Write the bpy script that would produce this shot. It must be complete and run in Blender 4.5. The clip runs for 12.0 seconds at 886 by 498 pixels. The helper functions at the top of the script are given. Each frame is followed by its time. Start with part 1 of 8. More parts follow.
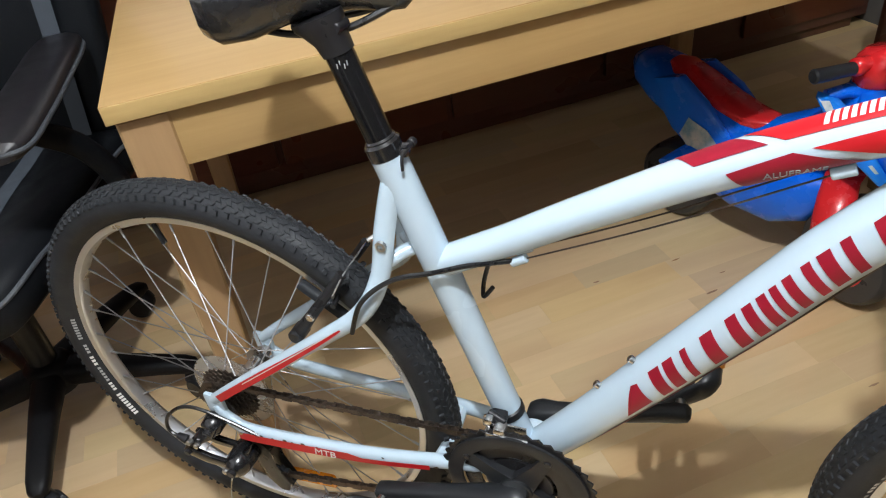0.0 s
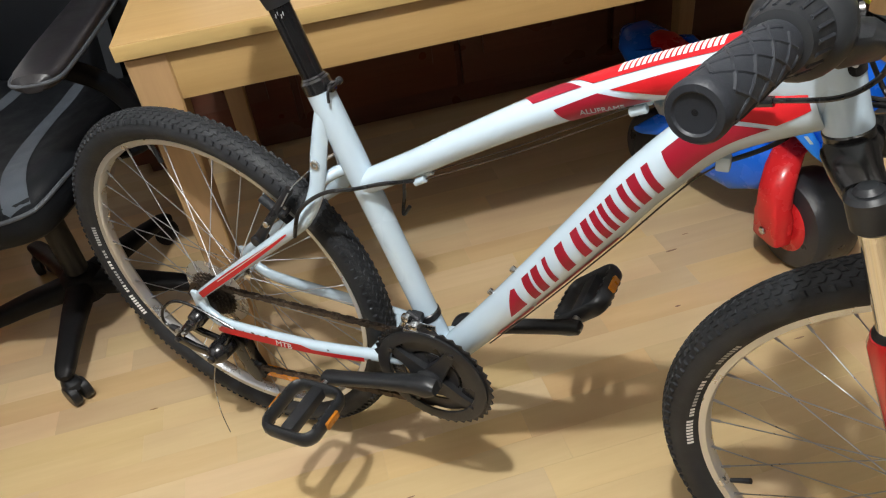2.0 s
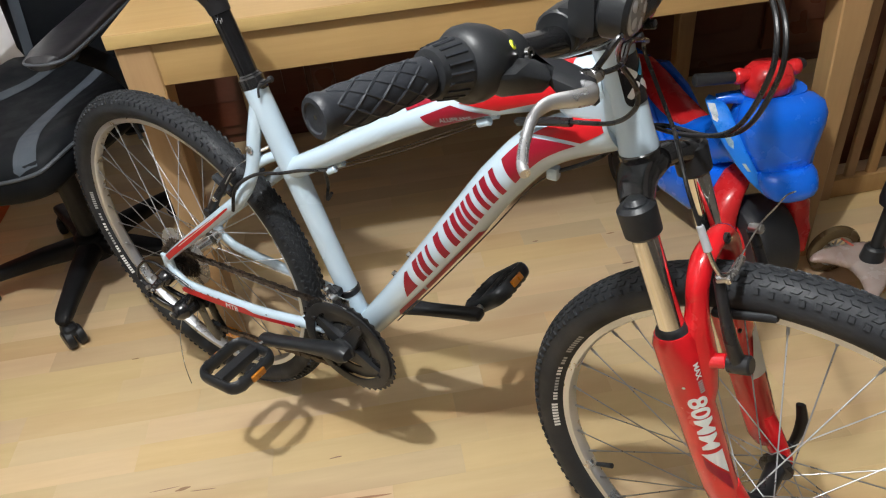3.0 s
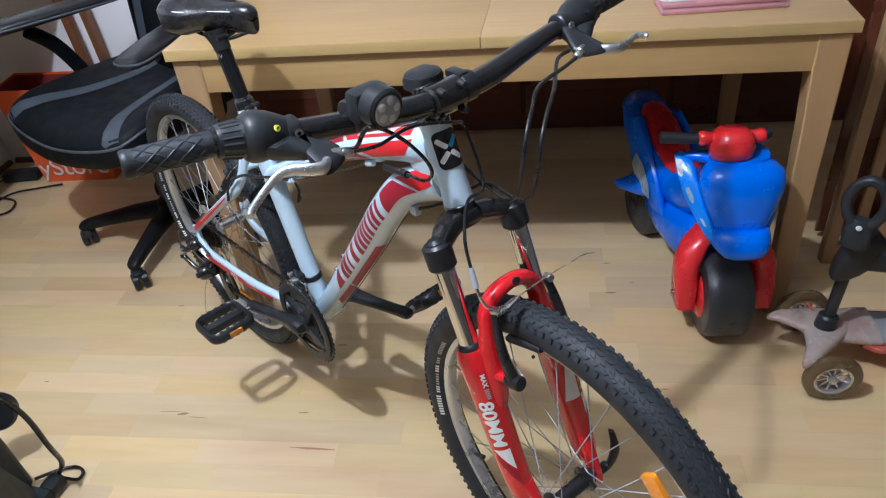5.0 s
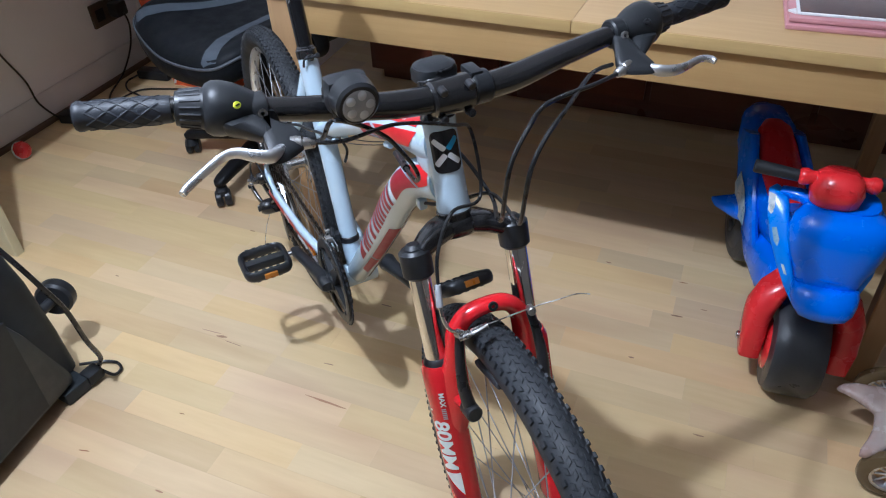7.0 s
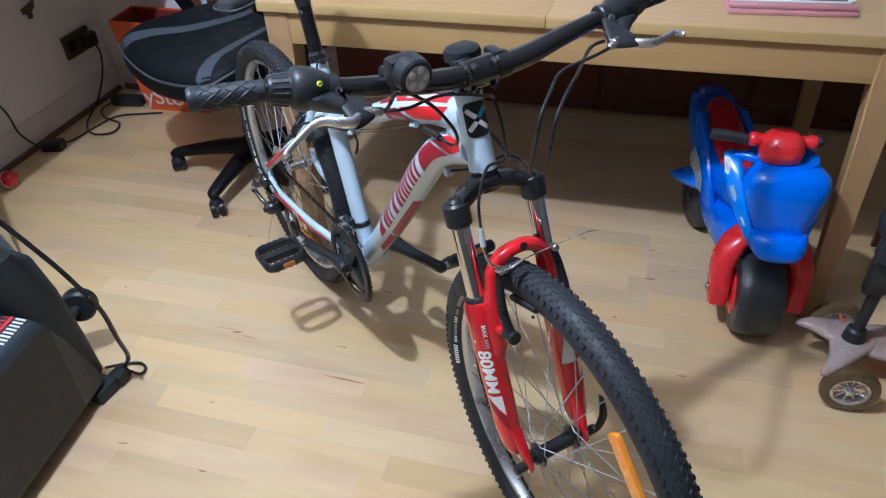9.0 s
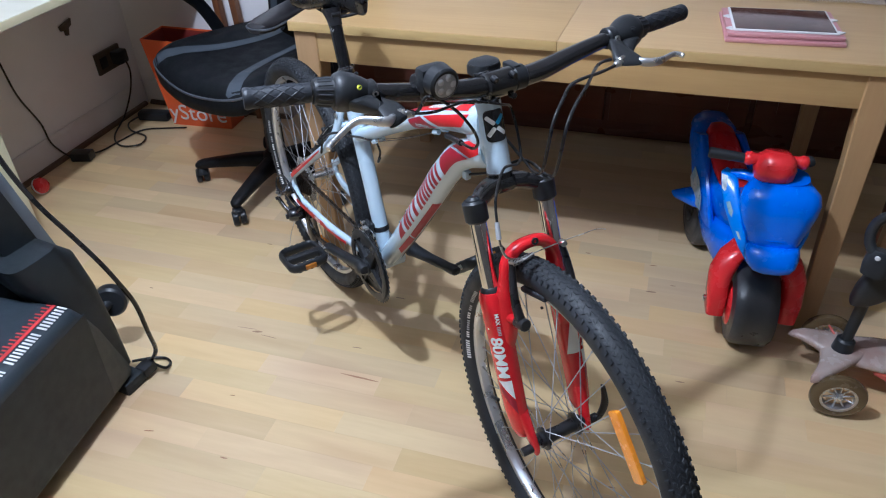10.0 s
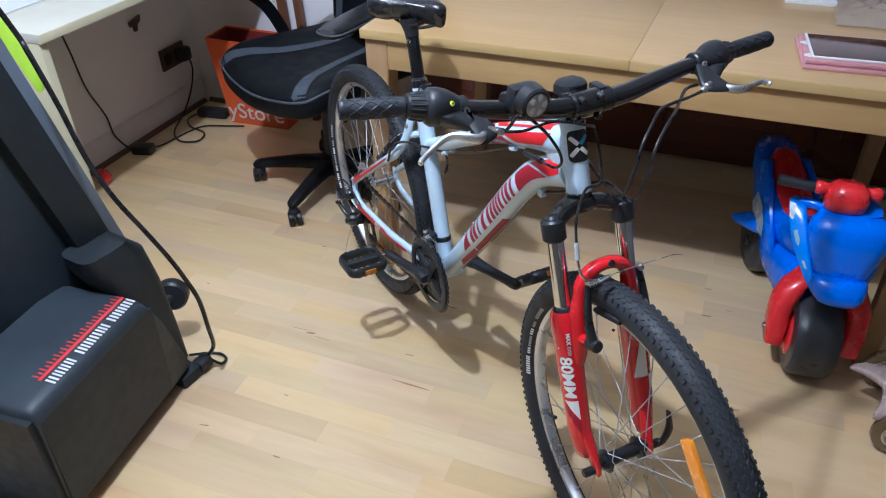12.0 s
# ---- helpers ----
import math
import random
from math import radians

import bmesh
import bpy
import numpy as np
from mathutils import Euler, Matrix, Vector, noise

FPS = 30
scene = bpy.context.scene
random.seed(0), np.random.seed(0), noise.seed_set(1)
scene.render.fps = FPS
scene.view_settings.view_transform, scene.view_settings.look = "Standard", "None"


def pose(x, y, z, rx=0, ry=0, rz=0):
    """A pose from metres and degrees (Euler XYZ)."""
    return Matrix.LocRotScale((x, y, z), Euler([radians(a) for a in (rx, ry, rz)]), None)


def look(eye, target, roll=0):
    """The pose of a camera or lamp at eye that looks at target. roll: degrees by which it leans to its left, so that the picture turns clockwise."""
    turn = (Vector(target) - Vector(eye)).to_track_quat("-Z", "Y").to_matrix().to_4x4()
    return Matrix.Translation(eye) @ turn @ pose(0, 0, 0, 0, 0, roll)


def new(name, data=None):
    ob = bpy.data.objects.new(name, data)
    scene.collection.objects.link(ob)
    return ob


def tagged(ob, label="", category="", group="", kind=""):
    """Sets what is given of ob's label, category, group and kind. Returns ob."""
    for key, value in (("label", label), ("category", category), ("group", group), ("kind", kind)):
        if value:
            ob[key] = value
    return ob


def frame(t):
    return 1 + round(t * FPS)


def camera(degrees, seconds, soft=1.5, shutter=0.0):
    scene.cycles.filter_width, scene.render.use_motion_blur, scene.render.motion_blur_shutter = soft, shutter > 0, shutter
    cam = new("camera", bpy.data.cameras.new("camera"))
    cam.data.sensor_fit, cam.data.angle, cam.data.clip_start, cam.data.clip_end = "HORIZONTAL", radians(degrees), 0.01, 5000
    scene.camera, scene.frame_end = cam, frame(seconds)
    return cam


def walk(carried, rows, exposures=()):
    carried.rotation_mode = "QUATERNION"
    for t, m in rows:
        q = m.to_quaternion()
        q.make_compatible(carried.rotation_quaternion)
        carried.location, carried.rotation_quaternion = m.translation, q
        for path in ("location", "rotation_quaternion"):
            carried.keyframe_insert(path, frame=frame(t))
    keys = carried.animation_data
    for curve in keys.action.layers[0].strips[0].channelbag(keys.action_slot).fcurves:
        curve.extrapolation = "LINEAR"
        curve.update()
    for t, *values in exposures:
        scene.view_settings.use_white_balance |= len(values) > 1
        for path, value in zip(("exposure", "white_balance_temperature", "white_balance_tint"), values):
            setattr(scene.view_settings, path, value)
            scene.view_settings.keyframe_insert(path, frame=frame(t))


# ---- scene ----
from mathutils.bvhtree import BVHTree
cam = camera(63.0, 12.0, 1.15)
PATH = [
    (0, (0.145, -0.879, 1.067), (0.573, 0.669, -0.125), -8.2),
    (0.2, (0.144, -0.914, 1.075), (0.553, 0.625, -0.134), -9.1),
    (0.5, (0.14, -0.952, 1.071), (0.571, 0.579, -0.141), -8.3),
    (0.7, (0.133, -0.974, 1.067), (0.564, 0.557, -0.145), -7.7),
    (1, (0.132, -0.991, 1.071), (0.513, 0.533, -0.167), -9.0),
    (1.2, (0.139, -1.011, 1.066), (0.502, 0.521, -0.167), -8.6),
    (1.5, (0.162, -1.036, 1.075), (0.517, 0.48, -0.18), -7.6),
    (1.7, (0.199, -1.061, 1.073), (0.535, 0.481, -0.155), -6.6),
    (2, (0.251, -1.104, 1.099), (0.519, 0.454, -0.126), -8.2),
    (2.2, (0.3, -1.142, 1.102), (0.53, 0.432, -0.109), -7.7),
    (2.5, (0.372, -1.191, 1.114), (0.571, 0.385, -0.1), -6.5),
    (2.7, (0.409, -1.222, 1.108), (0.582, 0.382, -0.073), -6.4),
    (3, (0.442, -1.266, 1.138), (0.557, 0.33, -0.061), -6.4),
    (3.2, (0.464, -1.288, 1.126), (0.55, 0.327, -0.05), -6.1),
    (3.5, (0.492, -1.306, 1.165), (0.597, 0.271, -0.06), -6.3),
    (3.7, (0.521, -1.32, 1.19), (0.606, 0.257, -0.037), -6.6),
    (5.3, (0.831, -1.46, 1.273), (0.512, 0.125, 0.097), -4.7),
    (5.5, (0.839, -1.468, 1.274), (0.498, 0.099, 0.079), -3.8),
    (6, (0.912, -1.387, 1.282), (0.545, 0.148, 0.054), 0.3),
    (6.5, (0.956, -1.311, 1.281), (0.396, 0.138, 0.023), -2.2),
    (6.7, (0.962, -1.298, 1.275), (0.353, 0.119, 0.002), -2.3),
    (8.3, (0.957, -1.382, 1.306), (0.406, 0.064, 0.039), -2.7),
    (8.5, (0.938, -1.427, 1.303), (0.438, 0.052, 0.053), -2.5),
    (9, (0.907, -1.514, 1.315), (0.429, -0.015, 0.08), -3.3),
    (9.5, (0.902, -1.583, 1.325), (0.421, -0.025, 0.166), -0.6),
    (10, (0.917, -1.633, 1.336), (0.419, -0.089, 0.165), -2.0),
    (10.5, (0.917, -1.658, 1.346), (0.447, -0.105, 0.178), 0.5),
    (11, (0.9, -1.66, 1.351), (0.404, -0.109, 0.189), 0.9),
    (11.5, (0.869, -1.655, 1.347), (0.353, -0.109, 0.188), 0.8),
    (12, (0.847, -1.652, 1.353), (0.268, -0.127, 0.196), -0.6),
]
EXPOSURES = [(0.0, 0.0, 6250, 8), (0.5, 0.0, 6550, 8), (2.0, 0.0, 6700, 8), (3.0, 0.0, 6500, 8), (3.7, 0.0, 6000, 8), (5.3, 0.0, 5450, 10), (12.0, 0.0, 5200, 11)]
walk(cam, [(t, look(eye, target, roll)) for t, eye, target, roll in PATH], EXPOSURES)

# fitted places that are tuned together
LAMP_AT, LAMP_WATTS = (0.11, -1.02, 2.28), 120.0
STEER_DEG, CRANK_DROP = -4.0, 12.0
PEDAL_TILT = (-4.0, -42.0)
BAR_S, BAR_Z = 0.909, 0.893
SADDLE_AT = pose(0.434, 0.052, 0.892, 0, 0, 15.0)

# ---- light and room tone ----
world = bpy.data.worlds.new("room")
world.use_nodes = True
world.node_tree.nodes["Background"].inputs[0].default_value = (0.95, 0.97, 1.0, 1)
world.node_tree.nodes["Background"].inputs[1].default_value = 0.012
scene.world = world

lamp_data = bpy.data.lights.new("ceiling_light", "POINT")
lamp_data.energy, lamp_data.shadow_soft_size, lamp_data.color = LAMP_WATTS, 0.032, (0.98, 0.99, 1.0)
lamp = new("ceiling_light", lamp_data)
lamp.location = LAMP_AT


# ---- materials ----
def nodes_of(m):
    m.use_nodes = True
    t = m.node_tree
    return t, t.nodes, t.links, t.nodes["Principled BSDF"]


def mix_rgb(t, fac, a, b):
    n = t.nodes.new("ShaderNodeMix")
    n.data_type = "RGBA"
    for socket, v in ((n.inputs[0], fac), (n.inputs[6], a), (n.inputs[7], b)):
        if isinstance(v, bpy.types.NodeSocket):
            t.links.new(v, socket)
        elif isinstance(v, (int, float)):
            socket.default_value = v
        else:
            socket.default_value = (*v, 1)
    return n.outputs[2]


def noise_fac(t, vec, scale, detail=3.0, rough=0.55, lo=0.35, hi=0.65):
    n = t.nodes.new("ShaderNodeTexNoise")
    n.inputs["Scale"].default_value, n.inputs["Detail"].default_value, n.inputs["Roughness"].default_value = scale, detail, rough
    if vec:
        t.links.new(vec, n.inputs["Vector"])
    r = t.nodes.new("ShaderNodeMapRange")
    r.inputs[1].default_value, r.inputs[2].default_value = lo, hi
    t.links.new(n.outputs["Fac"], r.inputs[0])
    return r.outputs[0]


def coords(t, kind="Object", scale=(1, 1, 1), rot=(0, 0, 0)):
    c = t.nodes.new("ShaderNodeTexCoord")
    m = t.nodes.new("ShaderNodeMapping")
    m.inputs["Scale"].default_value, m.inputs["Rotation"].default_value = scale, rot
    t.links.new(c.outputs[kind], m.inputs[0])
    return m.outputs[0]


def world_coords(t, scale=(1, 1, 1)):
    g = t.nodes.new("ShaderNodeNewGeometry")
    m = t.nodes.new("ShaderNodeMapping")
    m.inputs["Scale"].default_value = scale
    t.links.new(g.outputs["Position"], m.inputs[0])
    return m


def bump(t, bsdf, fac, strength, distance=0.002):
    b = t.nodes.new("ShaderNodeBump")
    b.inputs["Strength"].default_value, b.inputs["Distance"].default_value = strength, distance
    t.links.new(fac, b.inputs["Height"])
    t.links.new(b.outputs[0], bsdf.inputs["Normal"])


def plain(name, a, b=None, rough=0.5, metal=0.0, scale=60.0, grain=0.15, coat=0.0, rough_var=0.12, spec=0.5):
    """Paint, plastic, rubber, metal: two tones mixed by a coarse noise, roughness by a second, fine bump."""
    m = bpy.data.materials.new(name)
    t, nd, ln, p = nodes_of(m)
    b = b or tuple(v * 0.82 for v in a)
    vec = coords(t)
    ln.new(mix_rgb(t, noise_fac(t, vec, scale * 0.12, 4), a, b), p.inputs["Base Color"])
    r = nd.new("ShaderNodeMapRange")
    r.inputs[3].default_value, r.inputs[4].default_value = max(0.02, rough - rough_var), min(1, rough + rough_var)
    ln.new(noise_fac(t, vec, scale * 0.4, 4), r.inputs[0])
    ln.new(r.outputs[0], p.inputs["Roughness"])
    p.inputs["Metallic"].default_value = metal
    p.inputs["Coat Weight"].default_value = coat
    p.inputs["Coat Roughness"].default_value = 0.12
    p.inputs["Specular IOR Level"].default_value = spec
    if grain:
        bump(t, p, noise_fac(t, vec, scale * 6, 2), grain, 0.0006)
    return m


def wood(name, light, dark, axis="X", rough=0.35, grain=28.0, knots=True, vary=0.0, coat=0.0, stretch=0.06, smudge=None):
    """Wood with the grain along a world axis; vary: how much each piece differs in tone."""
    m = bpy.data.materials.new(name)
    t, nd, ln, p = nodes_of(m)
    sc = {"X": (stretch, 1, 1), "Y": (1, stretch, 1), "Z": (1, 1, stretch)}[axis]
    mp = world_coords(t, sc)
    info = nd.new("ShaderNodeObjectInfo")
    geo = nd.new("ShaderNodeNewGeometry")
    rnd = nd.new("ShaderNodeMath")
    rnd.operation = "ADD"
    ln.new(info.outputs["Random"], rnd.inputs[0])
    ln.new(geo.outputs["Random Per Island"], rnd.inputs[1])
    fr = nd.new("ShaderNodeMath")
    fr.operation = "FRACT"
    ln.new(rnd.outputs[0], fr.inputs[0])
    shift = nd.new("ShaderNodeVectorMath")
    shift.operation = "SCALE"
    shift.inputs[0].default_value = (17.0, 31.0, 23.0)
    ln.new(fr.outputs[0], shift.inputs["Scale"])
    add = nd.new("ShaderNodeVectorMath")
    ln.new(mp.outputs[0], add.inputs[0])
    ln.new(shift.outputs[0], add.inputs[1])
    fine = noise_fac(t, add.outputs[0], grain * 3.2, 6, 0.6, 0.3, 0.7)
    broad = noise_fac(t, add.outputs[0], grain * 0.55, 3, 0.5, 0.3, 0.72)
    col = mix_rgb(t, broad, light, tuple(a * 0.62 + b * 0.38 for a, b in zip(light, dark)))
    soft = nd.new("ShaderNodeMath")
    soft.operation = "MULTIPLY"
    soft.inputs[1].default_value = 0.45
    ln.new(fine, soft.inputs[0])
    col = mix_rgb(t, soft.outputs[0], col, dark)
    if smudge:
        s = noise_fac(t, world_coords(t, (0.30 * sc[0] / stretch, 1.3 if axis == "X" else 0.3, 1)).outputs[0], 6.5, 2, 0.5, 0.50, 0.85)
        col = mix_rgb(t, s, col, smudge)
    if knots:
        k = noise_fac(t, add.outputs[0], grain * 0.22, 2, 0.5, 0.70, 0.78)
        km = nd.new("ShaderNodeMath")
        km.operation = "MULTIPLY"
        km.inputs[1].default_value = 0.5
        ln.new(k, km.inputs[0])
        col = mix_rgb(t, km.outputs[0], col, tuple(v * 0.55 for v in dark))
    if vary:
        hsv = nd.new("ShaderNodeHueSaturation")
        for lo, hi, sock, mul in ((1 - vary, 1 + vary, "Value", 1.0), (1 - vary * 0.8, 1 + vary * 0.9, "Saturation", 7.31), (0.5 - vary * 0.085, 0.5 + vary * 0.04, "Hue", 3.77)):
            mm = nd.new("ShaderNodeMath")
            mm.operation = "MULTIPLY"
            mm.inputs[1].default_value = mul
            ln.new(fr.outputs[0], mm.inputs[0])
            ff = nd.new("ShaderNodeMath")
            ff.operation = "FRACT"
            ln.new(mm.outputs[0], ff.inputs[0])
            rr = nd.new("ShaderNodeMapRange")
            rr.inputs[3].default_value, rr.inputs[4].default_value = lo, hi
            ln.new(ff.outputs[0], rr.inputs[0])
            ln.new(rr.outputs[0], hsv.inputs[sock])
        ln.new(col, hsv.inputs["Color"])
        col = hsv.outputs[0]
    ln.new(col, p.inputs["Base Color"])
    r = nd.new("ShaderNodeMapRange")
    r.inputs[3].default_value, r.inputs[4].default_value = rough - 0.03, rough + 0.05
    ln.new(noise_fac(t, world_coords(t).outputs[0], 6, 2, 0.5, 0.2, 0.8), r.inputs[0])
    ln.new(r.outputs[0], p.inputs["Roughness"])
    p.inputs["Coat Weight"].default_value = coat
    bump(t, p, fine, 0.06, 0.0008)
    return m


def glassy(name, colour, rough=0.1, trans=0.9, ior=1.45):
    m = bpy.data.materials.new(name)
    t, nd, ln, p = nodes_of(m)
    p.inputs["Base Color"].default_value = (*colour, 1)
    p.inputs["Transmission Weight"].default_value = trans
    p.inputs["IOR"].default_value = ior
    r = nd.new("ShaderNodeMapRange")
    r.inputs[3].default_value, r.inputs[4].default_value = rough, rough + 0.12
    ln.new(noise_fac(t, coords(t), 30, 3), r.inputs[0])
    ln.new(r.outputs[0], p.inputs["Roughness"])
    return m


FLOORWOOD = wood("beech_laminate", (0.688, 0.525, 0.293), (0.560, 0.400, 0.207), "X", 0.33, 17, False, 0.098, 0.25, 0.10, (0.515, 0.340, 0.190))
TABLEWOOD = wood("oak_veneer", (0.47, 0.31, 0.135), (0.36, 0.22, 0.085), "X", 0.36, 30, False, 0.03, 0.2)
TABLEWOOD_Z = wood("oak_veneer_upright", (0.45, 0.29, 0.135), (0.33, 0.195, 0.085), "Z", 0.4, 30, False, 0.05)
EDGEBAND = wood("oak_edge_band", (0.52, 0.37, 0.155), (0.38, 0.25, 0.095), "X", 0.35, 40, False, 0.02)
MAHOGANY = wood("dark_mahogany", (0.140, 0.047, 0.025), (0.070, 0.021, 0.012), "X", 0.28, 16, False, 0.1, 0.3)
REDWOOD = wood("reddish_stained_wood", (0.20, 0.085, 0.035), (0.11, 0.04, 0.016), "Z", 0.4, 24, False, 0.05)
BEADWOOD = wood("dark_brown_bead", (0.125, 0.078, 0.048), (0.085, 0.048, 0.028), "Y", 0.45, 24, False, 0.05)
PINE = wood("pale_slat_wood", (0.42, 0.27, 0.12), (0.28, 0.16, 0.07), "Z", 0.45, 26, False, 0.08)
KNOT = wood("dark_knot_wood", (0.34, 0.20, 0.105), (0.22, 0.11, 0.055), "X", 0.4, 40, False, 0.2)
CREAM = plain("cream_laminate", (0.56, 0.54, 0.44), (0.52, 0.50, 0.40), 0.45, 0, 40, 0.05)
CREAM_EDGE = plain("yellowed_cream_laminate", (0.60, 0.555, 0.365), (0.55, 0.505, 0.325), 0.45, 0, 40, 0.05)
# dark tone for walls out of view, chosen to hold down bounce light
FARDARK = plain("unseen_wall_dark", (0.12, 0.11, 0.10), (0.105, 0.098, 0.09), 0.8, 0, 14, 0.25)
WALLPAINT = plain("off_white_wall_paint", (0.86, 0.85, 0.87), (0.81, 0.80, 0.82), 0.75, 0, 14, 0.25)
SKIRT = plain("skirting_gloss_paint", (0.76, 0.74, 0.73), (0.66, 0.63, 0.61), 0.4, 0, 25, 0.1)
CEILPAINT = plain("ceiling_paint", (0.74, 0.73, 0.72), None, 0.85, 0, 10, 0.2)
WHITE = plain("white_gloss_paint", (0.53, 0.66, 0.765), (0.51, 0.635, 0.735), 0.27, 0, 6, 0, 0.35, 0.015)
RED = plain("red_gloss_paint", (0.66, 0.012, 0.018), (0.56, 0.008, 0.014), 0.22, 0, 50, 0.02, 0.5, 0.06)
RED_DECAL = plain("bright_red_decal", (0.56, 0.012, 0.018), (0.49, 0.010, 0.016), 0.36, 0, 60, 0.03, 0.0, 0.06, 0.3)
DARKRED_DECAL = plain("dark_red_decal", (0.30, 0.008, 0.025), (0.26, 0.007, 0.022), 0.38, 0, 60, 0.03, 0.0, 0.06, 0.3)
WHITE_DECAL = plain("white_decal", (0.78, 0.78, 0.77), (0.70, 0.70, 0.69), 0.4, 0, 80, 0.03)
GREY_DECAL = plain("grey_decal", (0.42, 0.43, 0.45), None, 0.45, 0, 80, 0.03)
BLACKPAINT = plain("black_gloss_paint", (0.014, 0.014, 0.016), (0.010, 0.010, 0.011), 0.20, 0, 50, 0.04, 0.4, 0.07)
BLACKMETAL = plain("black_anodised_metal", (0.024, 0.024, 0.027), (0.017, 0.017, 0.019), 0.33, 0.2, 70, 0.04, 0, 0.08, 0.4)
BLACKPLASTIC = plain("black_plastic", (0.020, 0.022, 0.025), (0.015, 0.016, 0.018), 0.38, 0, 90, 0.05, 0, 0.06, 0.32)
POSTBLACK = plain("glossy_black_anodising", (0.008, 0.008, 0.009), (0.006, 0.006, 0.007), 0.16, 0, 60, 0.02, 0.2, 0.05, 0.35)
RUBBER = plain("tyre_rubber", (0.017, 0.019, 0.022), (0.022, 0.024, 0.028), 0.6, 0, 70, 0.15, 0, 0.08, 0.3)
GRIPRUBBER = plain("grip_rubber", (0.021, 0.024, 0.030), (0.017, 0.019, 0.024), 0.5, 0, 120, 0.12, 0, 0.08, 0.32)
STEEL = plain("brushed_steel", (0.62, 0.62, 0.62), (0.52, 0.52, 0.52), 0.28, 1.0, 90, 0.06)
CHROME = plain("chrome", (0.78, 0.77, 0.75), (0.72, 0.71, 0.69), 0.08, 1.0, 60, 0.01, 0, 0.03)
RIMALU = plain("silver_rim_alloy", (0.66, 0.68, 0.71), (0.58, 0.60, 0.63), 0.34, 0.85, 40, 0.06)
LEVERALU = plain("satin_alloy", (0.60, 0.61, 0.63), (0.54, 0.55, 0.57), 0.32, 0.8, 70, 0.05)
OILYMETAL = plain("oily_brown_steel", (0.12, 0.09, 0.07), (0.05, 0.04, 0.035), 0.42, 0.8, 90, 0.3)
AMBER = plain("amber_reflector", (0.92, 0.34, 0.015), (0.80, 0.26, 0.010), 0.18, 0, 200, 0.2, 0.4)
SPOKEWIRE = plain("dull_spoke_wire", (0.46, 0.46, 0.47), (0.36, 0.36, 0.37), 0.36, 0.8, 90, 0.05)
DULLAMBER = plain("dull_amber_reflector", (0.52, 0.19, 0.012), (0.36, 0.12, 0.008), 0.35, 0, 200, 0.2, 0.2)
CLEARDISC = glassy("smoky_clear_plastic", (0.84, 0.84, 0.82), 0.22, 0.85)
LENSGLASS = plain("frosted_lamp_lens", (0.36, 0.37, 0.38), (0.24, 0.25, 0.26), 0.15, 0, 160, 0.35, 0.6)
LEDCELL = plain("led_cell", (0.52, 0.53, 0.55), (0.42, 0.43, 0.45), 0.12, 0, 160, 0.1, 0.5)
YELLOW = plain("yellow_mark", (0.75, 0.80, 0.05), None, 0.4, 0, 60, 0.02)
BLUE_DECAL = plain("sky_blue_decal", (0.04, 0.35, 0.62), None, 0.35, 0, 60, 0.02)
SADDLE = plain("black_saddle_vinyl", (0.016, 0.016, 0.018), (0.010, 0.010, 0.011), 0.24, 0, 80, 0.25, 0.4)
TOYBLUE = plain("blue_toy_plastic", (0.005, 0.150, 0.82), (0.004, 0.135, 0.76), 0.26, 0, 40, 0.02, 0.2, 0.04)
TOYBLUE_PALE = plain("pale_blue_sticker", (0.010, 0.185, 0.74), (0.016, 0.215, 0.74), 0.32, 0, 60, 0.05)
TOYRED = plain("red_toy_plastic", (0.66, 0.022, 0.026), (0.58, 0.018, 0.022), 0.27, 0, 40, 0.05, 0.2)
TOYTYRE = plain("black_toy_tyre_plastic", (0.026, 0.028, 0.032), (0.036, 0.038, 0.042), 0.38, 0, 40, 0.15)
STICKER = plain("pictured_sticker", (0.55, 0.56, 0.55), (0.16, 0.30, 0.42), 0.35, 0, 260, 0.02)
CHAIRBLACK = plain("black_faux_leather", (0.006, 0.007, 0.009), (0.0045, 0.0055, 0.007), 0.52, 0, 60, 0.12, 0, 0.06, 0.12)
CHAIRPLASTIC = plain("matt_black_nylon", (0.009, 0.009, 0.010), (0.007, 0.007, 0.008), 0.5, 0, 90, 0.1, 0, 0.06, 0.18)
CHAIRGREY = plain("grey_faux_leather", (0.056, 0.067, 0.082), (0.049, 0.058, 0.071), 0.5, 0, 60, 0.12, 0, 0.06, 0.25)
ORANGE = plain("orange_card", (0.72, 0.115, 0.025), (0.62, 0.095, 0.02), 0.5, 0, 30, 0.1)
DARKRED = plain("dark_red_lining", (0.22, 0.02, 0.015), None, 0.6, 0, 30, 0.1)
TMGREY = plain("charcoal_textured_plastic", (0.029, 0.039, 0.049), (0.025, 0.033, 0.041), 0.44, 0, 100, 0.2, 0, 0.06, 0.35)
TMBLACK = plain("matt_black_plastic", (0.018, 0.023, 0.027), (0.015, 0.019, 0.022), 0.5, 0, 100, 0.2, 0, 0.06, 0.3)
TMRAIL = plain("slate_grey_rail", (0.145, 0.180, 0.225), (0.125, 0.155, 0.195), 0.4, 0, 60, 0.2)
CABLE = plain("black_cable_sheath", (0.012, 0.012, 0.013), None, 0.30, 0, 80, 0.1)
PINK = plain("pink_case", (0.50, 0.235, 0.245), (0.43, 0.195, 0.205), 0.42, 0, 60, 0.2)
SCREEN = plain("dark_tablet_screen", (0.035, 0.014, 0.012), (0.11, 0.055, 0.04), 0.1, 0, 240, 0.0, 0.5)
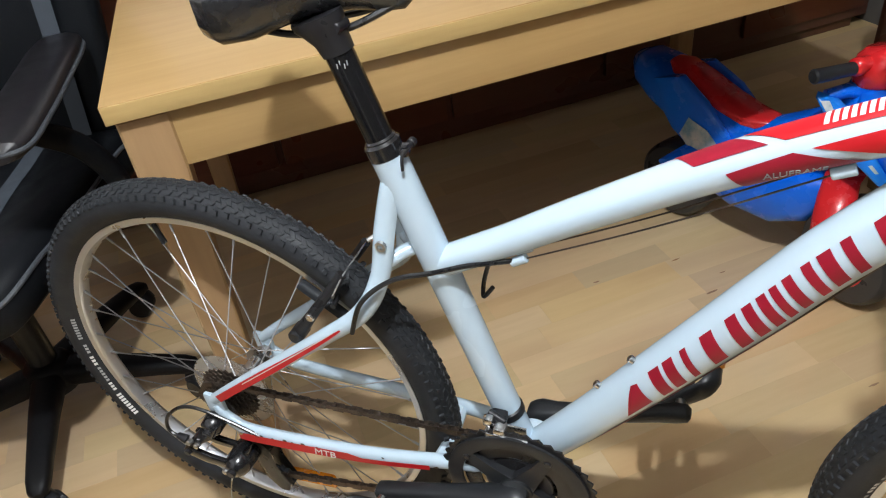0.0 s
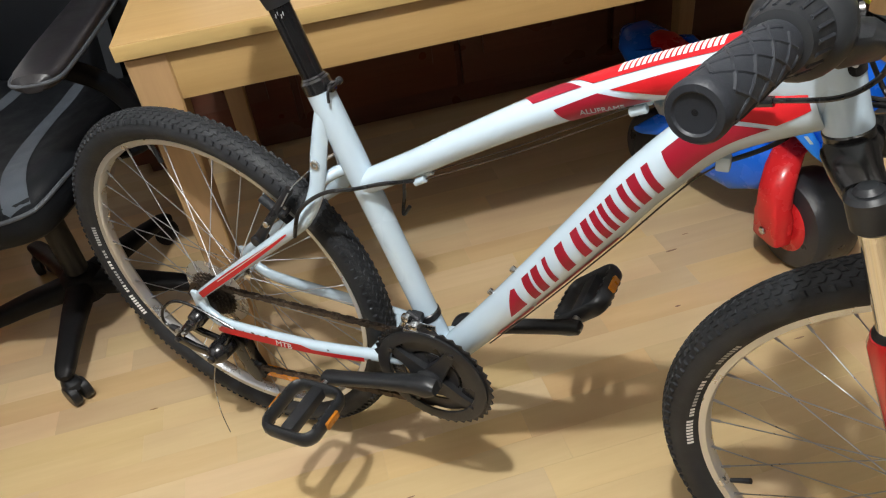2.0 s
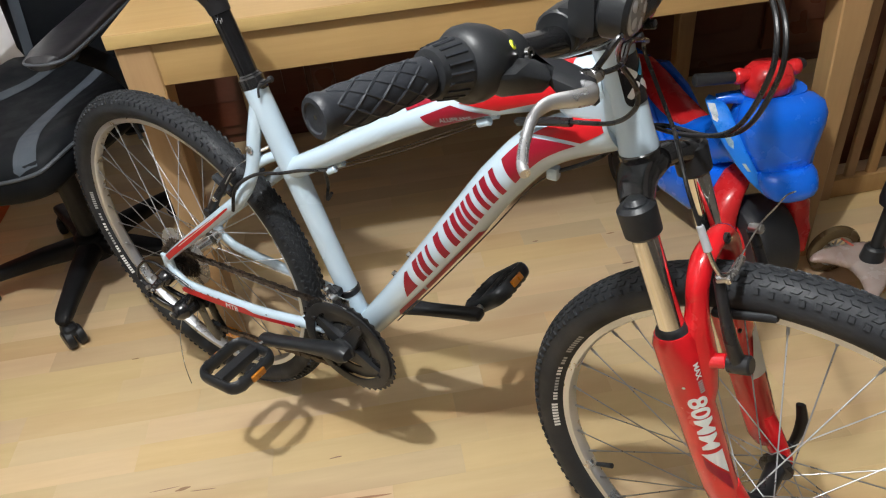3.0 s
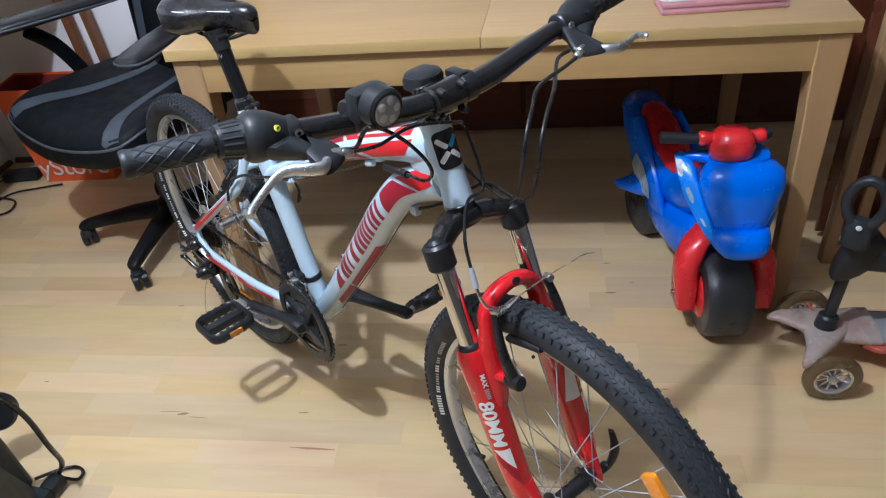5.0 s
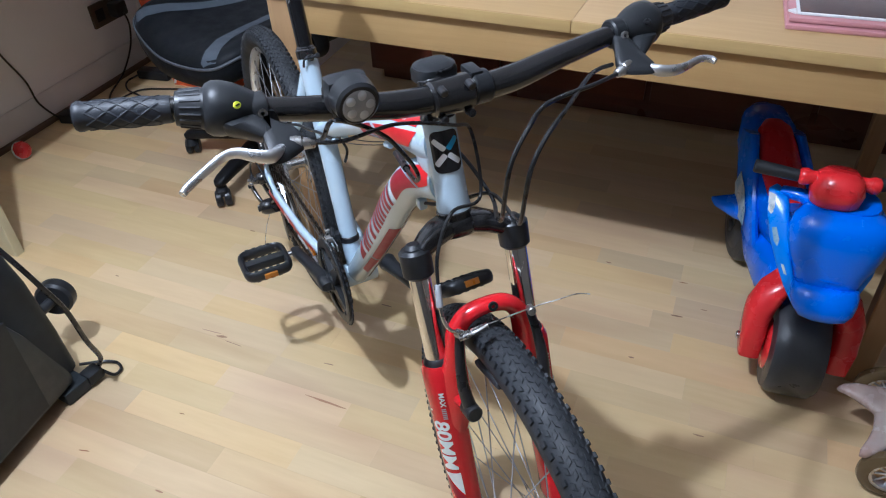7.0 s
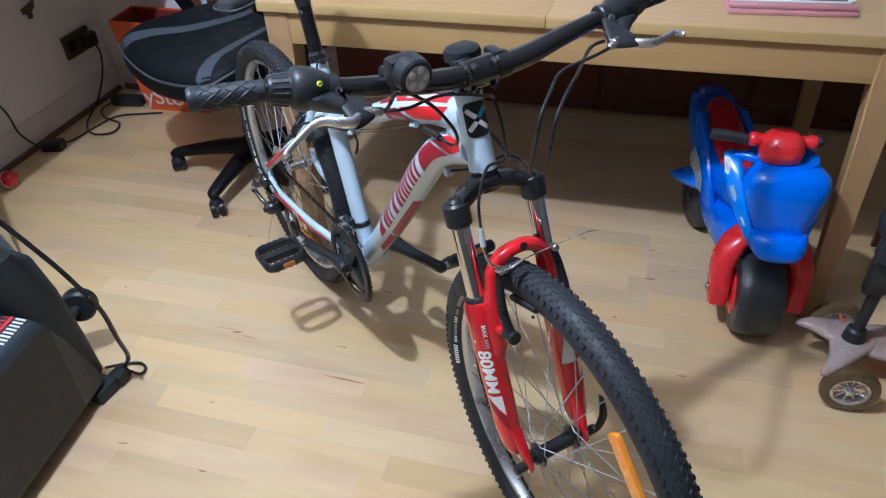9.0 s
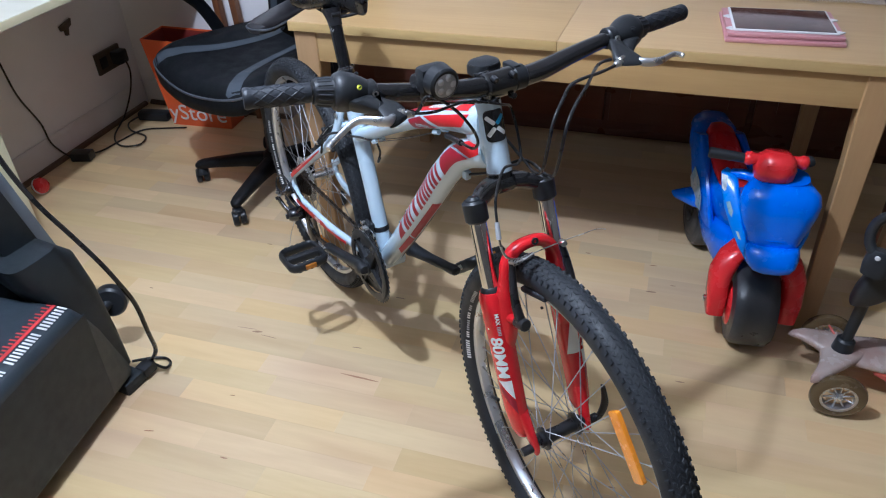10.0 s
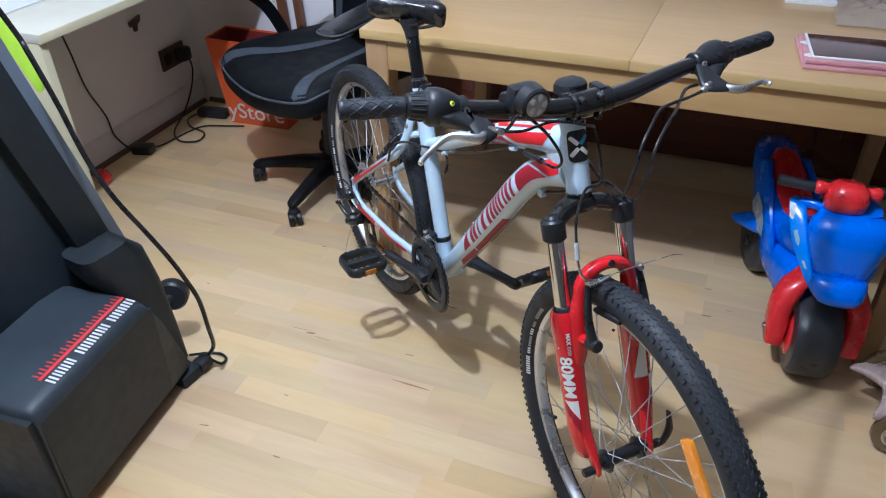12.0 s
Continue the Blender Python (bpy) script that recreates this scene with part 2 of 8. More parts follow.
PLATE = plain("brown_metal_socket_plate", (0.12, 0.095, 0.07), (0.09, 0.07, 0.05), 0.4, 0.4, 60, 0.1)
HIVIS = plain("fluorescent_yellow_webbing", (0.55, 0.85, 0.06), (0.48, 0.78, 0.04), 0.6, 0, 150, 0.4)
GREENTAG = plain("green_tag", (0.02, 0.5, 0.33), None, 0.4, 0, 60, 0.05)
REDPRINT = plain("red_print", (0.62, 0.05, 0.05), None, 0.4, 0, 60, 0.02)
SCOOTCLEAR = plain("milky_clear_plastic", (0.37, 0.31, 0.28), (0.33, 0.20, 0.17), 0.2, 0, 90, 0.05, 0.3)
SCOOTRED = plain("translucent_red_plastic", (0.50, 0.10, 0.075), (0.42, 0.085, 0.06), 0.25, 0, 30, 0.05, 0.3)
SCOOTGRIP = plain("grey_deck_rubber", (0.30, 0.31, 0.32), (0.25, 0.26, 0.27), 0.55, 0, 90, 0.4)
SMOKEWHEEL = plain("smoky_brown_urethane", (0.11, 0.075, 0.035), (0.085, 0.055, 0.025), 0.2, 0, 40, 0.05, 0.4)
PAPER = plain("white_paper", (0.74, 0.74, 0.74), None, 0.6, 0, 40, 0.1)
POLYBAG = glassy("clear_polythene", (0.93, 0.94, 0.95), 0.12, 0.85, 1.2)


# ---- mesh helpers ----
def part(name, bm, material, parent=None, label="", sharp=38):
    """Links a bmesh as one mesh object under a thing or under a part."""
    bmesh.ops.recalc_face_normals(bm, faces=bm.faces)
    for e in bm.edges:
        if len(e.link_faces) == 2 and e.calc_face_angle(0) > radians(sharp):
            e.smooth = False
    for f in bm.faces:
        f.smooth = True
    me = bpy.data.meshes.new(name)
    bm.to_mesh(me)
    bm.free()
    me.materials.append(material)
    ob = new(name, me)
    ob.parent = parent
    return tagged(ob, label)


def empty(name, m, label, category, group=""):
    ob = new(name)
    ob.empty_display_size = 0.05
    ob.matrix_basis = m
    return tagged(ob, label, category, group)


def shared(name, me, parent, m):
    ob = new(name, me)
    ob.parent = parent
    ob.matrix_basis = m
    return ob


def box(bm, c, size, bev=0.0, m=None, seg=2):
    """A box of that size round c, with rounded edges, into bm."""
    t = bmesh.new()
    bmesh.ops.create_cube(t, size=1)
    for v in t.verts:
        v.co = Vector(v.co[i] * size[i] for i in range(3))
    if bev:
        bmesh.ops.bevel(t, geom=t.edges[:], offset=bev, segments=seg, profile=0.6, affect="EDGES", clamp_overlap=True)
    for v in t.verts:
        v.co += Vector(c)
    return merge(bm, t, m)


def merge(bm, t, m=None):
    if m is not None:
        bmesh.ops.transform(t, matrix=m, verts=t.verts)
    ids = {v: bm.verts.new(v.co) for v in t.verts}
    for f in t.faces:
        bm.faces.new([ids[v] for v in f.verts])
    t.free()
    return bm


def spline(pts, per=8, closed=False):
    """A smooth line through the points."""
    p = [Vector(q) for q in pts]
    n = len(p)
    out = []
    for i in range(n if closed else n - 1):
        a, b, c, d = (p[(i + k) % n] if closed else p[min(max(i + k, 0), n - 1)] for k in (-1, 0, 1, 2))
        for s in range(per):
            u = s / per
            out.append(0.5 * (2 * b + (c - a) * u + (2 * a - 5 * b + 4 * c - d) * u * u + (3 * b - a - 3 * c + d) * u ** 3))
    if not closed:
        out.append(p[-1])
    return out


def rings(pts, up=(0, 1, 0), closed=False):
    """Right and up vectors along a line, as steady as up allows."""
    out = []
    n = len(pts)
    for i, p in enumerate(pts):
        a, b = (pts[i - 1], pts[(i + 1) % n]) if closed else (pts[max(i - 1, 0)], pts[min(i + 1, n - 1)])
        d = (b - a).normalized()
        u = Vector(up) - d * d.dot(Vector(up))
        if u.length < 1e-3:
            u = d.orthogonal()
        u.normalize()
        out.append((u, d.cross(u)))
    return out


def sweep(bm, pts, r, seg=10, closed=False, cap=True, up=(0, 1, 0)):
    """A tube along pts. r: a radius, or one per point, or (across, along) pairs; across is the direction of up."""
    pts = [Vector(p) for p in pts]
    rr = r if isinstance(r, (list, tuple)) else [r] * len(pts)
    rows = []
    for p, (u, w), q in zip(pts, rings(pts, up, closed), rr):
        a, b = q if isinstance(q, (list, tuple)) else (q, q)
        rows.append([bm.verts.new(p + u * (a * math.cos(2 * math.pi * k / seg)) + w * (b * math.sin(2 * math.pi * k / seg))) for k in range(seg)])
    for i in range(len(rows) if closed else len(rows) - 1):
        x, y = rows[i], rows[(i + 1) % len(rows)]
        for k in range(seg):
            bm.faces.new((x[k], x[(k + 1) % seg], y[(k + 1) % seg], y[k]))
    if cap and not closed:
        bm.faces.new(rows[0])
        bm.faces.new(rows[-1])
    return bm


def tube(pts, r, seg=10, per=8, closed=False, up=(0, 1, 0)):
    line = spline(pts, per, closed)
    if isinstance(r, (list, tuple)):
        n = len(r)
        full = []
        for i in range(len(line)):
            u = i / (len(line) - 1) * (n - 1)
            k = min(int(u), n - 2)
            a, b = (np.atleast_1d(r[k]).astype(float), np.atleast_1d(r[k + 1]).astype(float))
            v = a + (b - a) * (u - k)
            full.append((float(v[0]), float(v[-1])))
        r = full
    return sweep(bmesh.new(), line, r, seg, closed, True, up)


def lathe(bm, profile, seg=32, m=None, closed=False):
    """Turns a profile of (radius, height) round local z."""
    t = bmesh.new()
    rows = [[t.verts.new((r * math.cos(2 * math.pi * k / seg), r * math.sin(2 * math.pi * k / seg), z)) for k in range(seg)] for r, z in profile]
    for i in range(len(rows) if closed else len(rows) - 1):
        x, y = rows[i], rows[(i + 1) % len(rows)]
        for k in range(seg):
            t.faces.new((x[k], x[(k + 1) % seg], y[(k + 1) % seg], y[k]))
    if not closed:
        for row in (rows[0], rows[-1]):
            if (row[0].co - row[seg // 2].co).length > 1e-4:
                t.faces.new(row)
    return merge(bm, t, m)


def cyl(bm, a, b, r0, r1=None, seg=16, bev=0.0):
    """A rod from a to b with softened ends."""
    a, b = Vector(a), Vector(b)
    h = (b - a).length
    r1 = r0 if r1 is None else r1
    prof = [(max(r0 - bev, 1e-4), 0), (r0, bev), (r1, h - bev), (max(r1 - bev, 1e-4), h)] if bev else [(r0, 0), (r1, h)]
    m = Matrix.Translation(a) @ Vector((0, 0, 1)).rotation_difference(b - a).to_matrix().to_4x4()
    return lathe(bm, prof, seg, m)


def prism(bm, outline, z0, z1, m=None, bev=0.0):
    """An outline in x and y, raised from z0 to z1, with its rims rounded."""
    t = bmesh.new()
    low = [t.verts.new((x, y, z0)) for x, y in outline]
    high = [t.verts.new((x, y, z1)) for x, y in outline]
    n = len(outline)
    f0, f1 = t.faces.new(low), t.faces.new(high)
    for i in range(n):
        t.faces.new((low[i], low[(i + 1) % n], high[(i + 1) % n], high[i]))
    if bev:
        rim = [e for e in t.edges if (f0 in e.link_faces or f1 in e.link_faces)]
        bmesh.ops.bevel(t, geom=rim, offset=bev, segments=2, profile=0.6, affect="EDGES")
    return merge(bm, t, m)


def loft(bm, sections, cap=True, m=None):
    """Skins closed sections of equally many points."""
    t = bmesh.new()
    rows = [[t.verts.new(p) for p in s] for s in sections]
    n = len(rows[0])
    for x, y in zip(rows, rows[1:]):
        for k in range(n):
            t.faces.new((x[k], x[(k + 1) % n], y[(k + 1) % n], y[k]))
    if cap:
        t.faces.new(rows[0])
        t.faces.new(rows[-1])
    return merge(bm, t, m)


def oval(c, a, b, u=(1, 0, 0), v=(0, 1, 0), n=20, power=2.0):
    """A rounded section round c: power 2 is an ellipse, more is squarer."""
    c, u, v = Vector(c), Vector(u), Vector(v)
    out = []
    for k in range(n):
        s, t = math.cos(2 * math.pi * k / n), math.sin(2 * math.pi * k / n)
        out.append(c + u * (a * math.copysign(abs(s) ** (2 / power), s)) + v * (b * math.copysign(abs(t) ** (2 / power), t)))
    return out


def lettering(text, size, material, name, parent, m, thick=0.0006, shear=0.0, place=None, bold=0.0):
    """Built-in font turned into a mesh; place: a function that lays each point on a surface."""
    c = bpy.data.curves.new("lettering", "FONT")
    c.body, c.size, c.extrude, c.shear, c.align_x, c.align_y = text, size, thick, shear, "CENTER", "CENTER"
    c.offset = bold
    t = new("lettering", c)
    bpy.context.view_layer.update()
    me = bpy.data.meshes.new_from_object(t.evaluated_get(bpy.context.evaluated_depsgraph_get()))
    bpy.data.objects.remove(t)
    me.materials.clear()
    me.materials.append(material)
    if place:
        bm = bmesh.new()
        bm.from_mesh(me)
        for step in range(3):
            bmesh.ops.triangulate(bm, faces=bm.faces)
            long_edges = [e for e in bm.edges if e.calc_length() > size * 0.16]
            if long_edges:
                bmesh.ops.subdivide_edges(bm, edges=long_edges, cuts=1)
        bm.to_mesh(me)
        bm.free()
        for v in me.vertices:
            v.co = place(v.co)
    ob = new(name, me)
    ob.parent = parent
    ob.matrix_basis = m
    return ob


# ---- the room ----
X0, X1, Y0, Y1, TOP = -1.285, 2.35, -3.0, 1.62, 2.42
LEFT_BACK = 0.90
b = bmesh.new()
box(b, ((X0 + X1) / 2, (Y0 + Y1) / 2, -0.06), (X1 - X0 + 0.3, Y1 - Y0 + 0.3, 0.10))
floor = tagged(part("floor", b, FLOORWOOD), "pale beech strip laminate floor, lightly worn", "floor", kind="structure")
b = bmesh.new()
box(b, ((X0 + X1) / 2, (Y0 + Y1) / 2, TOP + 0.05), (X1 - X0 + 0.3, Y1 - Y0 + 0.3, 0.10))
tagged(part("ceiling", b, CEILPAINT), "plain white painted ceiling", "ceiling", kind="structure")
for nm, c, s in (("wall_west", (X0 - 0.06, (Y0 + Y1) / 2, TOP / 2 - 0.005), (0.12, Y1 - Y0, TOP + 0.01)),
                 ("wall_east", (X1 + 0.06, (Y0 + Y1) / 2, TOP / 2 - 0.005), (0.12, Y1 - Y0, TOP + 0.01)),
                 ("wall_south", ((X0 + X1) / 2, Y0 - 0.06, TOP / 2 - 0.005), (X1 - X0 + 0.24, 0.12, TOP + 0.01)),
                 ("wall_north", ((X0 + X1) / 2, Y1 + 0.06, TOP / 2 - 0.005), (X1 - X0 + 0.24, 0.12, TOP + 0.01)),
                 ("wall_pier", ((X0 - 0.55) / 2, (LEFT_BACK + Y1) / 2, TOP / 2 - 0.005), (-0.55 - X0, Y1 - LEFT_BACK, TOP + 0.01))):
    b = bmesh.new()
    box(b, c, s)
    # south and east stay unseen: darkened so less light bounces under the table
    tagged(part(nm, b, FARDARK if nm in ("wall_south", "wall_east") else WALLPAINT), "plaster wall, slightly marked; off-white, south and east darkened to cut bounce", "wall", kind="structure")


def skirting(name, a, c, out):
    """A moulded skirting board from a to c on the floor, standing out from its wall."""
    a, c, out = Vector((*a, 0)), Vector((*c, 0)), Vector((*out, 0))
    prof = [(0, 0), (0.019, 0), (0.019, 0.066), (0.015, 0.072), (0.015, 0.088), (0.009, 0.097), (0.004, 0.104), (0, 0.104)]
    t = bmesh.new()
    loft(t, [[p + out * x + Vector((0, 0, z)) for x, z in prof] for p in (a, c)])
    tagged(part(name, t, SKIRT), "moulded skirting board in scuffed off-white gloss", "skirting board", kind="structure")


def floor_bead(a, c, out):
    """A thin dark bead in the corner of skirting and floor."""
    a, c, out = Vector((*a, 0.0006)), Vector((*c, 0.0006)), Vector((*out, 0))
    t = bmesh.new()
    loft(t, [[p + out * x + Vector((0, 0, z)) for x, z in ((0.0195, 0), (0.034, 0), (0.034, 0.006), (0.029, 0.014), (0.0195, 0.017))] for p in (a, c)])
    tagged(part("trim", t, BEADWOOD), "dark brown wooden bead along the skirting", "trim", kind="structure")


floor_bead((X0, -2.9), (X0, LEFT_BACK - 0.04), (1, 0))
floor_bead((X0 + 0.04, LEFT_BACK), (-0.55, LEFT_BACK), (0, -1))
skirting("baseboard", (X0, -2.9), (X0, LEFT_BACK - 0.02), (1, 0))
skirting("baseboard", (X0 + 0.02, LEFT_BACK), (-0.55, LEFT_BACK), (0, -1))


# ---- dining table ----
table = empty("dining_table", pose(0, 0, 0), "light oak veneer extending dining table with tapered legs", "table")
TX1, TY1, TZ = 1.415, 0.88, 0.745
for x0, x1 in ((0.0, 0.685), (0.6854, TX1)):
    b = bmesh.new()
    box(b, ((x0 + x1) / 2, TY1 / 2 - 0.005, TZ - 0.0125), (x1 - x0, TY1 + 0.01, 0.025), 0.0012)
    leaf = part("tabletop", b, TABLEWOOD, table, "oak veneered table leaf with a pale edge band")
    b = bmesh.new()
    box(b, ((x0 + x1) / 2, -0.0105, TZ - 0.0125), (x1 - x0 - 0.002, 0.002, 0.0225), 0.0006)
    part("edge_band", b, EDGEBAND, leaf)
# dark sheet added below the top, out of sight, to soak up bounce
b = bmesh.new()
box(b, (TX1 / 2, TY1 / 2, TZ - 0.0275), (TX1 - 0.10, TY1 - 0.10, 0.004))
part("underside_board", b, MAHOGANY, table, "unseen dark board added under the top to cut bounce")
AZ = (0.641, 0.7160)
for c, s in (((TX1 / 2, 0.0115, sum(AZ) / 2), (1.272, 0.020, AZ[1] - AZ[0])), ((TX1 / 2, TY1 - 0.05, sum(AZ) / 2), (1.272, 0.020, AZ[1] - AZ[0]))):
    b = bmesh.new()
    box(b, c, s, 0.0015)
    part("apron", b, TABLEWOOD, table)
for x in (0.040, TX1 - 0.040):
    b = bmesh.new()
    box(b, (x, TY1 / 2, sum(AZ) / 2), (0.020, TY1 - 0.14, AZ[1] - AZ[0]), 0.0015)
    part("apron", b, TABLEWOOD, table)
for x, y, dx, dy in ((0.009, -0.0015, 1, 1), (TX1 - 0.009, -0.0015, -1, 1), (0.012, TY1 - 0.03, 1, -1), (TX1 - 0.012, TY1 - 0.03, -1, -1)):
    b = bmesh.new()
    secs = []
    for z, w in ((0.0, 0.043), (0.004, 0.045), (0.50, 0.056), (0.60, 0.061), (0.64, 0.063), (0.7160, 0.063)):
        x0, x1, y0, y1 = sorted((x, x + dx * w)) + sorted((y, y + dy * w))
        e = 0.003
        secs.append([(x0 + e, y0, z), (x1 - e, y0, z), (x1, y0 + e, z), (x1, y1 - e, z), (x1 - e, y1, z), (x0 + e, y1, z), (x0, y1 - e, z), (x0, y0 + e, z)])
    loft(b, secs)
    part("leg", b, TABLEWOOD_Z, table, sharp=20)
# the table has racked a little out of square
for o in table.children_recursive:
    for v in o.data.vertices:
        v.co.x += 0.045 * max(v.co.y, 0)

# tablet in its pink folio on the table
tab = empty("tablet_computer", pose(1.050, 0.062, TZ, 0, 0, 3.5), "white tablet with a dark screen in a pink folio case", "tablet")
b = bmesh.new()
box(b, (0.126, 0.098, 0.0045), (0.252, 0.196, 0.009), 0.004)
case = part("case", b, PINK, tab)
b = bmesh.new()
box(b, (0.127, 0.102, 0.0145), (0.246, 0.184, 0.009), 0.004)
part("cover", b, PINK, case)
b = bmesh.new()
box(b, (0.127, 0.104, 0.0212), (0.220, 0.160, 0.004), 0.0018)
slab = part("body", b, PAPER, tab, "white tablet body")
b = bmesh.new()
box(b, (0.127, 0.104, 0.0235), (0.210, 0.149, 0.0012), 0.0004)
part("screen", b, SCREEN, slab, "dark glossy screen")
for x, s in ((0.016, -1), (0.238, 1)):
    for y in (0.036, 0.120):
        b = bmesh.new()
        prism(b, [(x, y - 0.010), (x + s * 0.014, y + 0.002), (x, y + 0.012)][::s], 0.0190, 0.0222)
        part("corner_strap", b, PAPER, case, "pale clip at the tablet's edge")

# paper and a crumpled polythene bag further back on the table
b = bmesh.new()
box(b, (1.085, 0.66, TZ + 0.006), (0.13, 0.18, 0.012), 0.001)
tagged(part("paper_stack", b, PAPER), "small stack of white paper on the table", "paper")
rnd = random.Random(4)
b = bmesh.new()
N = 16
grid = [[b.verts.new((1.14 + 0.30 * i / N + rnd.uniform(-.006, .006), 0.40 + 0.30 * j / N + rnd.uniform(-.006, .006),
         TZ + 0.004 + (0.030 * math.sin(math.pi * i / N) * math.sin(math.pi * j / N)) * rnd.uniform(0.2, 1.3))) for j in range(N + 1)] for i in range(N + 1)]
for i in range(N):
    for j in range(N):
        b.faces.new((grid[i][j], grid[i + 1][j], grid[i + 1][j + 1], grid[i][j + 1]))
tagged(part("polythene_bag", b, POLYBAG, sharp=25), "crumpled clear polythene bag lying on the table", "plastic bag")

# dark sideboard behind the table
side = empty("sideboard", pose(1.01, 1.055, 0), "dark mahogany sideboard with panelled doors, in shade", "sideboard")
b = bmesh.new()
box(b, (0, 0.16, 0.47), (2.62, 0.40, 0.86), 0.004)
box(b, (0, 0.16, 0.02), (2.54, 0.36, 0.04), 0.002)
carcass = part("carcass", b, MAHOGANY, side)
b = bmesh.new()
box(b, (0, 0.15, 0.915), (2.66, 0.44, 0.03), 0.006)
part("top", b, MAHOGANY, side)
for i in range(5):
    x = -1.035 + i * 0.515
    b = bmesh.new()
    box(b, (x, -0.048, 0.46), (0.495, 0.018, 0.76), 0.003)
    door = part("door", b, MAHOGANY, side)
    b = bmesh.new()
    box(b, (x, -0.060, 0.46), (0.35, 0.012, 0.58), 0.005)
    part("panel", b, MAHOGANY, door)


# ---- bicycle ----
# Local x runs forward along the bicycle, y to its left, z up; the rear tyre stands near x = 0.065.
bike = empty("bicycle", pose(-0.0145, -0.0165, 0, 0, 0, -41.41), "white and red aluminium mountain bike with black knobbly tyres", "bicycle")
REAR, FRONT, BB = Vector((0.081, 0, 0.333)), Vector((1.149, 0, 0.333)), Vector((0.505, 0, 0.312))
SEAT_TOP = Vector((0.380, 0, 0.735))
HEAD, UPAX = Vector((0.939, 0, 0.755)), Vector((-0.335, 0, 0.942)).normalized()
FWD = Vector((UPAX.z, 0, -UPAX.x))
HT0, HTAX = Vector((0.9497, 0, 0.759)), Vector((-math.sin(radians(18)), 0, math.cos(radians(18))))
HTFW = Vector((HTAX.z, 0, -HTAX.x))
STEER = Matrix.Translation(HEAD) @ Matrix.Rotation(radians(STEER_DEG), 4, UPAX) @ Matrix.Translation(-HEAD)

# frame tubes: centre line, then (half width, half height) along it
TOP_LINE = [(0.425, 0, 0.604), (0.50, 0, 0.644), (0.57, 0, 0.684), (0.68, 0, 0.743), (0.765, 0, 0.780), (0.84, 0, 0.806), (0.914, 0, 0.828)]
TOP_R = [(0.0175, 0.0165), (0.0175, 0.0165), (0.0185, 0.017), (0.0205, 0.0185), (0.021, 0.0205), (0.0215, 0.0235), (0.019, 0.029)]
DOWN_LINE = [(0.505, 0, 0.312), (0.58, 0, 0.405), (0.645, 0, 0.490), (0.730, 0, 0.604), (0.785, 0, 0.679), (0.845, 0, 0.742), (0.924, 0, 0.780)]
DOWN_R = [(0.023, 0.022), (0.023, 0.024), (0.024, 0.026), (0.025, 0.028), (0.025, 0.0275), (0.023, 0.027), (0.019, 0.026)]


def line_at(line, radii, u):
    """Centre, tangent and half sizes of a frame tube at u from 0 to 1."""
    pts = spline(line, 10)
    x = min(max(u, 0), 0.9999) * (len(pts) - 1)
    k = int(x)
    c = pts[k].lerp(pts[k + 1], x - k)
    d = (pts[min(k + 2, len(pts) - 1)] - pts[max(k - 1, 0)]).normalized()
    w = min(max(u, 0), 0.9999) * (len(radii) - 1)
    i = int(w)
    a, h = (radii[i][j] + (radii[i + 1][j] - radii[i][j]) * (w - i) for j in (0, 1))
    return c, d, a, h


def skin(line, radii, u, v, lift=0.0007, side=-1):
    """A point on a frame tube's side: u along it, v from -1 (under) over 0 (side) to 1 (top)."""
    c, d, a, h = line_at(line, radii, u)
    up = Vector((-d.z, 0, d.x))
    ang = v * math.pi / 2
    return c + Vector((0, side * (a + lift) * math.cos(ang), 0)) + up * ((h + lift) * math.sin(ang))


def decal(name, material, line, radii, corners, parent, nu=10, nv=6, side=-1, label="", lift=0.0007):
    """A sticker on a frame tube between four (u, v) corners: low rear, low front, high front, high rear."""
    b = bmesh.new()
    g = []
    for i in range(nu + 1):
        row = []
        for j in range(nv + 1):
            s, t = i / nu, j / nv
            u, v = (corners[0][k] * (1 - s) * (1 - t) + corners[1][k] * s * (1 - t) + corners[2][k] * s * t + corners[3][k] * (1 - s) * t for k in (0, 1))
            row.append(b.verts.new(skin(line, radii, u, v, lift, side)))
        g.append(row)
    for i in range(nu):
        for j in range(nv):
            b.faces.new((g[i][j], g[i + 1][j], g[i + 1][j + 1], g[i][j + 1]))
    return part(name, b, material, parent, label)


b = bmesh.new()
sweep(b, [BB, BB.lerp(SEAT_TOP, 0.4), BB.lerp(SEAT_TOP, 0.8), SEAT_TOP], [0.0178, 0.0178, 0.0184, 0.0178], 20)
frame_mesh = b
merge(b, tube(TOP_LINE, TOP_R, 20))
merge(b, tube(DOWN_LINE, DOWN_R, 20))
lathe(b, [(0.0150, 0.0), (0.0206, 0.0), (0.0209, 0.004), (0.0197, 0.016), (0.0192, 0.060), (0.0196, 0.100), (0.0206, 0.109), (0.0204, 0.113), (0.0150, 0.113)], 32, Matrix.Translation(HT0) @ HTAX.to_track_quat("Z", "Y").to_matrix().to_4x4())
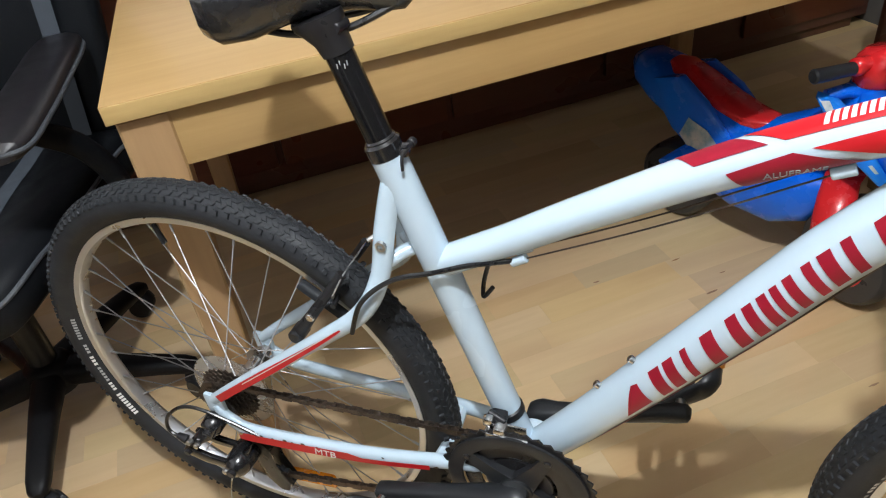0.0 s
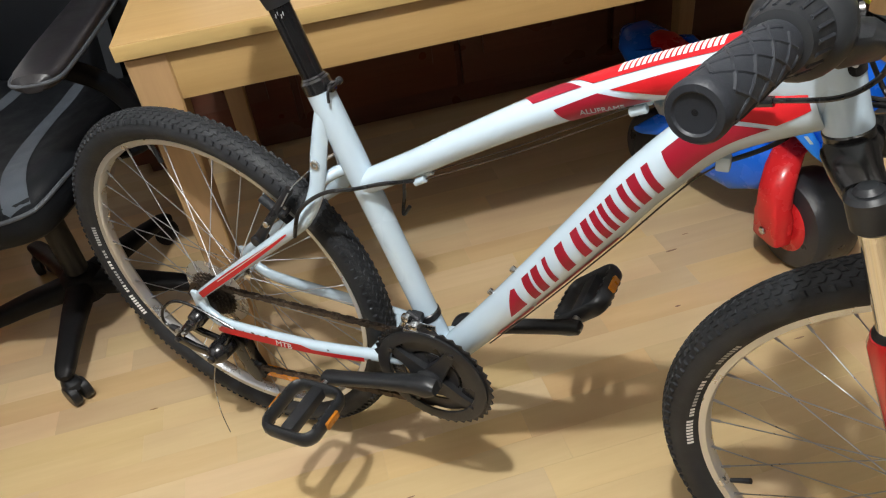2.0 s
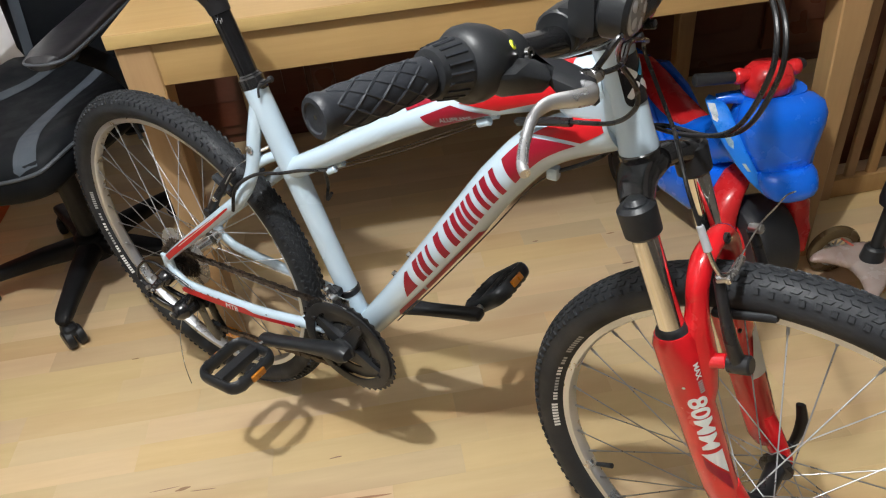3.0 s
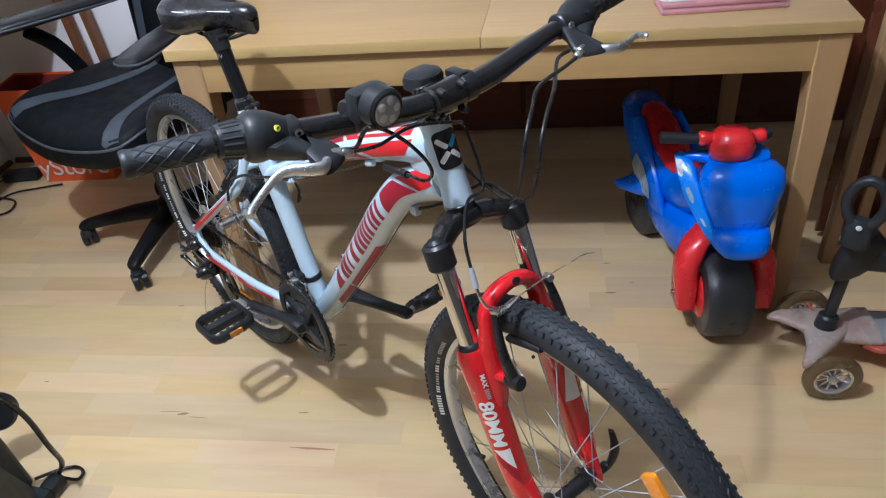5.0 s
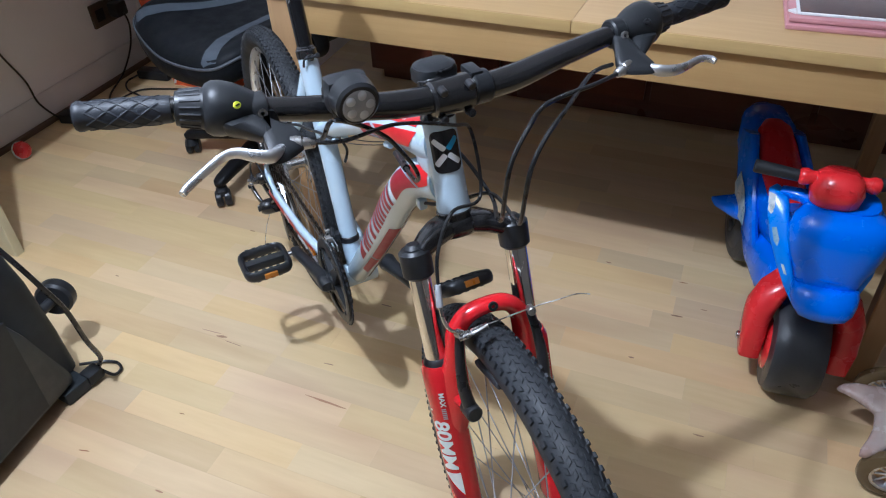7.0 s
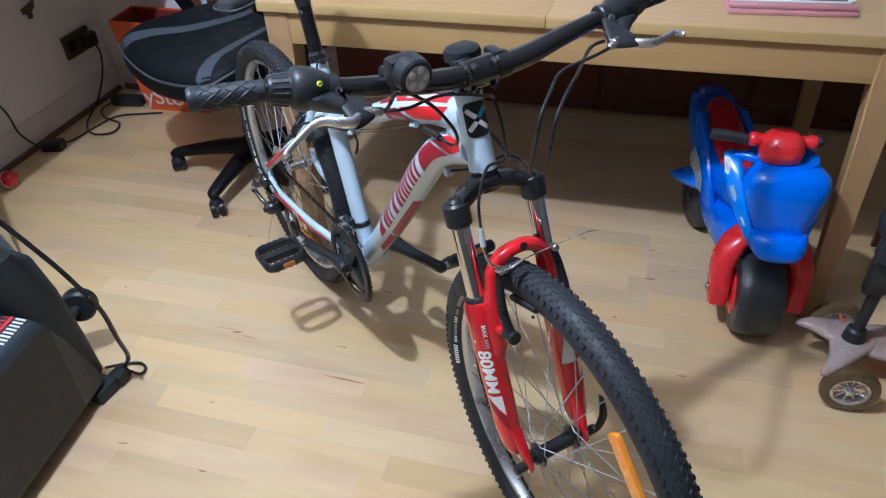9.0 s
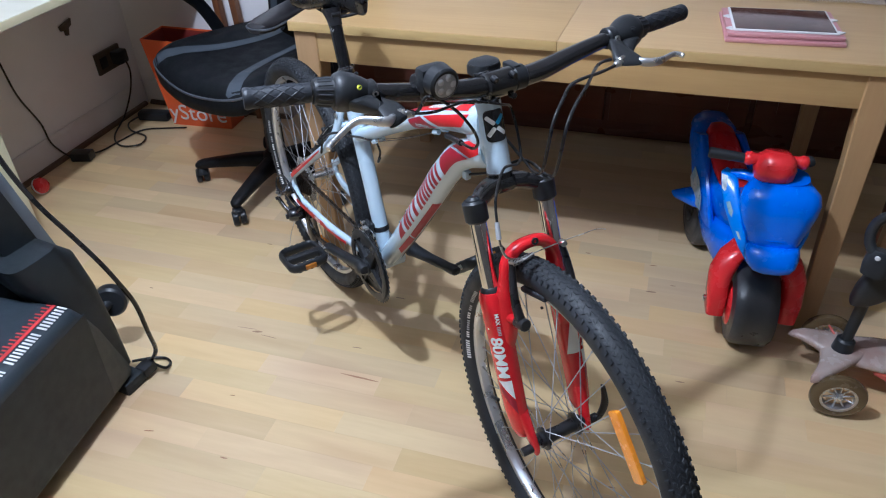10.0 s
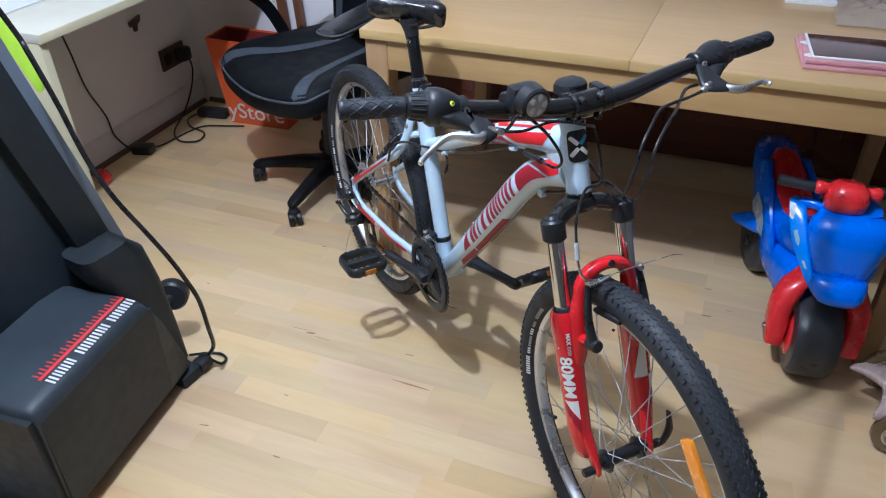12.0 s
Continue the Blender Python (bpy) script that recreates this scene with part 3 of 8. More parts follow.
# gusset that joins both tubes behind the head tube
loft(b, [oval((x, 0, z), hh, th, HTAX, (0, 1, 0), 18, 2.6) for x, z, hh, th in ((0.864, 0.790, 0.006, 0.008), (0.874, 0.793, 0.016, 0.0125), (0.892, 0.799, 0.030, 0.0155), (0.912, 0.806, 0.040, 0.0170), (0.925, 0.811, 0.043, 0.0175))])
cyl(b, BB + Vector((0, -0.037, 0)), BB + Vector((0, 0.037, 0)), 0.0235, None, 24, 0.002)
for s in (-1, 1):
    merge(b, tube([(0.391, s * 0.004, 0.722), (0.384, s * 0.010, 0.698), (0.374, s * 0.021, 0.650), (0.366, s * 0.034, 0.600), (0.345, s * 0.050, 0.559), (0.29, s * 0.058, 0.515), (0.140, s * 0.063, 0.400), (0.080, s * 0.062, 0.352)],
                  [(0.006, 0.008), (0.0085, 0.011), (0.009, 0.012), (0.009, 0.011), (0.009, 0.011), (0.009, 0.010), (0.008, 0.009), (0.006, 0.008)], 12))
    merge(b, tube([(0.080, s * 0.062, 0.340), (0.100, s * 0.064, 0.318), (0.14, s * 0.064, 0.306), (0.30, s * 0.056, 0.308), (0.43, s * 0.042, 0.318), (0.49, s * 0.030, 0.314)],
                  [(0.006, 0.009), (0.008, 0.010), (0.008, 0.011), (0.009, 0.011), (0.009, 0.011), (0.010, 0.012)], 12))
    box(b, (0.081, s * 0.062, 0.342), (0.030, 0.007, 0.040), 0.003)
merge(b, tube([(0.372, 0.026, 0.612), (0.384, 0.012, 0.617), (0.396, 0, 0.62), (0.384, -0.012, 0.617), (0.372, -0.026, 0.612)], 0.008, 10))
merge(b, tube([(0.40, -0.048, 0.316), (0.405, 0, 0.318), (0.40, 0.048, 0.316)], 0.008, 8))
frame_ob = part("frame", frame_mesh, WHITE, bike, "glossy white hydroformed aluminium frame")

# bottle bosses, cable stops, stay eyelet
for u in (0.245, 0.335):
    c, d, a, h = line_at(DOWN_LINE, DOWN_R, u)
    up = Vector((-d.z, 0, d.x))
    b = bmesh.new()
    cyl(b, c + up * (h - 0.001), c + up * (h + 0.006), 0.0045, None, 10, 0.001)
    part("bottle_boss", b, STEEL, frame_ob, "steel bottle cage bolt")
for u, tl in ((0.17, 0.016), (0.66, 0.016)):
    c, d, a, h = line_at(TOP_LINE, TOP_R, u)
    up = Vector((-d.z, 0, d.x))
    for s in (-0.009, 0.009):
        b = bmesh.new()
        cyl(b, c - up * (h + 0.004) + Vector((0, s, 0)) - d * 0.009, c - up * (h + 0.004) + Vector((0, s, 0)) + d * 0.009, 0.005, None, 10, 0.001)
        part("cable_stop", b, WHITE, frame_ob)
c, d, a, h = line_at(DOWN_LINE, DOWN_R, 0.80)
b = bmesh.new()
box(b, c - Vector((-d.z, 0, d.x)) * (h + 0.006), (0.014, 0.012, 0.016), 0.003)
part("cable_stop", b, WHITE, frame_ob)
b = bmesh.new()
lathe(b, [(0.003, 0), (0.006, 0), (0.006, 0.004), (0.003, 0.004)], 12, pose(0.374, -0.032, 0.640, 90), True)
part("stay_eyelet", b, STEEL, frame_ob)

# decals: a rear wedge, slanted bars in the place of the maker's letters, the large front patches
decal("decal", DARKRED_DECAL, DOWN_LINE, DOWN_R, [(0.262, -0.30), (0.322, -0.30), (0.330, 0.36), (0.318, 0.40)], frame_ob, label="dark red decal")
# plain slanted bars of the lettering's size: (start, width)
BARS = [(0.342, 0.018), (0.366, 0.016), (0.394, 0.009), (0.424, 0.018), (0.462, 0.017), (0.489, 0.017), (0.515, 0.017), (0.540, 0.015), (0.566, 0.019), (0.604, 0.018), (0.634, 0.024), (0.674, 0.018)]
for u, w in BARS:
    decal("decal", DARKRED_DECAL, DOWN_LINE, DOWN_R, [(u, -0.34), (u + w, -0.34), (u + w + 0.013, 0.44), (u + 0.013, 0.44)], frame_ob, 3, 6)
decal("decal", DARKRED_DECAL, DOWN_LINE, DOWN_R, [(0.725, -0.34), (0.915, -0.14), (0.825, 0.48), (0.740, 0.42)], frame_ob, 14, 8, label="dark red front patch")
decal("decal", RED_DECAL, DOWN_LINE, DOWN_R, [(0.925, -0.10), (0.985, 0.06), (0.985, 0.72), (0.838, 0.50)], frame_ob, 14, 8, label="bright red front patch")
decal("decal", DARKRED_DECAL, DOWN_LINE, DOWN_R, [(0.298, -1.02), (0.525, -1.06), (0.520, -0.60), (0.328, -0.56)], frame_ob, 14, 6)
decal("decal", DARKRED_DECAL, DOWN_LINE, DOWN_R, [(0.150, -0.84), (0.290, -1.02), (0.318, -0.56), (0.185, -0.50)], frame_ob, 10, 6)
decal("decal", DARKRED_DECAL, TOP_LINE, TOP_R, [(0.485, 0.56), (0.578, 0.56), (0.530, 1.16), (0.462, 1.16)], frame_ob, 8, 8)
decal("decal", RED_DECAL, TOP_LINE, TOP_R, [(0.600, 0.56), (0.925, 0.54), (0.925, 1.16), (0.545, 1.16)], frame_ob, 24, 8)
decal("decal", DARKRED_DECAL, TOP_LINE, TOP_R, [(0.535, -0.66), (0.698, -0.50), (0.606, 0.23), (0.518, 0.13)], frame_ob, 12, 8)
decal("decal", RED_DECAL, TOP_LINE, TOP_R, [(0.725, -0.34), (0.890, -0.16), (0.938, 0.40), (0.630, 0.23)], frame_ob, 20, 8)
for i in range(18):
    u = 0.650 + i * 0.0113
    decal("decal", WHITE_DECAL, TOP_LINE, TOP_R, [(u, 0.68), (u + 0.0072, 0.68), (u + 0.0132, 1.08), (u + 0.006, 1.08)], frame_ob, 3, 6, lift=0.0014)


def on_top_tube(p):
    return skin(TOP_LINE, TOP_R, 0.600 + p.x * 1.75, -0.36 + p.y * 32 - p.x * 5, 0.0012 + p.z)


lettering("ALUFRAME", 0.0098, GREY_DECAL, "lettering", frame_ob, Matrix(), 0.0002, 0.25, on_top_tube)

# red stripes on the near stays
b = bmesh.new()
st = spline([(0.345, -0.052, 0.559), (0.29, -0.058, 0.515), (0.140, -0.063, 0.400), (0.080, -0.062, 0.352)], 8)
sel = st[5:21]
rows = []
for i, p in enumerate(sel):
    w = 0.0056 * min(1, 0.20 + 0.10 * i)
    rows.append([b.verts.new(p + Vector((0, -0.0094, 0)) + Vector((-0.58, 0, 0.81)) * k) for k in (-w, w)])
for x, y in zip(rows, rows[1:]):
    b.faces.new((x[0], x[1], y[1], y[0]))
part("decal", b, RED_DECAL, frame_ob)
b = bmesh.new()
rows = [[b.verts.new(p + Vector((0, -0.0097, 0)) + Vector((-0.58, 0, 0.81)) * (0.0022 + k)) for k in (-0.0006, 0.0006)] for p in sel[1:11]]
for x, y in zip(rows, rows[1:]):
    b.faces.new((x[0], x[1], y[1], y[0]))
part("decal", b, WHITE_DECAL, frame_ob)
b = bmesh.new()
st = spline([(0.11, -0.064, 0.304), (0.14, -0.064, 0.302), (0.30, -0.056, 0.308), (0.43, -0.042, 0.318)], 8)
rows = [[b.verts.new(p + Vector((0, -0.0098, 0)) + Vector((0, 0, k))) for k in (-0.0078, 0.0074 if 2 < i < 13 else 0.001)] for i, p in enumerate(st[3:22])]
for x, y in zip(rows, rows[1:]):
    b.faces.new((x[0], x[1], y[1], y[0]))
part("decal", b, RED_DECAL, frame_ob)
for x, dz, r in ((0.150, 0.0085, 0.0022), (0.168, 0.0080, 0.0014), (0.187, 0.0088, 0.0026), (0.199, 0.0084, 0.0018), (0.215, 0.0086, 0.0028), (0.236, 0.0078, 0.0014), (0.330, 0.0060, 0.0016), (0.400, -0.004, 0.0030)):
    c = min(st, key=lambda p: abs(p.x - x))
    b = bmesh.new()
    b.faces.new([b.verts.new((x + 1.4 * r * math.cos(k * 0.8976 + x * 50), c.y - 0.0099 + 0.22 * max(0, dz - 0.004), c.z + dz * 0.82 + r * math.sin(k * 0.8976 + x * 50))) for k in range(7)])
    part("paint_chip", b, OILYMETAL, frame_ob)
lettering("MTB", 0.017, WHITE_DECAL, "lettering", frame_ob, pose(0.247, -0.0705, 0.3055, 90, -3, 0), 0.0002, 0.2)

# head badge: black rounded plate, white crossed bars, a blue quarter
def on_head(x, y, lift=0.0):
    a = radians(-15) + x / 0.0194
    r = 0.0196 + lift
    return HT0 + HTAX * (0.076 + y) + HTFW * (r * math.cos(a)) + Vector((0, r * math.sin(a), 0))


def head_patch(name, material, outline, lift):
    b = bmesh.new()
    cx, cy = (sum(p[k] for p in outline) / len(outline) for k in (0, 1))
    fine = []
    for p, q in zip(outline, outline[1:] + outline[:1]):
        n = max(1, int(math.hypot(q[0] - p[0], q[1] - p[1]) / 0.0025))
        fine += [(p[0] + (q[0] - p[0]) * k / n, p[1] + (q[1] - p[1]) * k / n) for k in range(n)]
    outline = fine
    steps = 5
    ringsv = []
    for s in range(1, steps + 1):
        ringsv.append([b.verts.new(on_head(cx + (x - cx) * s / steps, cy + (y - cy) * s / steps, lift)) for x, y in outline])
    b.faces.new(ringsv[0])
    n = len(outline)
    for p, q in zip(ringsv, ringsv[1:]):
        for k in range(n):
            b.faces.new((p[k], p[(k + 1) % n], q[(k + 1) % n], q[k]))
    part(name, b, material, frame_ob)


def rounded(w, h, r, n=4):
    out = []
    for sx, sy, a0 in ((1, 1, 0), (-1, 1, 90), (-1, -1, 180), (1, -1, 270)):
        for k in range(n + 1):
            a = radians(a0 + 90 * k / n)
            out.append((sx * (w / 2 - r) + r * math.cos(a), sy * (h / 2 - r) + r * math.sin(a)))
    return out


def turned(outline, deg, dx=0.0, dy=0.0):
    c, s = math.cos(radians(deg)), math.sin(radians(deg))
    return [(x * c - y * s + dx, x * s + y * c + dy) for x, y in outline]


head_patch("badge", BLACKPAINT, rounded(0.036, 0.050, 0.009), 0.0006)
for deg, dx, dy, mt in ((45, -0.0075, -0.009, WHITE_DECAL), (-45, -0.0075, 0.009, WHITE_DECAL), (-45, 0.008, -0.009, WHITE_DECAL), (45, 0.008, 0.009, BLUE_DECAL)):
    head_patch("badge_mark", mt, turned(rounded(0.0175, 0.0065, 0.002, 2), deg, dx, dy), 0.0012)

# seat post, clamp and saddle
post_dir = (SEAT_TOP - BB).normalized()
b = bmesh.new()
cyl(b, SEAT_TOP - post_dir * 0.02, SEAT_TOP + post_dir * 0.115, 0.0140, None, 20)
post = part("seat_post", b, POSTBLACK, bike, "glossy black seat post")
b = bmesh.new()
cyl(b, SEAT_TOP - post_dir * 0.010, SEAT_TOP + post_dir * 0.010, 0.0186, None, 24, 0.003)
cyl(b, SEAT_TOP + post_dir * 0.008, SEAT_TOP + post_dir * 0.013, 0.0160, None, 20, 0.002)
box(b, SEAT_TOP + Vector((0.0205, 0, 0.000)), (0.010, 0.012, 0.012), 0.003)
clamp = part("seat_clamp", b, BLACKPAINT, bike)
b = tube([SEAT_TOP + Vector((0.024, -0.008, 0.003)), SEAT_TOP + Vector((0.0235, -0.013, -0.003)), SEAT_TOP + Vector((0.0235, -0.015, -0.014))], [(0.0022, 0.0018), (0.0020, 0.0016), (0.0022, 0.0014)], 8)
cyl(b, SEAT_TOP + Vector((0.023, -0.010, 0.001)), SEAT_TOP + Vector((0.024, 0.012, 0.002)), 0.0030, None, 10, 0.001)
cyl(b, SEAT_TOP + Vector((0.024, 0.009, 0.002)), SEAT_TOP + Vector((0.024, 0.016, 0.002)), 0.0046, None, 12, 0.001)
part("lever", b, BLACKMETAL, clamp)
for i in range(4):
    b = bmesh.new()
    q = SEAT_TOP + post_dir * (0.092 + 0.003 * (i % 2)) + Vector((0.0015 + 0.0034 * i, -0.0138 + 0.0008 * i, 0))
    box(b, q, (0.0010, 0.0006, 0.0045), 0)
    part("print_mark", b, GREY_DECAL, post)
SAD = SADDLE_AT @ Matrix.Translation((-0.117, 0, 0)) @ Matrix.Diagonal((0.66, 0.92, 1, 1)) @ Matrix.Translation((0.135, 0, 0))
b = bmesh.new()
loft(b, [oval(SEAT_TOP + post_dir * u + Vector((dx, 0, 0)), a, w, (1, 0, 0.3), (0, 1, 0), 20, 2.5) for u, dx, a, w in ((0.100, 0.0, 0.0141, 0.0141), (0.112, -0.001, 0.0155, 0.0150), (0.122, -0.004, 0.020, 0.0165), (0.128, -0.006, 0.024, 0.018), (0.134, -0.006, 0.024, 0.018))])
head_ob = part("post_head", b, BLACKMETAL, post)
for dx in (-0.026, 0.014):
    b = bmesh.new()
    cyl(b, SEAT_TOP + post_dir * 0.126 + Vector((dx, -0.010, 0)), SEAT_TOP + post_dir * 0.126 + Vector((dx, 0.010, 0)), 0.0052, None, 12, 0.001)
    part("clamp_bolt", b, BLACKMETAL, head_ob)
saddle_ob = part("saddle_clamp", cyl(bmesh.new(), SAD @ Vector((-0.135, -0.024, -0.042)), SAD @ Vector((-0.135, 0.024, -0.042)), 0.012, None, 14, 0.002), BLACKMETAL, bike)
secs = []
for x, w, top, low in ((0.004, 0.008, -0.012, -0.030), (-0.006, 0.016, -0.004, -0.036), (-0.030, 0.021, 0.000, -0.036), (-0.075, 0.026, 0.000, -0.032), (-0.125, 0.040, 0.000, -0.032),
                       (-0.165, 0.060, 0.004, -0.036), (-0.205, 0.075, 0.010, -0.042), (-0.240, 0.078, 0.014, -0.044), (-0.262, 0.068, 0.012, -0.040), (-0.272, 0.048, 0.004, -0.030)):
    s = []
    for k in range(24):
        a = 2 * math.pi * k / 24
        cy, sz = math.cos(a), math.sin(a)
        y = w * math.copysign(abs(cy) ** 0.75, cy)
        z = top * (1 if sz > 0 else 0) + (sz * 0.016 if sz > 0 else sz * -low)
        z -= 0.010 * (abs(y) / 0.078) ** 2
        s.append(SAD @ Vector((x, y, z)))
    secs.append(s)
b = bmesh.new()
loft(b, secs)
saddle = part("saddle", b, SADDLE, bike, "glossy black saddle with white printed lines")
for k in range(5):
    b = tube([SAD @ Vector((-0.05 - 0.02 * k, -(0.022 + 0.002 * k) , 0.006)), SAD @ Vector((-0.13 - 0.012 * k, -(0.036 + 0.003 * k), 0.0055)), SAD @ Vector((-0.20 - 0.008 * k, -(0.066 - 0.004 * k), 0.009)), SAD @ Vector((-0.255, -(0.050 - 0.010 * k), 0.018))], 0.0011, 6)
    part("print_line", b, WHITE_DECAL, saddle)
for s in (-1, 1):
    b = tube([SAD @ Vector((-0.02, s * 0.008, -0.030)), SAD @ Vector((-0.09, s * 0.022, -0.044)), SAD @ Vector((-0.17, s * 0.022, -0.044)), SAD @ Vector((-0.245, s * 0.036, -0.022))], 0.0035, 8)
    part("rail", b, BLACKMETAL, saddle)


# ---- wheels ----
def spoke_mesh(length):
    b = bmesh.new()
    cyl(b, (0, 0, 0), (0, 0, length - 0.012), 0.0009, None, 6)
    cyl(b, (0, 0, length - 0.012), (0, 0, length), 0.0018, None, 6)
    me = bpy.data.meshes.new("spoke")
    for f in b.faces:
        f.smooth = True
    b.to_mesh(me)
    b.free()
    me.materials.append(SPOKEWIRE)
    return me


TYRE_MARKS = [(0.0, 9.5, WHITE_DECAL, 1.0), (10.8, 3.6, WHITE_DECAL, 0.7), (14.8, 6.4, GREY_DECAL, 0.6), (21.8, 4.2, WHITE_DECAL, 0.7), (27.0, 4.0, GREY_DECAL, 0.6), (33.0, 9.0, GREY_DECAL, 0.8)]


def wheel(name, at, rear, mark_deg, label):
    """A 26 inch wheel: rim as the part, with tyre, tread, hub, spokes and valve under it."""
    TYRE_MID, TYRE_R = (0.3035, 0.0228) if rear else (0.3045, 0.0250)
    R = Matrix.Translation(at) @ Matrix.Rotation(radians(90), 4, "X")
    b = bmesh.new()
    prof = [(0.2695, -0.006), (0.2700, 0.006), (0.2728, 0.0102), (0.2812, 0.0112), (0.2822, 0.0095), (0.2770, 0.0085), (0.2770, -0.0085), (0.2822, -0.0095), (0.2812, -0.0112), (0.2728, -0.0102)]
    lathe(b, prof, 96, R, True)
    rim = part(name, b, RIMALU, bike, label)
    # tyre carcass
    b = bmesh.new()
    n = 22
    prof = []
    for k in range(n):
        a = math.pi * (0.16 + 1.68 * k / (n - 1)) + math.pi
        prof.append((TYRE_MID - TYRE_R * math.cos(a - math.pi), TYRE_R * math.sin(a - math.pi)))
    prof.append((0.2795, -0.0098))
    prof.insert(0, (0.2795, 0.0098))
    lathe(b, prof, 96, R, True)
    tyre = part("tyre", b, RUBBER, rim, "black knobbly rubber tyre")
    # knobs: chevrons in the middle, blocks along the shoulders
    b = bmesh.new()

    def knob(ang, lat, la, lw, skew, h):
        """One tread block: ang round the wheel, lat the angle over the tyre's section."""
        vs = []
        for hh, sh in ((-0.0005, 1.0), (h, 0.78)):
            for sx, sy in ((-1, -1), (1, -1), (1, 1), (-1, 1)):
                t2 = lat + sy * lw * sh / TYRE_R
                a2 = ang + (sx * la * sh + sy * skew) / 0.329
                r = TYRE_MID + (TYRE_R + hh) * math.cos(t2)
                vs.append(b.verts.new(R @ Vector((r * math.cos(a2), r * math.sin(a2), (TYRE_R + hh) * math.sin(t2)))))
        for q in ((4, 5, 6, 7), (0, 1, 5, 4), (1, 2, 6, 5), (2, 3, 7, 6), (3, 0, 4, 7)):
            b.faces.new([vs[i] for i in q])

    count = 138
    for i in range(count):
        a = 2 * math.pi * i / count
        for s in (-1, 1):
            knob(a + 0.5 * s * math.pi / count, s * 0.130, 0.0043, 0.0024, s * 0.0020, 0.0011)
            knob(a + (1.0 + 0.25 * s) * math.pi / count, s * 0.40, 0.0043, 0.0025, -s * 0.0018, 0.0012)
            knob(a + (0.2 if i % 2 else 0.0) * math.pi / count, s * 0.68, 0.0042, 0.0025, s * 0.0016, 0.0014)
            knob(a + 0.9 * math.pi / count, s * (1.00 + 0.05 * (i % 2)), 0.0034, 0.0034, -s * 0.0004, 0.0027)
    part("tread", b, RUBBER, tyre, "raised tread blocks")
    # side print
    for da, wd, mt, tall in TYRE_MARKS:
        b = bmesh.new()
        steps = max(3, int(wd / 1.1))
        for i in range(steps):
            a0, a1 = (radians(mark_deg - da - wd * (i + k) / steps) for k in (0.0, 0.68))
            cols = []
            for a in (a0, a1):
                cols.append([b.verts.new(R @ Vector(((TYRE_MID - (TYRE_R + 0.0006) * math.cos(q)) * math.cos(a), (TYRE_MID - (TYRE_R + 0.0006) * math.cos(q)) * math.sin(a), (TYRE_R + 0.0006) * math.sin(q)))) for q in (0.78, 0.78 + 0.17 * tall, 0.78 + 0.34 * tall)])
            for k in (0, 1):
                b.faces.new((cols[0][k], cols[1][k], cols[1][k + 1], cols[0][k + 1]))
        part("side_print", b, mt, tyre)
    # hub and flanges
    b = bmesh.new()
    w = 0.050 if not rear else 0.055
    lathe(b, [(0.0045, -w), (0.0085, -w), (0.0085, -w + 0.006), (0.014, -w + 0.008), (0.014, -0.036), (0.021, -0.035), (0.021, -0.031), (0.0125, -0.028), (0.0115, 0), (0.0125, 0.028), (0.021, 0.031), (0.021, 0.035), (0.014, 0.036), (0.014, w - 0.008), (0.0085, w - 0.006), (0.0085, w), (0.0045, w)], 24, R)
    part("hub", b, BLACKMETAL if not rear else STEEL, rim)
    # spokes, crossed three times
    length = 0.252
    me = spoke_mesh(length)
    for i in range(36):
        s = 1 if i % 2 else -1
        a_rim = 2 * math.pi * (i + 0.5) / 36
        a_hub = a_rim + (1 if (i // 2) % 2 else -1) * radians(62)
        p0 = R @ Vector((0.0185 * math.cos(a_hub), 0.0185 * math.sin(a_hub), s * 0.033))
        p1 = R @ Vector((0.2698 * math.cos(a_rim), 0.2698 * math.sin(a_rim), s * 0.003))
        d = p1 - p0
        m = Matrix.Translation(p0) @ Vector((0, 0, 1)).rotation_difference(d).to_matrix().to_4x4() @ Matrix.Diagonal((1, 1, d.length / length, 1))
        shared("spoke", me, rim, m)
    return rim, R


rear_wheel, RW = wheel("rear_wheel", REAR + Vector((0.007, 0, 0.003)), True, 209, "rear wheel with a silver alloy rim and steel spokes")
front_wheel, FW = wheel("front_wheel", FRONT, False, 191, "front wheel with a silver alloy rim and steel spokes")
front_wheel.matrix_basis = STEER


def wheel_extras(rim, R, valve_deg, refl_deg, side, along=None, out=0.208):
    a = radians(valve_deg)
    b = bmesh.new()
    cyl(b, R @ Vector((0.265 * math.cos(a), 0.265 * math.sin(a), 0)), R @ Vector((0.236 * math.cos(a), 0.236 * math.sin(a), 0)), 0.0032, 0.0042, 10, 0.0005)
    part("valve", b, BLACKPLASTIC, rim, "black valve cap")
    a = radians(refl_deg)
    b = bmesh.new()
    prism(b, turned(rounded(0.112, 0.024, 0.005), refl_deg if along is None else along, out * math.cos(a), out * math.sin(a)), side * 0.012 - 0.004, side * 0.012 + 0.004, R, 0.0015)
    part("spoke_reflector", b, AMBER, rim, "amber plastic spoke reflector")


wheel_extras(rear_wheel, RW, 102, 285, 1, 6, 0.205)
wheel_extras(front_wheel, FW, 210, 41.5, 1, 131, 0.228)

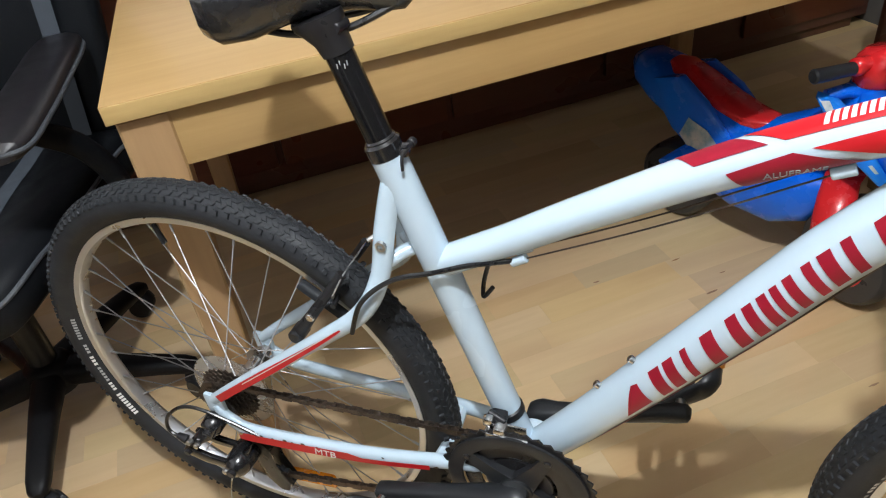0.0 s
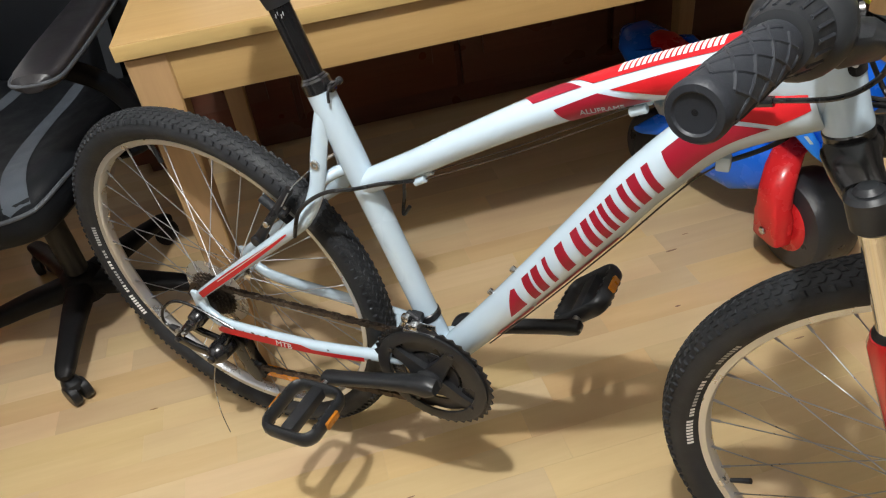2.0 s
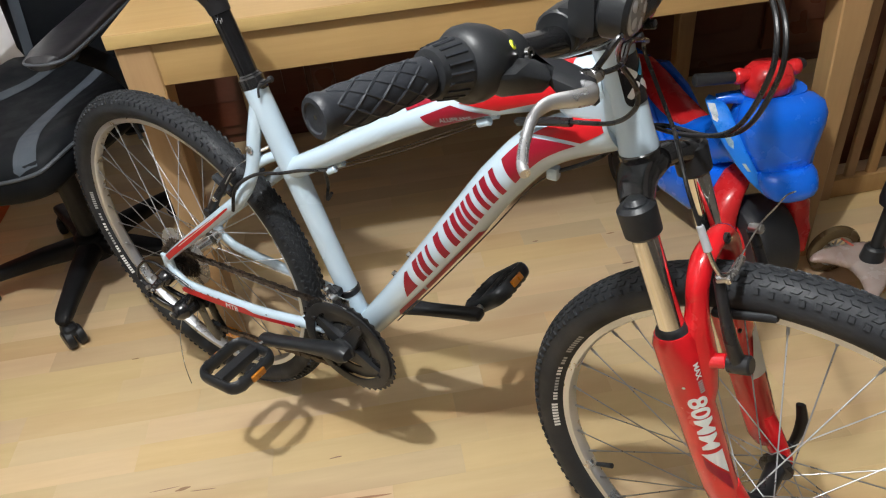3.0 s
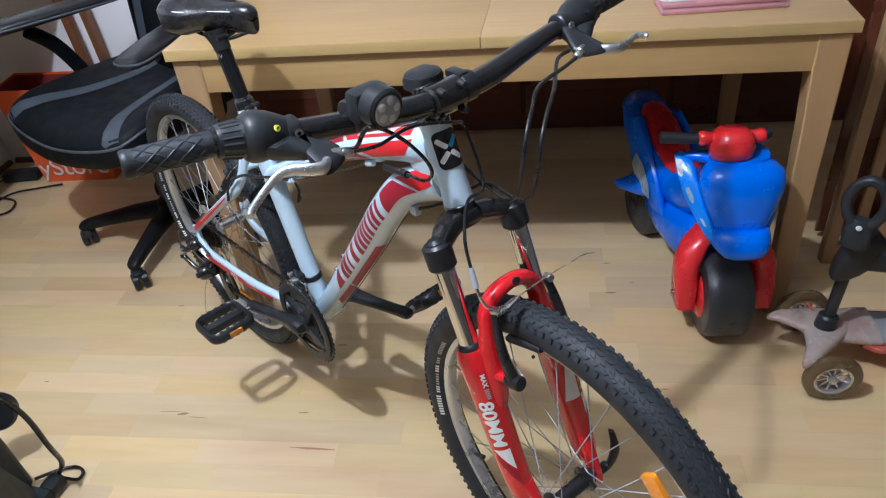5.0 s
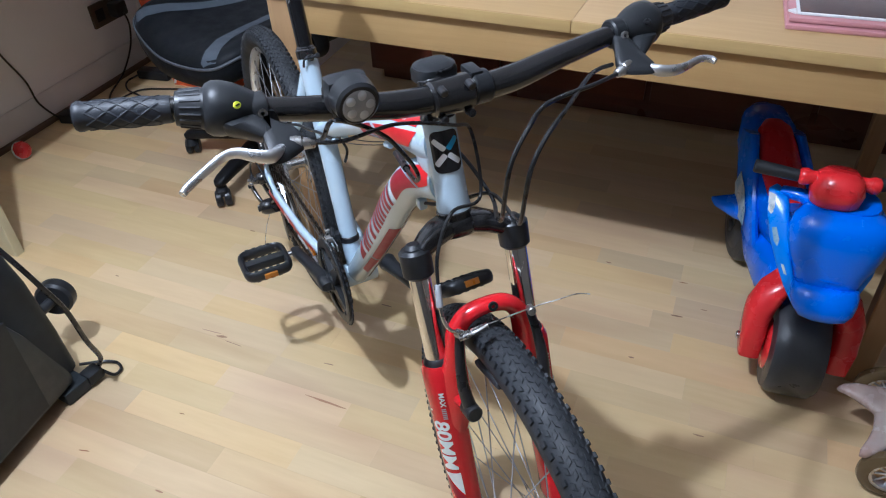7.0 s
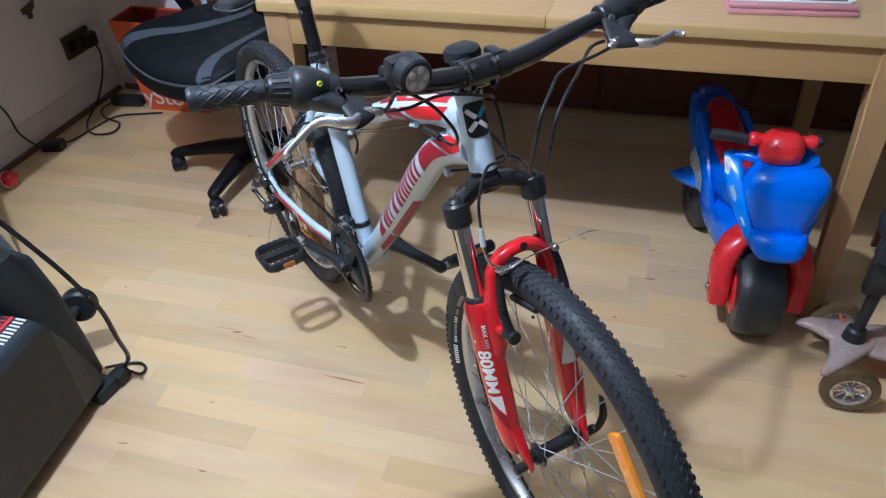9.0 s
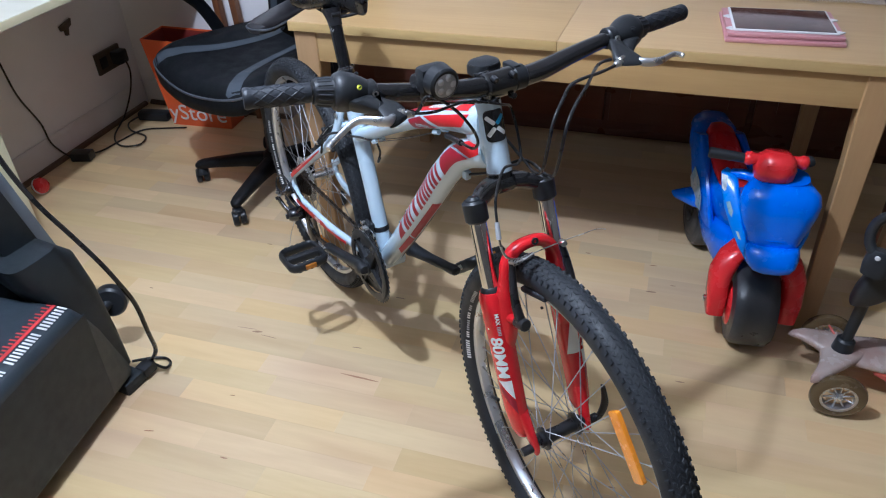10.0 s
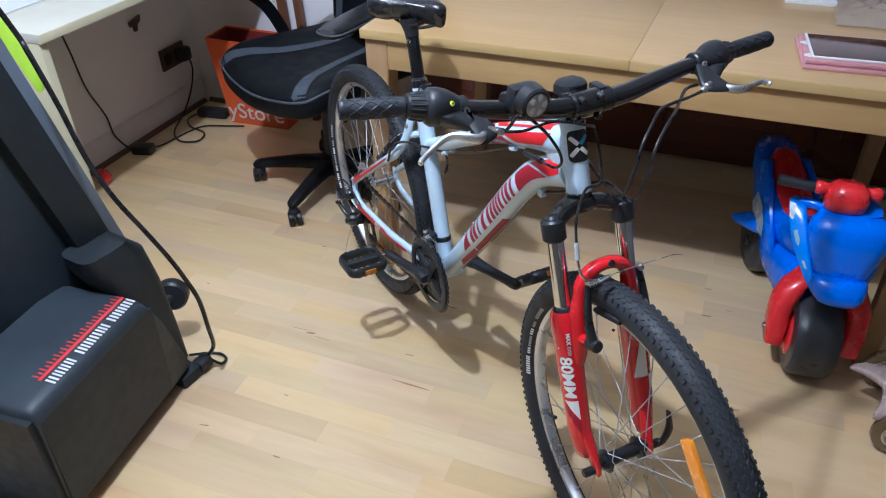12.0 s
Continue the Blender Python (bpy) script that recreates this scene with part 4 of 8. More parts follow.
# cassette with its clear guard, on the right side
for i, r in enumerate((0.044, 0.041, 0.037, 0.033, 0.029, 0.026, 0.023)):
    y = -0.030 - 0.0042 * i
    b = bmesh.new()
    teeth = [((r + (0.0022 if k % 2 else -0.0022)) * math.cos(2 * math.pi * k / 56), (r + (0.0022 if k % 2 else -0.0022)) * math.sin(2 * math.pi * k / 56)) for k in range(56)]
    prism(b, teeth, 0, 0.002, Matrix.Translation(REAR + Vector((0, y, 0))) @ Matrix.Rotation(radians(90), 4, "X"))
    part("sprocket", b, OILYMETAL, rear_wheel, "oily brown toothed sprocket")
b = bmesh.new()
lathe(b, [(0.024, 0.0285), (0.050, 0.0260), (0.064, 0.0245), (0.0648, 0.0258), (0.050, 0.0272), (0.024, 0.0297)], 48, Matrix.Translation(REAR) @ Matrix.Rotation(radians(90), 4, "X"), True)
part("spoke_guard", b, CLEARDISC, rear_wheel, "clear plastic spoke guard disc")

# ---- crankset, pedals, chain ----
CR = Matrix.Translation(BB) @ Matrix.Rotation(radians(90), 4, "X")
b = bmesh.new()
for r, z, tw in ((0.0945, 0.0465, 0), (0.070, 0.0395, 2), (0.049, 0.0335, 4)):
    n = 84 if r > 0.08 else 68
    outer = [((r + (0.0026 if k % 2 else -0.0024)) * math.cos(2 * math.pi * (k + tw) / n), (r + (0.0026 if k % 2 else -0.0024)) * math.sin(2 * math.pi * (k + tw) / n)) for k in range(n)]
    inner = [((r - 0.015) * math.cos(2 * math.pi * k / n), (r - 0.015) * math.sin(2 * math.pi * k / n)) for k in range(n)]
    rows = [[b.verts.new(CR @ Vector((x, y, zz))) for x, y in o] for o, zz in ((outer, z), (outer, z + 0.0025), (inner, z + 0.0025), (inner, z))]
    for i in range(4):
        p, q = rows[i], rows[(i + 1) % 4]
        for k in range(n):
            b.faces.new((p[k], p[(k + 1) % n], q[(k + 1) % n], q[k]))
crankset = part("crankset", b, BLACKMETAL, bike, "black triple chainring crankset")
b = bmesh.new()
for k in range(4):
    a = radians(45 + 90 * k + 12)
    loft(b, [[CR @ (Matrix.Rotation(a, 4, "Z") @ Vector(p)) for p in s] for s in (
        [(0.010, -0.016, 0.040), (0.010, 0.016, 0.040), (0.010, 0.016, 0.058), (0.010, -0.016, 0.058)],
        [(0.050, -0.009, 0.042), (0.050, 0.009, 0.042), (0.050, 0.009, 0.054), (0.050, -0.009, 0.054)],
        [(0.083, -0.008, 0.043), (0.083, 0.008, 0.043), (0.083, 0.008, 0.051), (0.083, -0.008, 0.051)])])
lathe(b, [(0.001, 0.064), (0.017, 0.064), (0.021, 0.060), (0.021, 0.036), (0.001, 0.036)], 20, CR)
part("spider", b, BLACKPLASTIC, crankset)
for r0, r1, z in ((0.048, 0.069, 0.0440), (0.024, 0.042, 0.0430)):
    b = bmesh.new()
    lathe(b, [(r0, z), (r1, z), (r1, z + 0.003), (r0, z + 0.003)], 48, CR, True)
    part("carrier_ring", b, BLACKMETAL, crankset)
b = bmesh.new()
lathe(b, [(0.0885, 0.0500), (0.0885, 0.0530), (0.084, 0.0545), (0.070, 0.0535), (0.0695, 0.0505)], 64, CR, True)
part("chain_guard", b, BLACKPLASTIC, crankset, "black plastic chain guard ring")
for k in range(4):
    a = radians(45 + 90 * k + 12)
    b = bmesh.new()
    cyl(b, CR @ Vector((0.072 * math.cos(a), 0.072 * math.sin(a), 0.048)), CR @ Vector((0.072 * math.cos(a), 0.072 * math.sin(a), 0.056)), 0.0045, None, 10, 0.001)
    part("chainring_bolt", b, BLACKMETAL, crankset)
CRANK = radians(180 + CRANK_DROP)
for s, ang in ((-1, CRANK), (1, CRANK + math.pi)):
    d = Vector((math.cos(ang), 0, math.sin(ang)))
    up = Vector((-d.z, 0, d.x))
    secs = []
    for t, w, hgt, y in ((-0.018, 0.010, 0.010, 0.066), (-0.010, 0.016, 0.011, 0.066), (0.0, 0.019, 0.012, 0.066), (0.02, 0.015, 0.010, 0.067), (0.08, 0.0115, 0.008, 0.072), (0.15, 0.0115, 0.0075, 0.079), (0.168, 0.0135, 0.008, 0.081), (0.182, 0.010, 0.0075, 0.081), (0.186, 0.004, 0.005, 0.081)):
        secs.append(oval(BB + d * t + Vector((0, s * y, 0)), w * 0.90, hgt * 1.5, up, (0, 1, 0), 14, 2.6))
    b = bmesh.new()
    loft(b, secs)
    part("crank_arm", b, BLACKPLASTIC, crankset, "black crank arm")


def pedal(s, centre, tilt):
    """A cage pedal with two slots each side of the axle and amber end reflectors."""
    m = Matrix.Translation(centre) @ Matrix.Rotation(radians(tilt), 4, "Y")
    b = bmesh.new()
    W, L = 0.106, 0.103
    cage = []
    for sx, sy, a0 in ((1, 1, 0), (-1, 1, 90), (-1, -1, 180), (1, -1, 270)):
        for k in range(5):
            a = radians(a0 + 22.5 * k)
            cage.append(Vector((sx * (L / 2 - 0.025) + 0.018 * math.cos(a), sy * (W / 2 - 0.025) + 0.018 * math.sin(a), 0)))
    sweep(b, cage, [(0.0130, 0.0068)] * len(cage), 10, True, up=(0, 0, 1))
    box(b, (0, 0, 0), (0.022, W - 0.018, 0.020), 0.006)
    for x in (-L / 2 + 0.008, L / 2 - 0.008):
        for k in range(4):
            for z in (-1, 1):
                box(b, (x, -W / 2 + 0.026 + k * 0.0155, z * 0.0125), (0.005, 0.008, 0.003), 0.001)
    bmesh.ops.transform(b, matrix=m, verts=b.verts)
    p = part("pedal", b, BLACKPLASTIC, crankset, "black plastic cage pedal")
    for x in (-L / 2 - 0.0015, L / 2 + 0.0015):
        b = bmesh.new()
        box(b, (x, 0, 0), (0.005, 0.028, 0.012), 0.001)
        bmesh.ops.transform(b, matrix=m, verts=b.verts)
        part("pedal_reflector", b, DULLAMBER, crankset, "dull amber pedal reflector")
    b = bmesh.new()
    cyl(b, m @ Vector((0, -s * (W / 2 - 0.004), 0)), m @ Vector((0, -s * (W / 2 + 0.022), 0)), 0.0065, None, 12, 0.001)
    part("pedal_axle", b, STEEL, crankset)


dn = Vector((math.cos(CRANK), 0, math.sin(CRANK)))
pedal(-1, BB + dn * 0.172 + Vector((0, -0.152, 0)), PEDAL_TILT[0])
pedal(1, BB - dn * 0.172 + Vector((0, 0.152, 0)), PEDAL_TILT[1])

# chain: links along the upper and lower runs, guided by the derailleur cage
JOCKEY_HI, JOCKEY_LO = Vector((0.096, -0.047, 0.262)), Vector((0.112, -0.047, 0.200))
run = [REAR + Vector((-0.02, -0.047, 0.030)), REAR + Vector((0.004, -0.047, 0.036)), BB + Vector((-0.01, -0.042, 0.0700)), BB + Vector((0.045, -0.042, 0.054)), BB + Vector((0.070, -0.042, 0.0)), BB + Vector((0.045, -0.042, -0.054)),
       BB + Vector((-0.01, -0.042, -0.0700)), JOCKEY_LO + Vector((0.02, 0, -0.012)), JOCKEY_LO + Vector((-0.010, 0, -0.006)), JOCKEY_HI + Vector((0.012, 0, -0.006)), JOCKEY_HI + Vector((0.006, 0, 0.010)), REAR + Vector((-0.026, -0.047, -0.028)), REAR + Vector((-0.038, -0.047, 0.004))]
b = bmesh.new()
acc, flip = 0.0, 0
for p, q in zip(run, run[1:] + run[:1]):
    d = (q - p)
    n = max(1, round(d.length / 0.0127))
    for i in range(n):
        c = p + d * ((i + 0.5) / n)
        rot = Matrix.Translation(c) @ Vector((1, 0, 0)).rotation_difference(d).to_matrix().to_4x4()
        flip ^= 1
        for y in ((-0.0032, 0.0032) if flip else (-0.0022, 0.0022)):
            box(b, (0, y, 0), (0.0150, 0.0012, 0.0082 if flip else 0.0074), 0, rot)
        box(b, (0.0062, 0, 0), (0.0056, 0.0052, 0.0056), 0, rot)
chain = part("chain", b, OILYMETAL, bike, "oily brown chain")

# ---- derailleurs ----
b = bmesh.new()
cyl(b, (0.066, -0.062, 0.318), (0.065, -0.084, 0.313), 0.0135, 0.0125, 18, 0.003)
loft(b, [oval((0.066, -0.080, 0.318), 0.012, 0.008, (1, 0, 0.2), (0, 1, 0), 16, 2.6), oval((0.058, -0.084, 0.306), 0.016, 0.010, (1, 0, 0.2), (0, 1, 0), 16, 2.6), oval((0.046, -0.086, 0.296), 0.018, 0.011, (1, 0, 0.5), (0, 1, 0), 16, 2.6), oval((0.034, -0.087, 0.288), 0.014, 0.010, (1, 0, 0.8), (0, 1, 0), 16, 2.6), oval((0.027, -0.087, 0.282), 0.006, 0.005, (1, 0, 0.8), (0, 1, 0), 16, 2.6)])
derail = part("rear_derailleur", b, BLACKPAINT, bike, "black rear derailleur", 60)
for y, z, w in ((-0.094, 0.0, 0.0085), (-0.072, 0.008, 0.0075)):
    b = bmesh.new()
    loft(b, [oval((x, y + dy, zz + z), w * k, 0.004 * k, (0.55, 0, 0.83), (0, 1, 0), 14, 2.8) for x, dy, zz, k in ((0.030, 0.0, 0.284, 0.5), (0.034, 0.0, 0.282, 1.0), (0.054, 0.004, 0.268, 1.05), (0.076, 0.010, 0.256, 1.0), (0.082, 0.011, 0.253, 0.5))])
    part("link_plate", b, BLACKPAINT, derail)
b = bmesh.new()
lathe(b, [(0.004, -0.022), (0.013, -0.022), (0.0165, -0.018), (0.0165, 0.006), (0.0145, 0.014), (0.010, 0.020), (0.004, 0.021)], 22, Matrix.Translation((0.086, -0.074, 0.258)) @ Matrix.Rotation(radians(90), 4, "X"))
loft(b, [oval((0.086, -0.070, 0.258), 0.016, 0.010, (0.4, 0, 1), (0, 1, 0), 14, 2.6), oval((0.100, -0.066, 0.272), 0.011, 0.008, (0.4, 0, 1), (0, 1, 0), 14, 2.6), oval((0.106, -0.062, 0.286), 0.006, 0.005, (0.4, 0, 1), (0, 1, 0), 14, 2.6)])
knuckle = part("pulley_knuckle", b, BLACKPAINT, derail, "", 60)
for p, q, r, mt in (((0.066, -0.084, 0.314), (0.066, -0.090, 0.313), 0.0062, BLACKMETAL), ((0.034, -0.096, 0.283), (0.034, -0.101, 0.283), 0.0042, BLACKMETAL), ((0.076, -0.092, 0.256), (0.076, -0.097, 0.256), 0.0042, STEEL), ((0.086, -0.094, 0.258), (0.086, -0.099, 0.258), 0.0058, BLACKMETAL), ((0.052, -0.092, 0.298), (0.052, -0.100, 0.300), 0.0034, STEEL), ((0.044, -0.094, 0.303), (0.044, -0.101, 0.305), 0.0034, STEEL)):
    b = bmesh.new()
    cyl(b, p, q, r, None, 12, 0.0008)
    part("pivot_screw", b, mt, derail)
b = bmesh.new()
cyl(b, (0.026, -0.086, 0.288), (0.014, -0.087, 0.294), 0.0058, 0.0040, 14, 0.001)
part("barrel_adjuster", b, BLACKMETAL, derail)
for y in (-0.056, -0.038):
    b = bmesh.new()
    loft(b, [oval(JOCKEY_HI + Vector((-0.006, y + 0.047, 0.016)), 0.006, 0.0012, (1, 0, 0), (0, 1, 0), 12), oval(JOCKEY_HI + Vector((0, y + 0.047, 0)), 0.018, 0.0012, (1, 0, 0), (0, 1, 0), 12), oval(JOCKEY_HI.lerp(JOCKEY_LO, 0.5) + Vector((0, y + 0.047, 0)), 0.013, 0.0012, (1, 0, 0), (0, 1, 0), 12), oval(JOCKEY_LO + Vector((0, y + 0.047, 0)), 0.016, 0.0012, (1, 0, 0), (0, 1, 0), 12), oval(JOCKEY_LO + Vector((0.004, y + 0.047, -0.016)), 0.007, 0.0012, (1, 0, 0), (0, 1, 0), 12)])
    part("cage_plate", b, BLACKMETAL, derail)
for j in (JOCKEY_HI, JOCKEY_LO):
    b = bmesh.new()
    t = [((0.0165 + (0.0022 if k % 2 else -0.002)) * math.cos(2 * math.pi * k / 22), (0.0165 + (0.0022 if k % 2 else -0.002)) * math.sin(2 * math.pi * k / 22)) for k in range(22)]
    prism(b, t, -0.003, 0.003, Matrix.Translation(j) @ Matrix.Rotation(radians(90), 4, "X"))
    part("jockey_wheel", b, BLACKPLASTIC, derail)
b = bmesh.new()
box(b, (0.496, -0.050, 0.393), (0.050, 0.0025, 0.014), 0.001, None)
box(b, (0.492, -0.036, 0.396), (0.048, 0.0025, 0.016), 0.001)
box(b, (0.487, -0.043, 0.404), (0.014, 0.016, 0.010), 0.003)
box(b, (0.472, -0.040, 0.410), (0.012, 0.010, 0.012), 0.003)
box(b, (0.470, -0.042, 0.391), (0.006, 0.014, 0.012), 0.002)
fmech = part("front_derailleur", b, STEEL, bike, "steel front derailleur with a black band on the seat tube")
b = bmesh.new()
st_dir = (SEAT_TOP - BB).normalized()
cyl(b, BB + st_dir * 0.072, BB + st_dir * 0.085, 0.0196, None, 20, 0.002)
box(b, (0.480, -0.028, 0.402), (0.020, 0.020, 0.014), 0.004)
cyl(b, (0.470, -0.030, 0.412), (0.492, -0.036, 0.408), 0.0050, 0.0040, 12, 0.001)
part("clamp_band", b, BLACKMETAL, fmech)
b = bmesh.new()
cyl(b, (0.476, -0.041, 0.398), (0.476, -0.031, 0.398), 0.006, None, 12, 0.001)
part("pivot_bolt", b, STEEL, fmech)


derail.matrix_basis = Matrix.Translation((0.070, -0.085, 0.281)) @ Matrix.Scale(1.18, 4) @ Matrix.Translation((-0.060, 0.081, -0.286))

# ---- rim brakes ----
def rim_brake(parent, pivot, top, y0, name_label):
    """A pair of linear-pull arms from the pivots up to top, with pads."""
    for s in (-1, 1):
        p, q = Vector((pivot[0], s * y0, pivot[1])), Vector((top[0], s * 0.030, top[1]))
        b = tube([p, p.lerp(q, 0.35) + Vector((0, s * 0.004, 0)), p.lerp(q, 0.7) + Vector((0, s * 0.003, 0)), q], [(0.008, 0.009), (0.007, 0.007), (0.006, 0.006), (0.005, 0.006)], 10)
        cyl(b, p - Vector((0, s * 0.014, 0)), p + Vector((0, s * 0.010, 0)), 0.0095, None, 14, 0.002)
        arm = part("brake_arm", b, BLACKMETAL, parent, name_label)
        b = bmesh.new()
        c = p.lerp(q, 0.38)
        d = (q - p).normalized()
        side = Vector((d.z, 0, -d.x))
        loft(b, [oval(c + side * k - Vector((0, s * (c.y * s - 0.0185), 0)), hh, 0.006, d, (0, 1, 0), 12, 3) for k, hh in ((-0.034, 0.004), (-0.031, 0.006), (0.031, 0.006), (0.034, 0.004))])
        part("brake_pad", b, RUBBER, arm, "black rubber brake block")
        b = bmesh.new()
        cyl(b, c + Vector((0, -s * 0.012, 0)), c + Vector((0, s * 0.012, 0)), 0.0055, None, 10, 0.001)
        part("pad_bolt", b, STEEL, arm)


brakes = part("brake_bridge", tube([(0.30, -0.040, 0.548), (0.298, 0, 0.551), (0.30, 0.040, 0.548)], 0.0035, 8), BLACKMETAL, bike)
rim_brake(brakes, (0.246, 0.500), (0.316, 0.590), 0.046, "black rear brake arm")
b = tube([(0.316, 0.034, 0.590), (0.320, 0, 0.594), (0.318, -0.030, 0.590), (0.308, -0.046, 0.570)], 0.0010, 6)
part("brake_cable", b, STEEL, brakes, "steel brake cable with a loose end")
part("cable_noodle", tube([(0.318, 0.030, 0.592), (0.335, 0.045, 0.600), (0.36, 0.045, 0.612), (0.38, 0.030, 0.625)], 0.0028, 8), STEEL, brakes)

# ---- fork, steered with the front wheel ----
def FK(u, f, y):
    """A point u below the head tube's foot along the steering axis, f ahead of it."""
    return HEAD - UPAX * u + FWD * f + Vector((0, y, 0))


# the fork leg's sections: how far down, how far ahead, half width, half depth
LEG = [(0.180, 0.031, 0.0195, 0.0195), (0.190, 0.031, 0.0230, 0.0235), (0.24, 0.031, 0.0224, 0.0230), (0.33, 0.032, 0.0206, 0.0216), (0.40, 0.034, 0.0190, 0.0205), (0.435, 0.036, 0.0178, 0.0194), (0.450, 0.038, 0.0140, 0.0155), (0.456, 0.039, 0.0070, 0.0090)]


b = bmesh.new()
cyl(b, HT0 + HTAX * 0.001, HT0 - HTAX * 0.014, 0.0215, 0.0205, 24, 0.002)
loft(b, [oval(FK(0.010, 0.011, 0), 0.024, 0.021, (0, 1, 0), FWD, 20, 2.4), oval(FK(0.018, 0.012, 0), 0.031, 0.024, (0, 1, 0), FWD, 20, 2.4), oval(FK(0.026, 0.013, 0), 0.030, 0.022, (0, 1, 0), FWD, 20, 2.4), oval(FK(0.032, 0.014, 0), 0.022, 0.015, (0, 1, 0), FWD, 20, 2.4)])
for s in (-1, 1):
    loft(b, [oval(FK(0.018, 0.012, s * 0.014), 0.014, 0.024, UPAX, FWD, 16, 2.6), oval(FK(0.022, 0.017, s * 0.032), 0.0150, 0.022, UPAX, FWD, 16, 2.6), oval(FK(0.029, 0.023, s * 0.048), 0.0150, 0.020, UPAX, FWD, 16, 2.6), oval(FK(0.036, 0.029, s * 0.058), 0.015, 0.0195, UPAX, FWD, 16, 2.6)])
fork = part("fork_crown", b, BLACKPAINT, bike, "glossy black fork crown")
fork.matrix_basis = STEER
for s in (-1, 1):
    b = bmesh.new()
    cyl(b, FK(0.026, 0.031, s * 0.064), FK(0.063, 0.031, s * 0.064), 0.0196, 0.0190, 22, 0.004)
    cyl(b, FK(0.0205, 0.031, s * 0.064), FK(0.027, 0.031, s * 0.064), 0.0100, 0.0125, 18, 0.002)
    part("leg_cap", b, BLACKPLASTIC, fork, "black cap on the fork leg")
    b = bmesh.new()
    cyl(b, FK(0.056, 0.031, s * 0.064), FK(0.205, 0.031, s * 0.064), 0.0138, None, 22)
    part("stanchion", b, CHROME, fork, "chromed steel stanchion")
    b = bmesh.new()
    cyl(b, FK(0.172, 0.031, s * 0.064), FK(0.184, 0.031, s * 0.064), 0.0168, 0.0185, 22, 0.003)
    part("dust_seal", b, BLACKPLASTIC, fork)
    b = bmesh.new()
    secs = []
    for u, f, r0, r1 in LEG:
        secs.append(oval(FK(u, f, s * (0.064 - 0.006 * max(0, (u - 0.40) / 0.09))), r0, r1, (0, 1, 0), FWD, 20, 2.2))
    loft(b, secs)
    # a web that swells from the leg towards the brace
    loft(b, [oval(FK(u, f, s * y), a, c, FWD * 0.78 - Vector((0, s * 0.62, 0)), FWD * 0.62 + Vector((0, s * 0.78, 0)), 16, 2.4) for u, f, y, a, c in ((0.300, 0.034, 0.062, 0.012, 0.012), (0.262, 0.038, 0.059, 0.022, 0.017), (0.225, 0.041, 0.056, 0.026, 0.0175), (0.192, 0.045, 0.053, 0.022, 0.016), (0.176, 0.052, 0.048, 0.0135, 0.0145), (0.155, 0.0565, 0.046, 0.0115, 0.0135), (0.138, 0.060, 0.043, 0.010, 0.012))])
    loft(b, [oval(FK(u, f, s * y), a, c, (0, 1, 0), FWD, 16, 2.8) for u, f, y, a, c in ((0.405, 0.042, 0.061, 0.013, 0.013), (0.440, 0.049, 0.057, 0.009, 0.014), (0.470, 0.056, 0.054, 0.006, 0.0135), (0.482, 0.058, 0.054, 0.0055, 0.010), (0.489, 0.059, 0.054, 0.003, 0.004))])
    leg = part("fork_leg", b, RED, fork, "glossy red fork lower leg with white lettering")
    b = bmesh.new()
    cyl(b, FK(0.475, 0.056, s * 0.050), FK(0.475, 0.056, s * 0.080), 0.0080, None, 14, 0.002)
    part("axle_nut", b, BLACKMETAL, leg)

    def on_leg(u, a, lift, s=s):
        """A place on the leg's skin: u down the leg, a round it from its outer side to its front."""
        k = max(i for i in range(len(LEG) - 1) if LEG[i][0] <= u)
        w = (u - LEG[k][0]) / (LEG[k + 1][0] - LEG[k][0])
        f, r0, r1 = (LEG[k][j] + (LEG[k + 1][j] - LEG[k][j]) * w + (lift if j > 1 else 0) for j in (1, 2, 3))
        c, n = math.cos(a), math.sin(a)
        return FK(u, f + r1 * math.copysign(abs(n) ** (2 / 2.2), n), s * (0.064 + r0 * math.copysign(abs(c) ** (2 / 2.2), c)))

    lettering("80MM", 0.035, WHITE_DECAL, "lettering", leg, Matrix(), 0.0002, 0.0, lambda p, s=s: on_leg(0.294 + p.x * 0.86, 0.68 - s * p.y * 0.86 / 0.0225, 0.0008 + p.z), 0.0008)
    lettering("MAX", 0.0095, WHITE_DECAL, "lettering", leg, Matrix(), 0.0001, 0.0, lambda p, s=s: on_leg(0.223 + p.x, 1.12 - s * p.y / 0.0225, 0.0008 + p.z), 0.0002)
    for k in range(6):
        b = bmesh.new()
        u = 0.2365 + k * 0.0028
        b.faces.new([b.verts.new(on_leg(u + du, a, 0.0008)) for du, a in ((0, 0.99), (0.0016, 0.99), (0.0016, 1.25), (0, 1.25))])
        part("print_mark", b, GREY_DECAL, leg)
    b = bmesh.new()
    b.faces.new([b.verts.new(on_leg(0.240 + 0.0016 * math.cos(k * 0.7854), 0.28 + 0.075 * math.sin(k * 0.7854), 0.0008)) for k in range(8)])
    part("print_mark", b, WHITE_DECAL, leg)
    # a white wedge under the letters, a dark red one below it
    for ends, lift, tone in ((((0.338, 0.339), (0.337, 0.373)), 0.0008, WHITE_DECAL), (((0.345, 0.360), (0.377, 0.402)), 0.0007, DARKRED_DECAL)):
        b = bmesh.new()
        rows = []
        for i in range(9):
            w = i / 8
            u0, u1 = (ends[0][k] + (ends[1][k] - ends[0][k]) * w for k in (0, 1))
            rows.append([b.verts.new(on_leg(u0 + (u1 - u0) * k / 4, 0.12 + 1.16 * w, lift)) for k in range(5)])
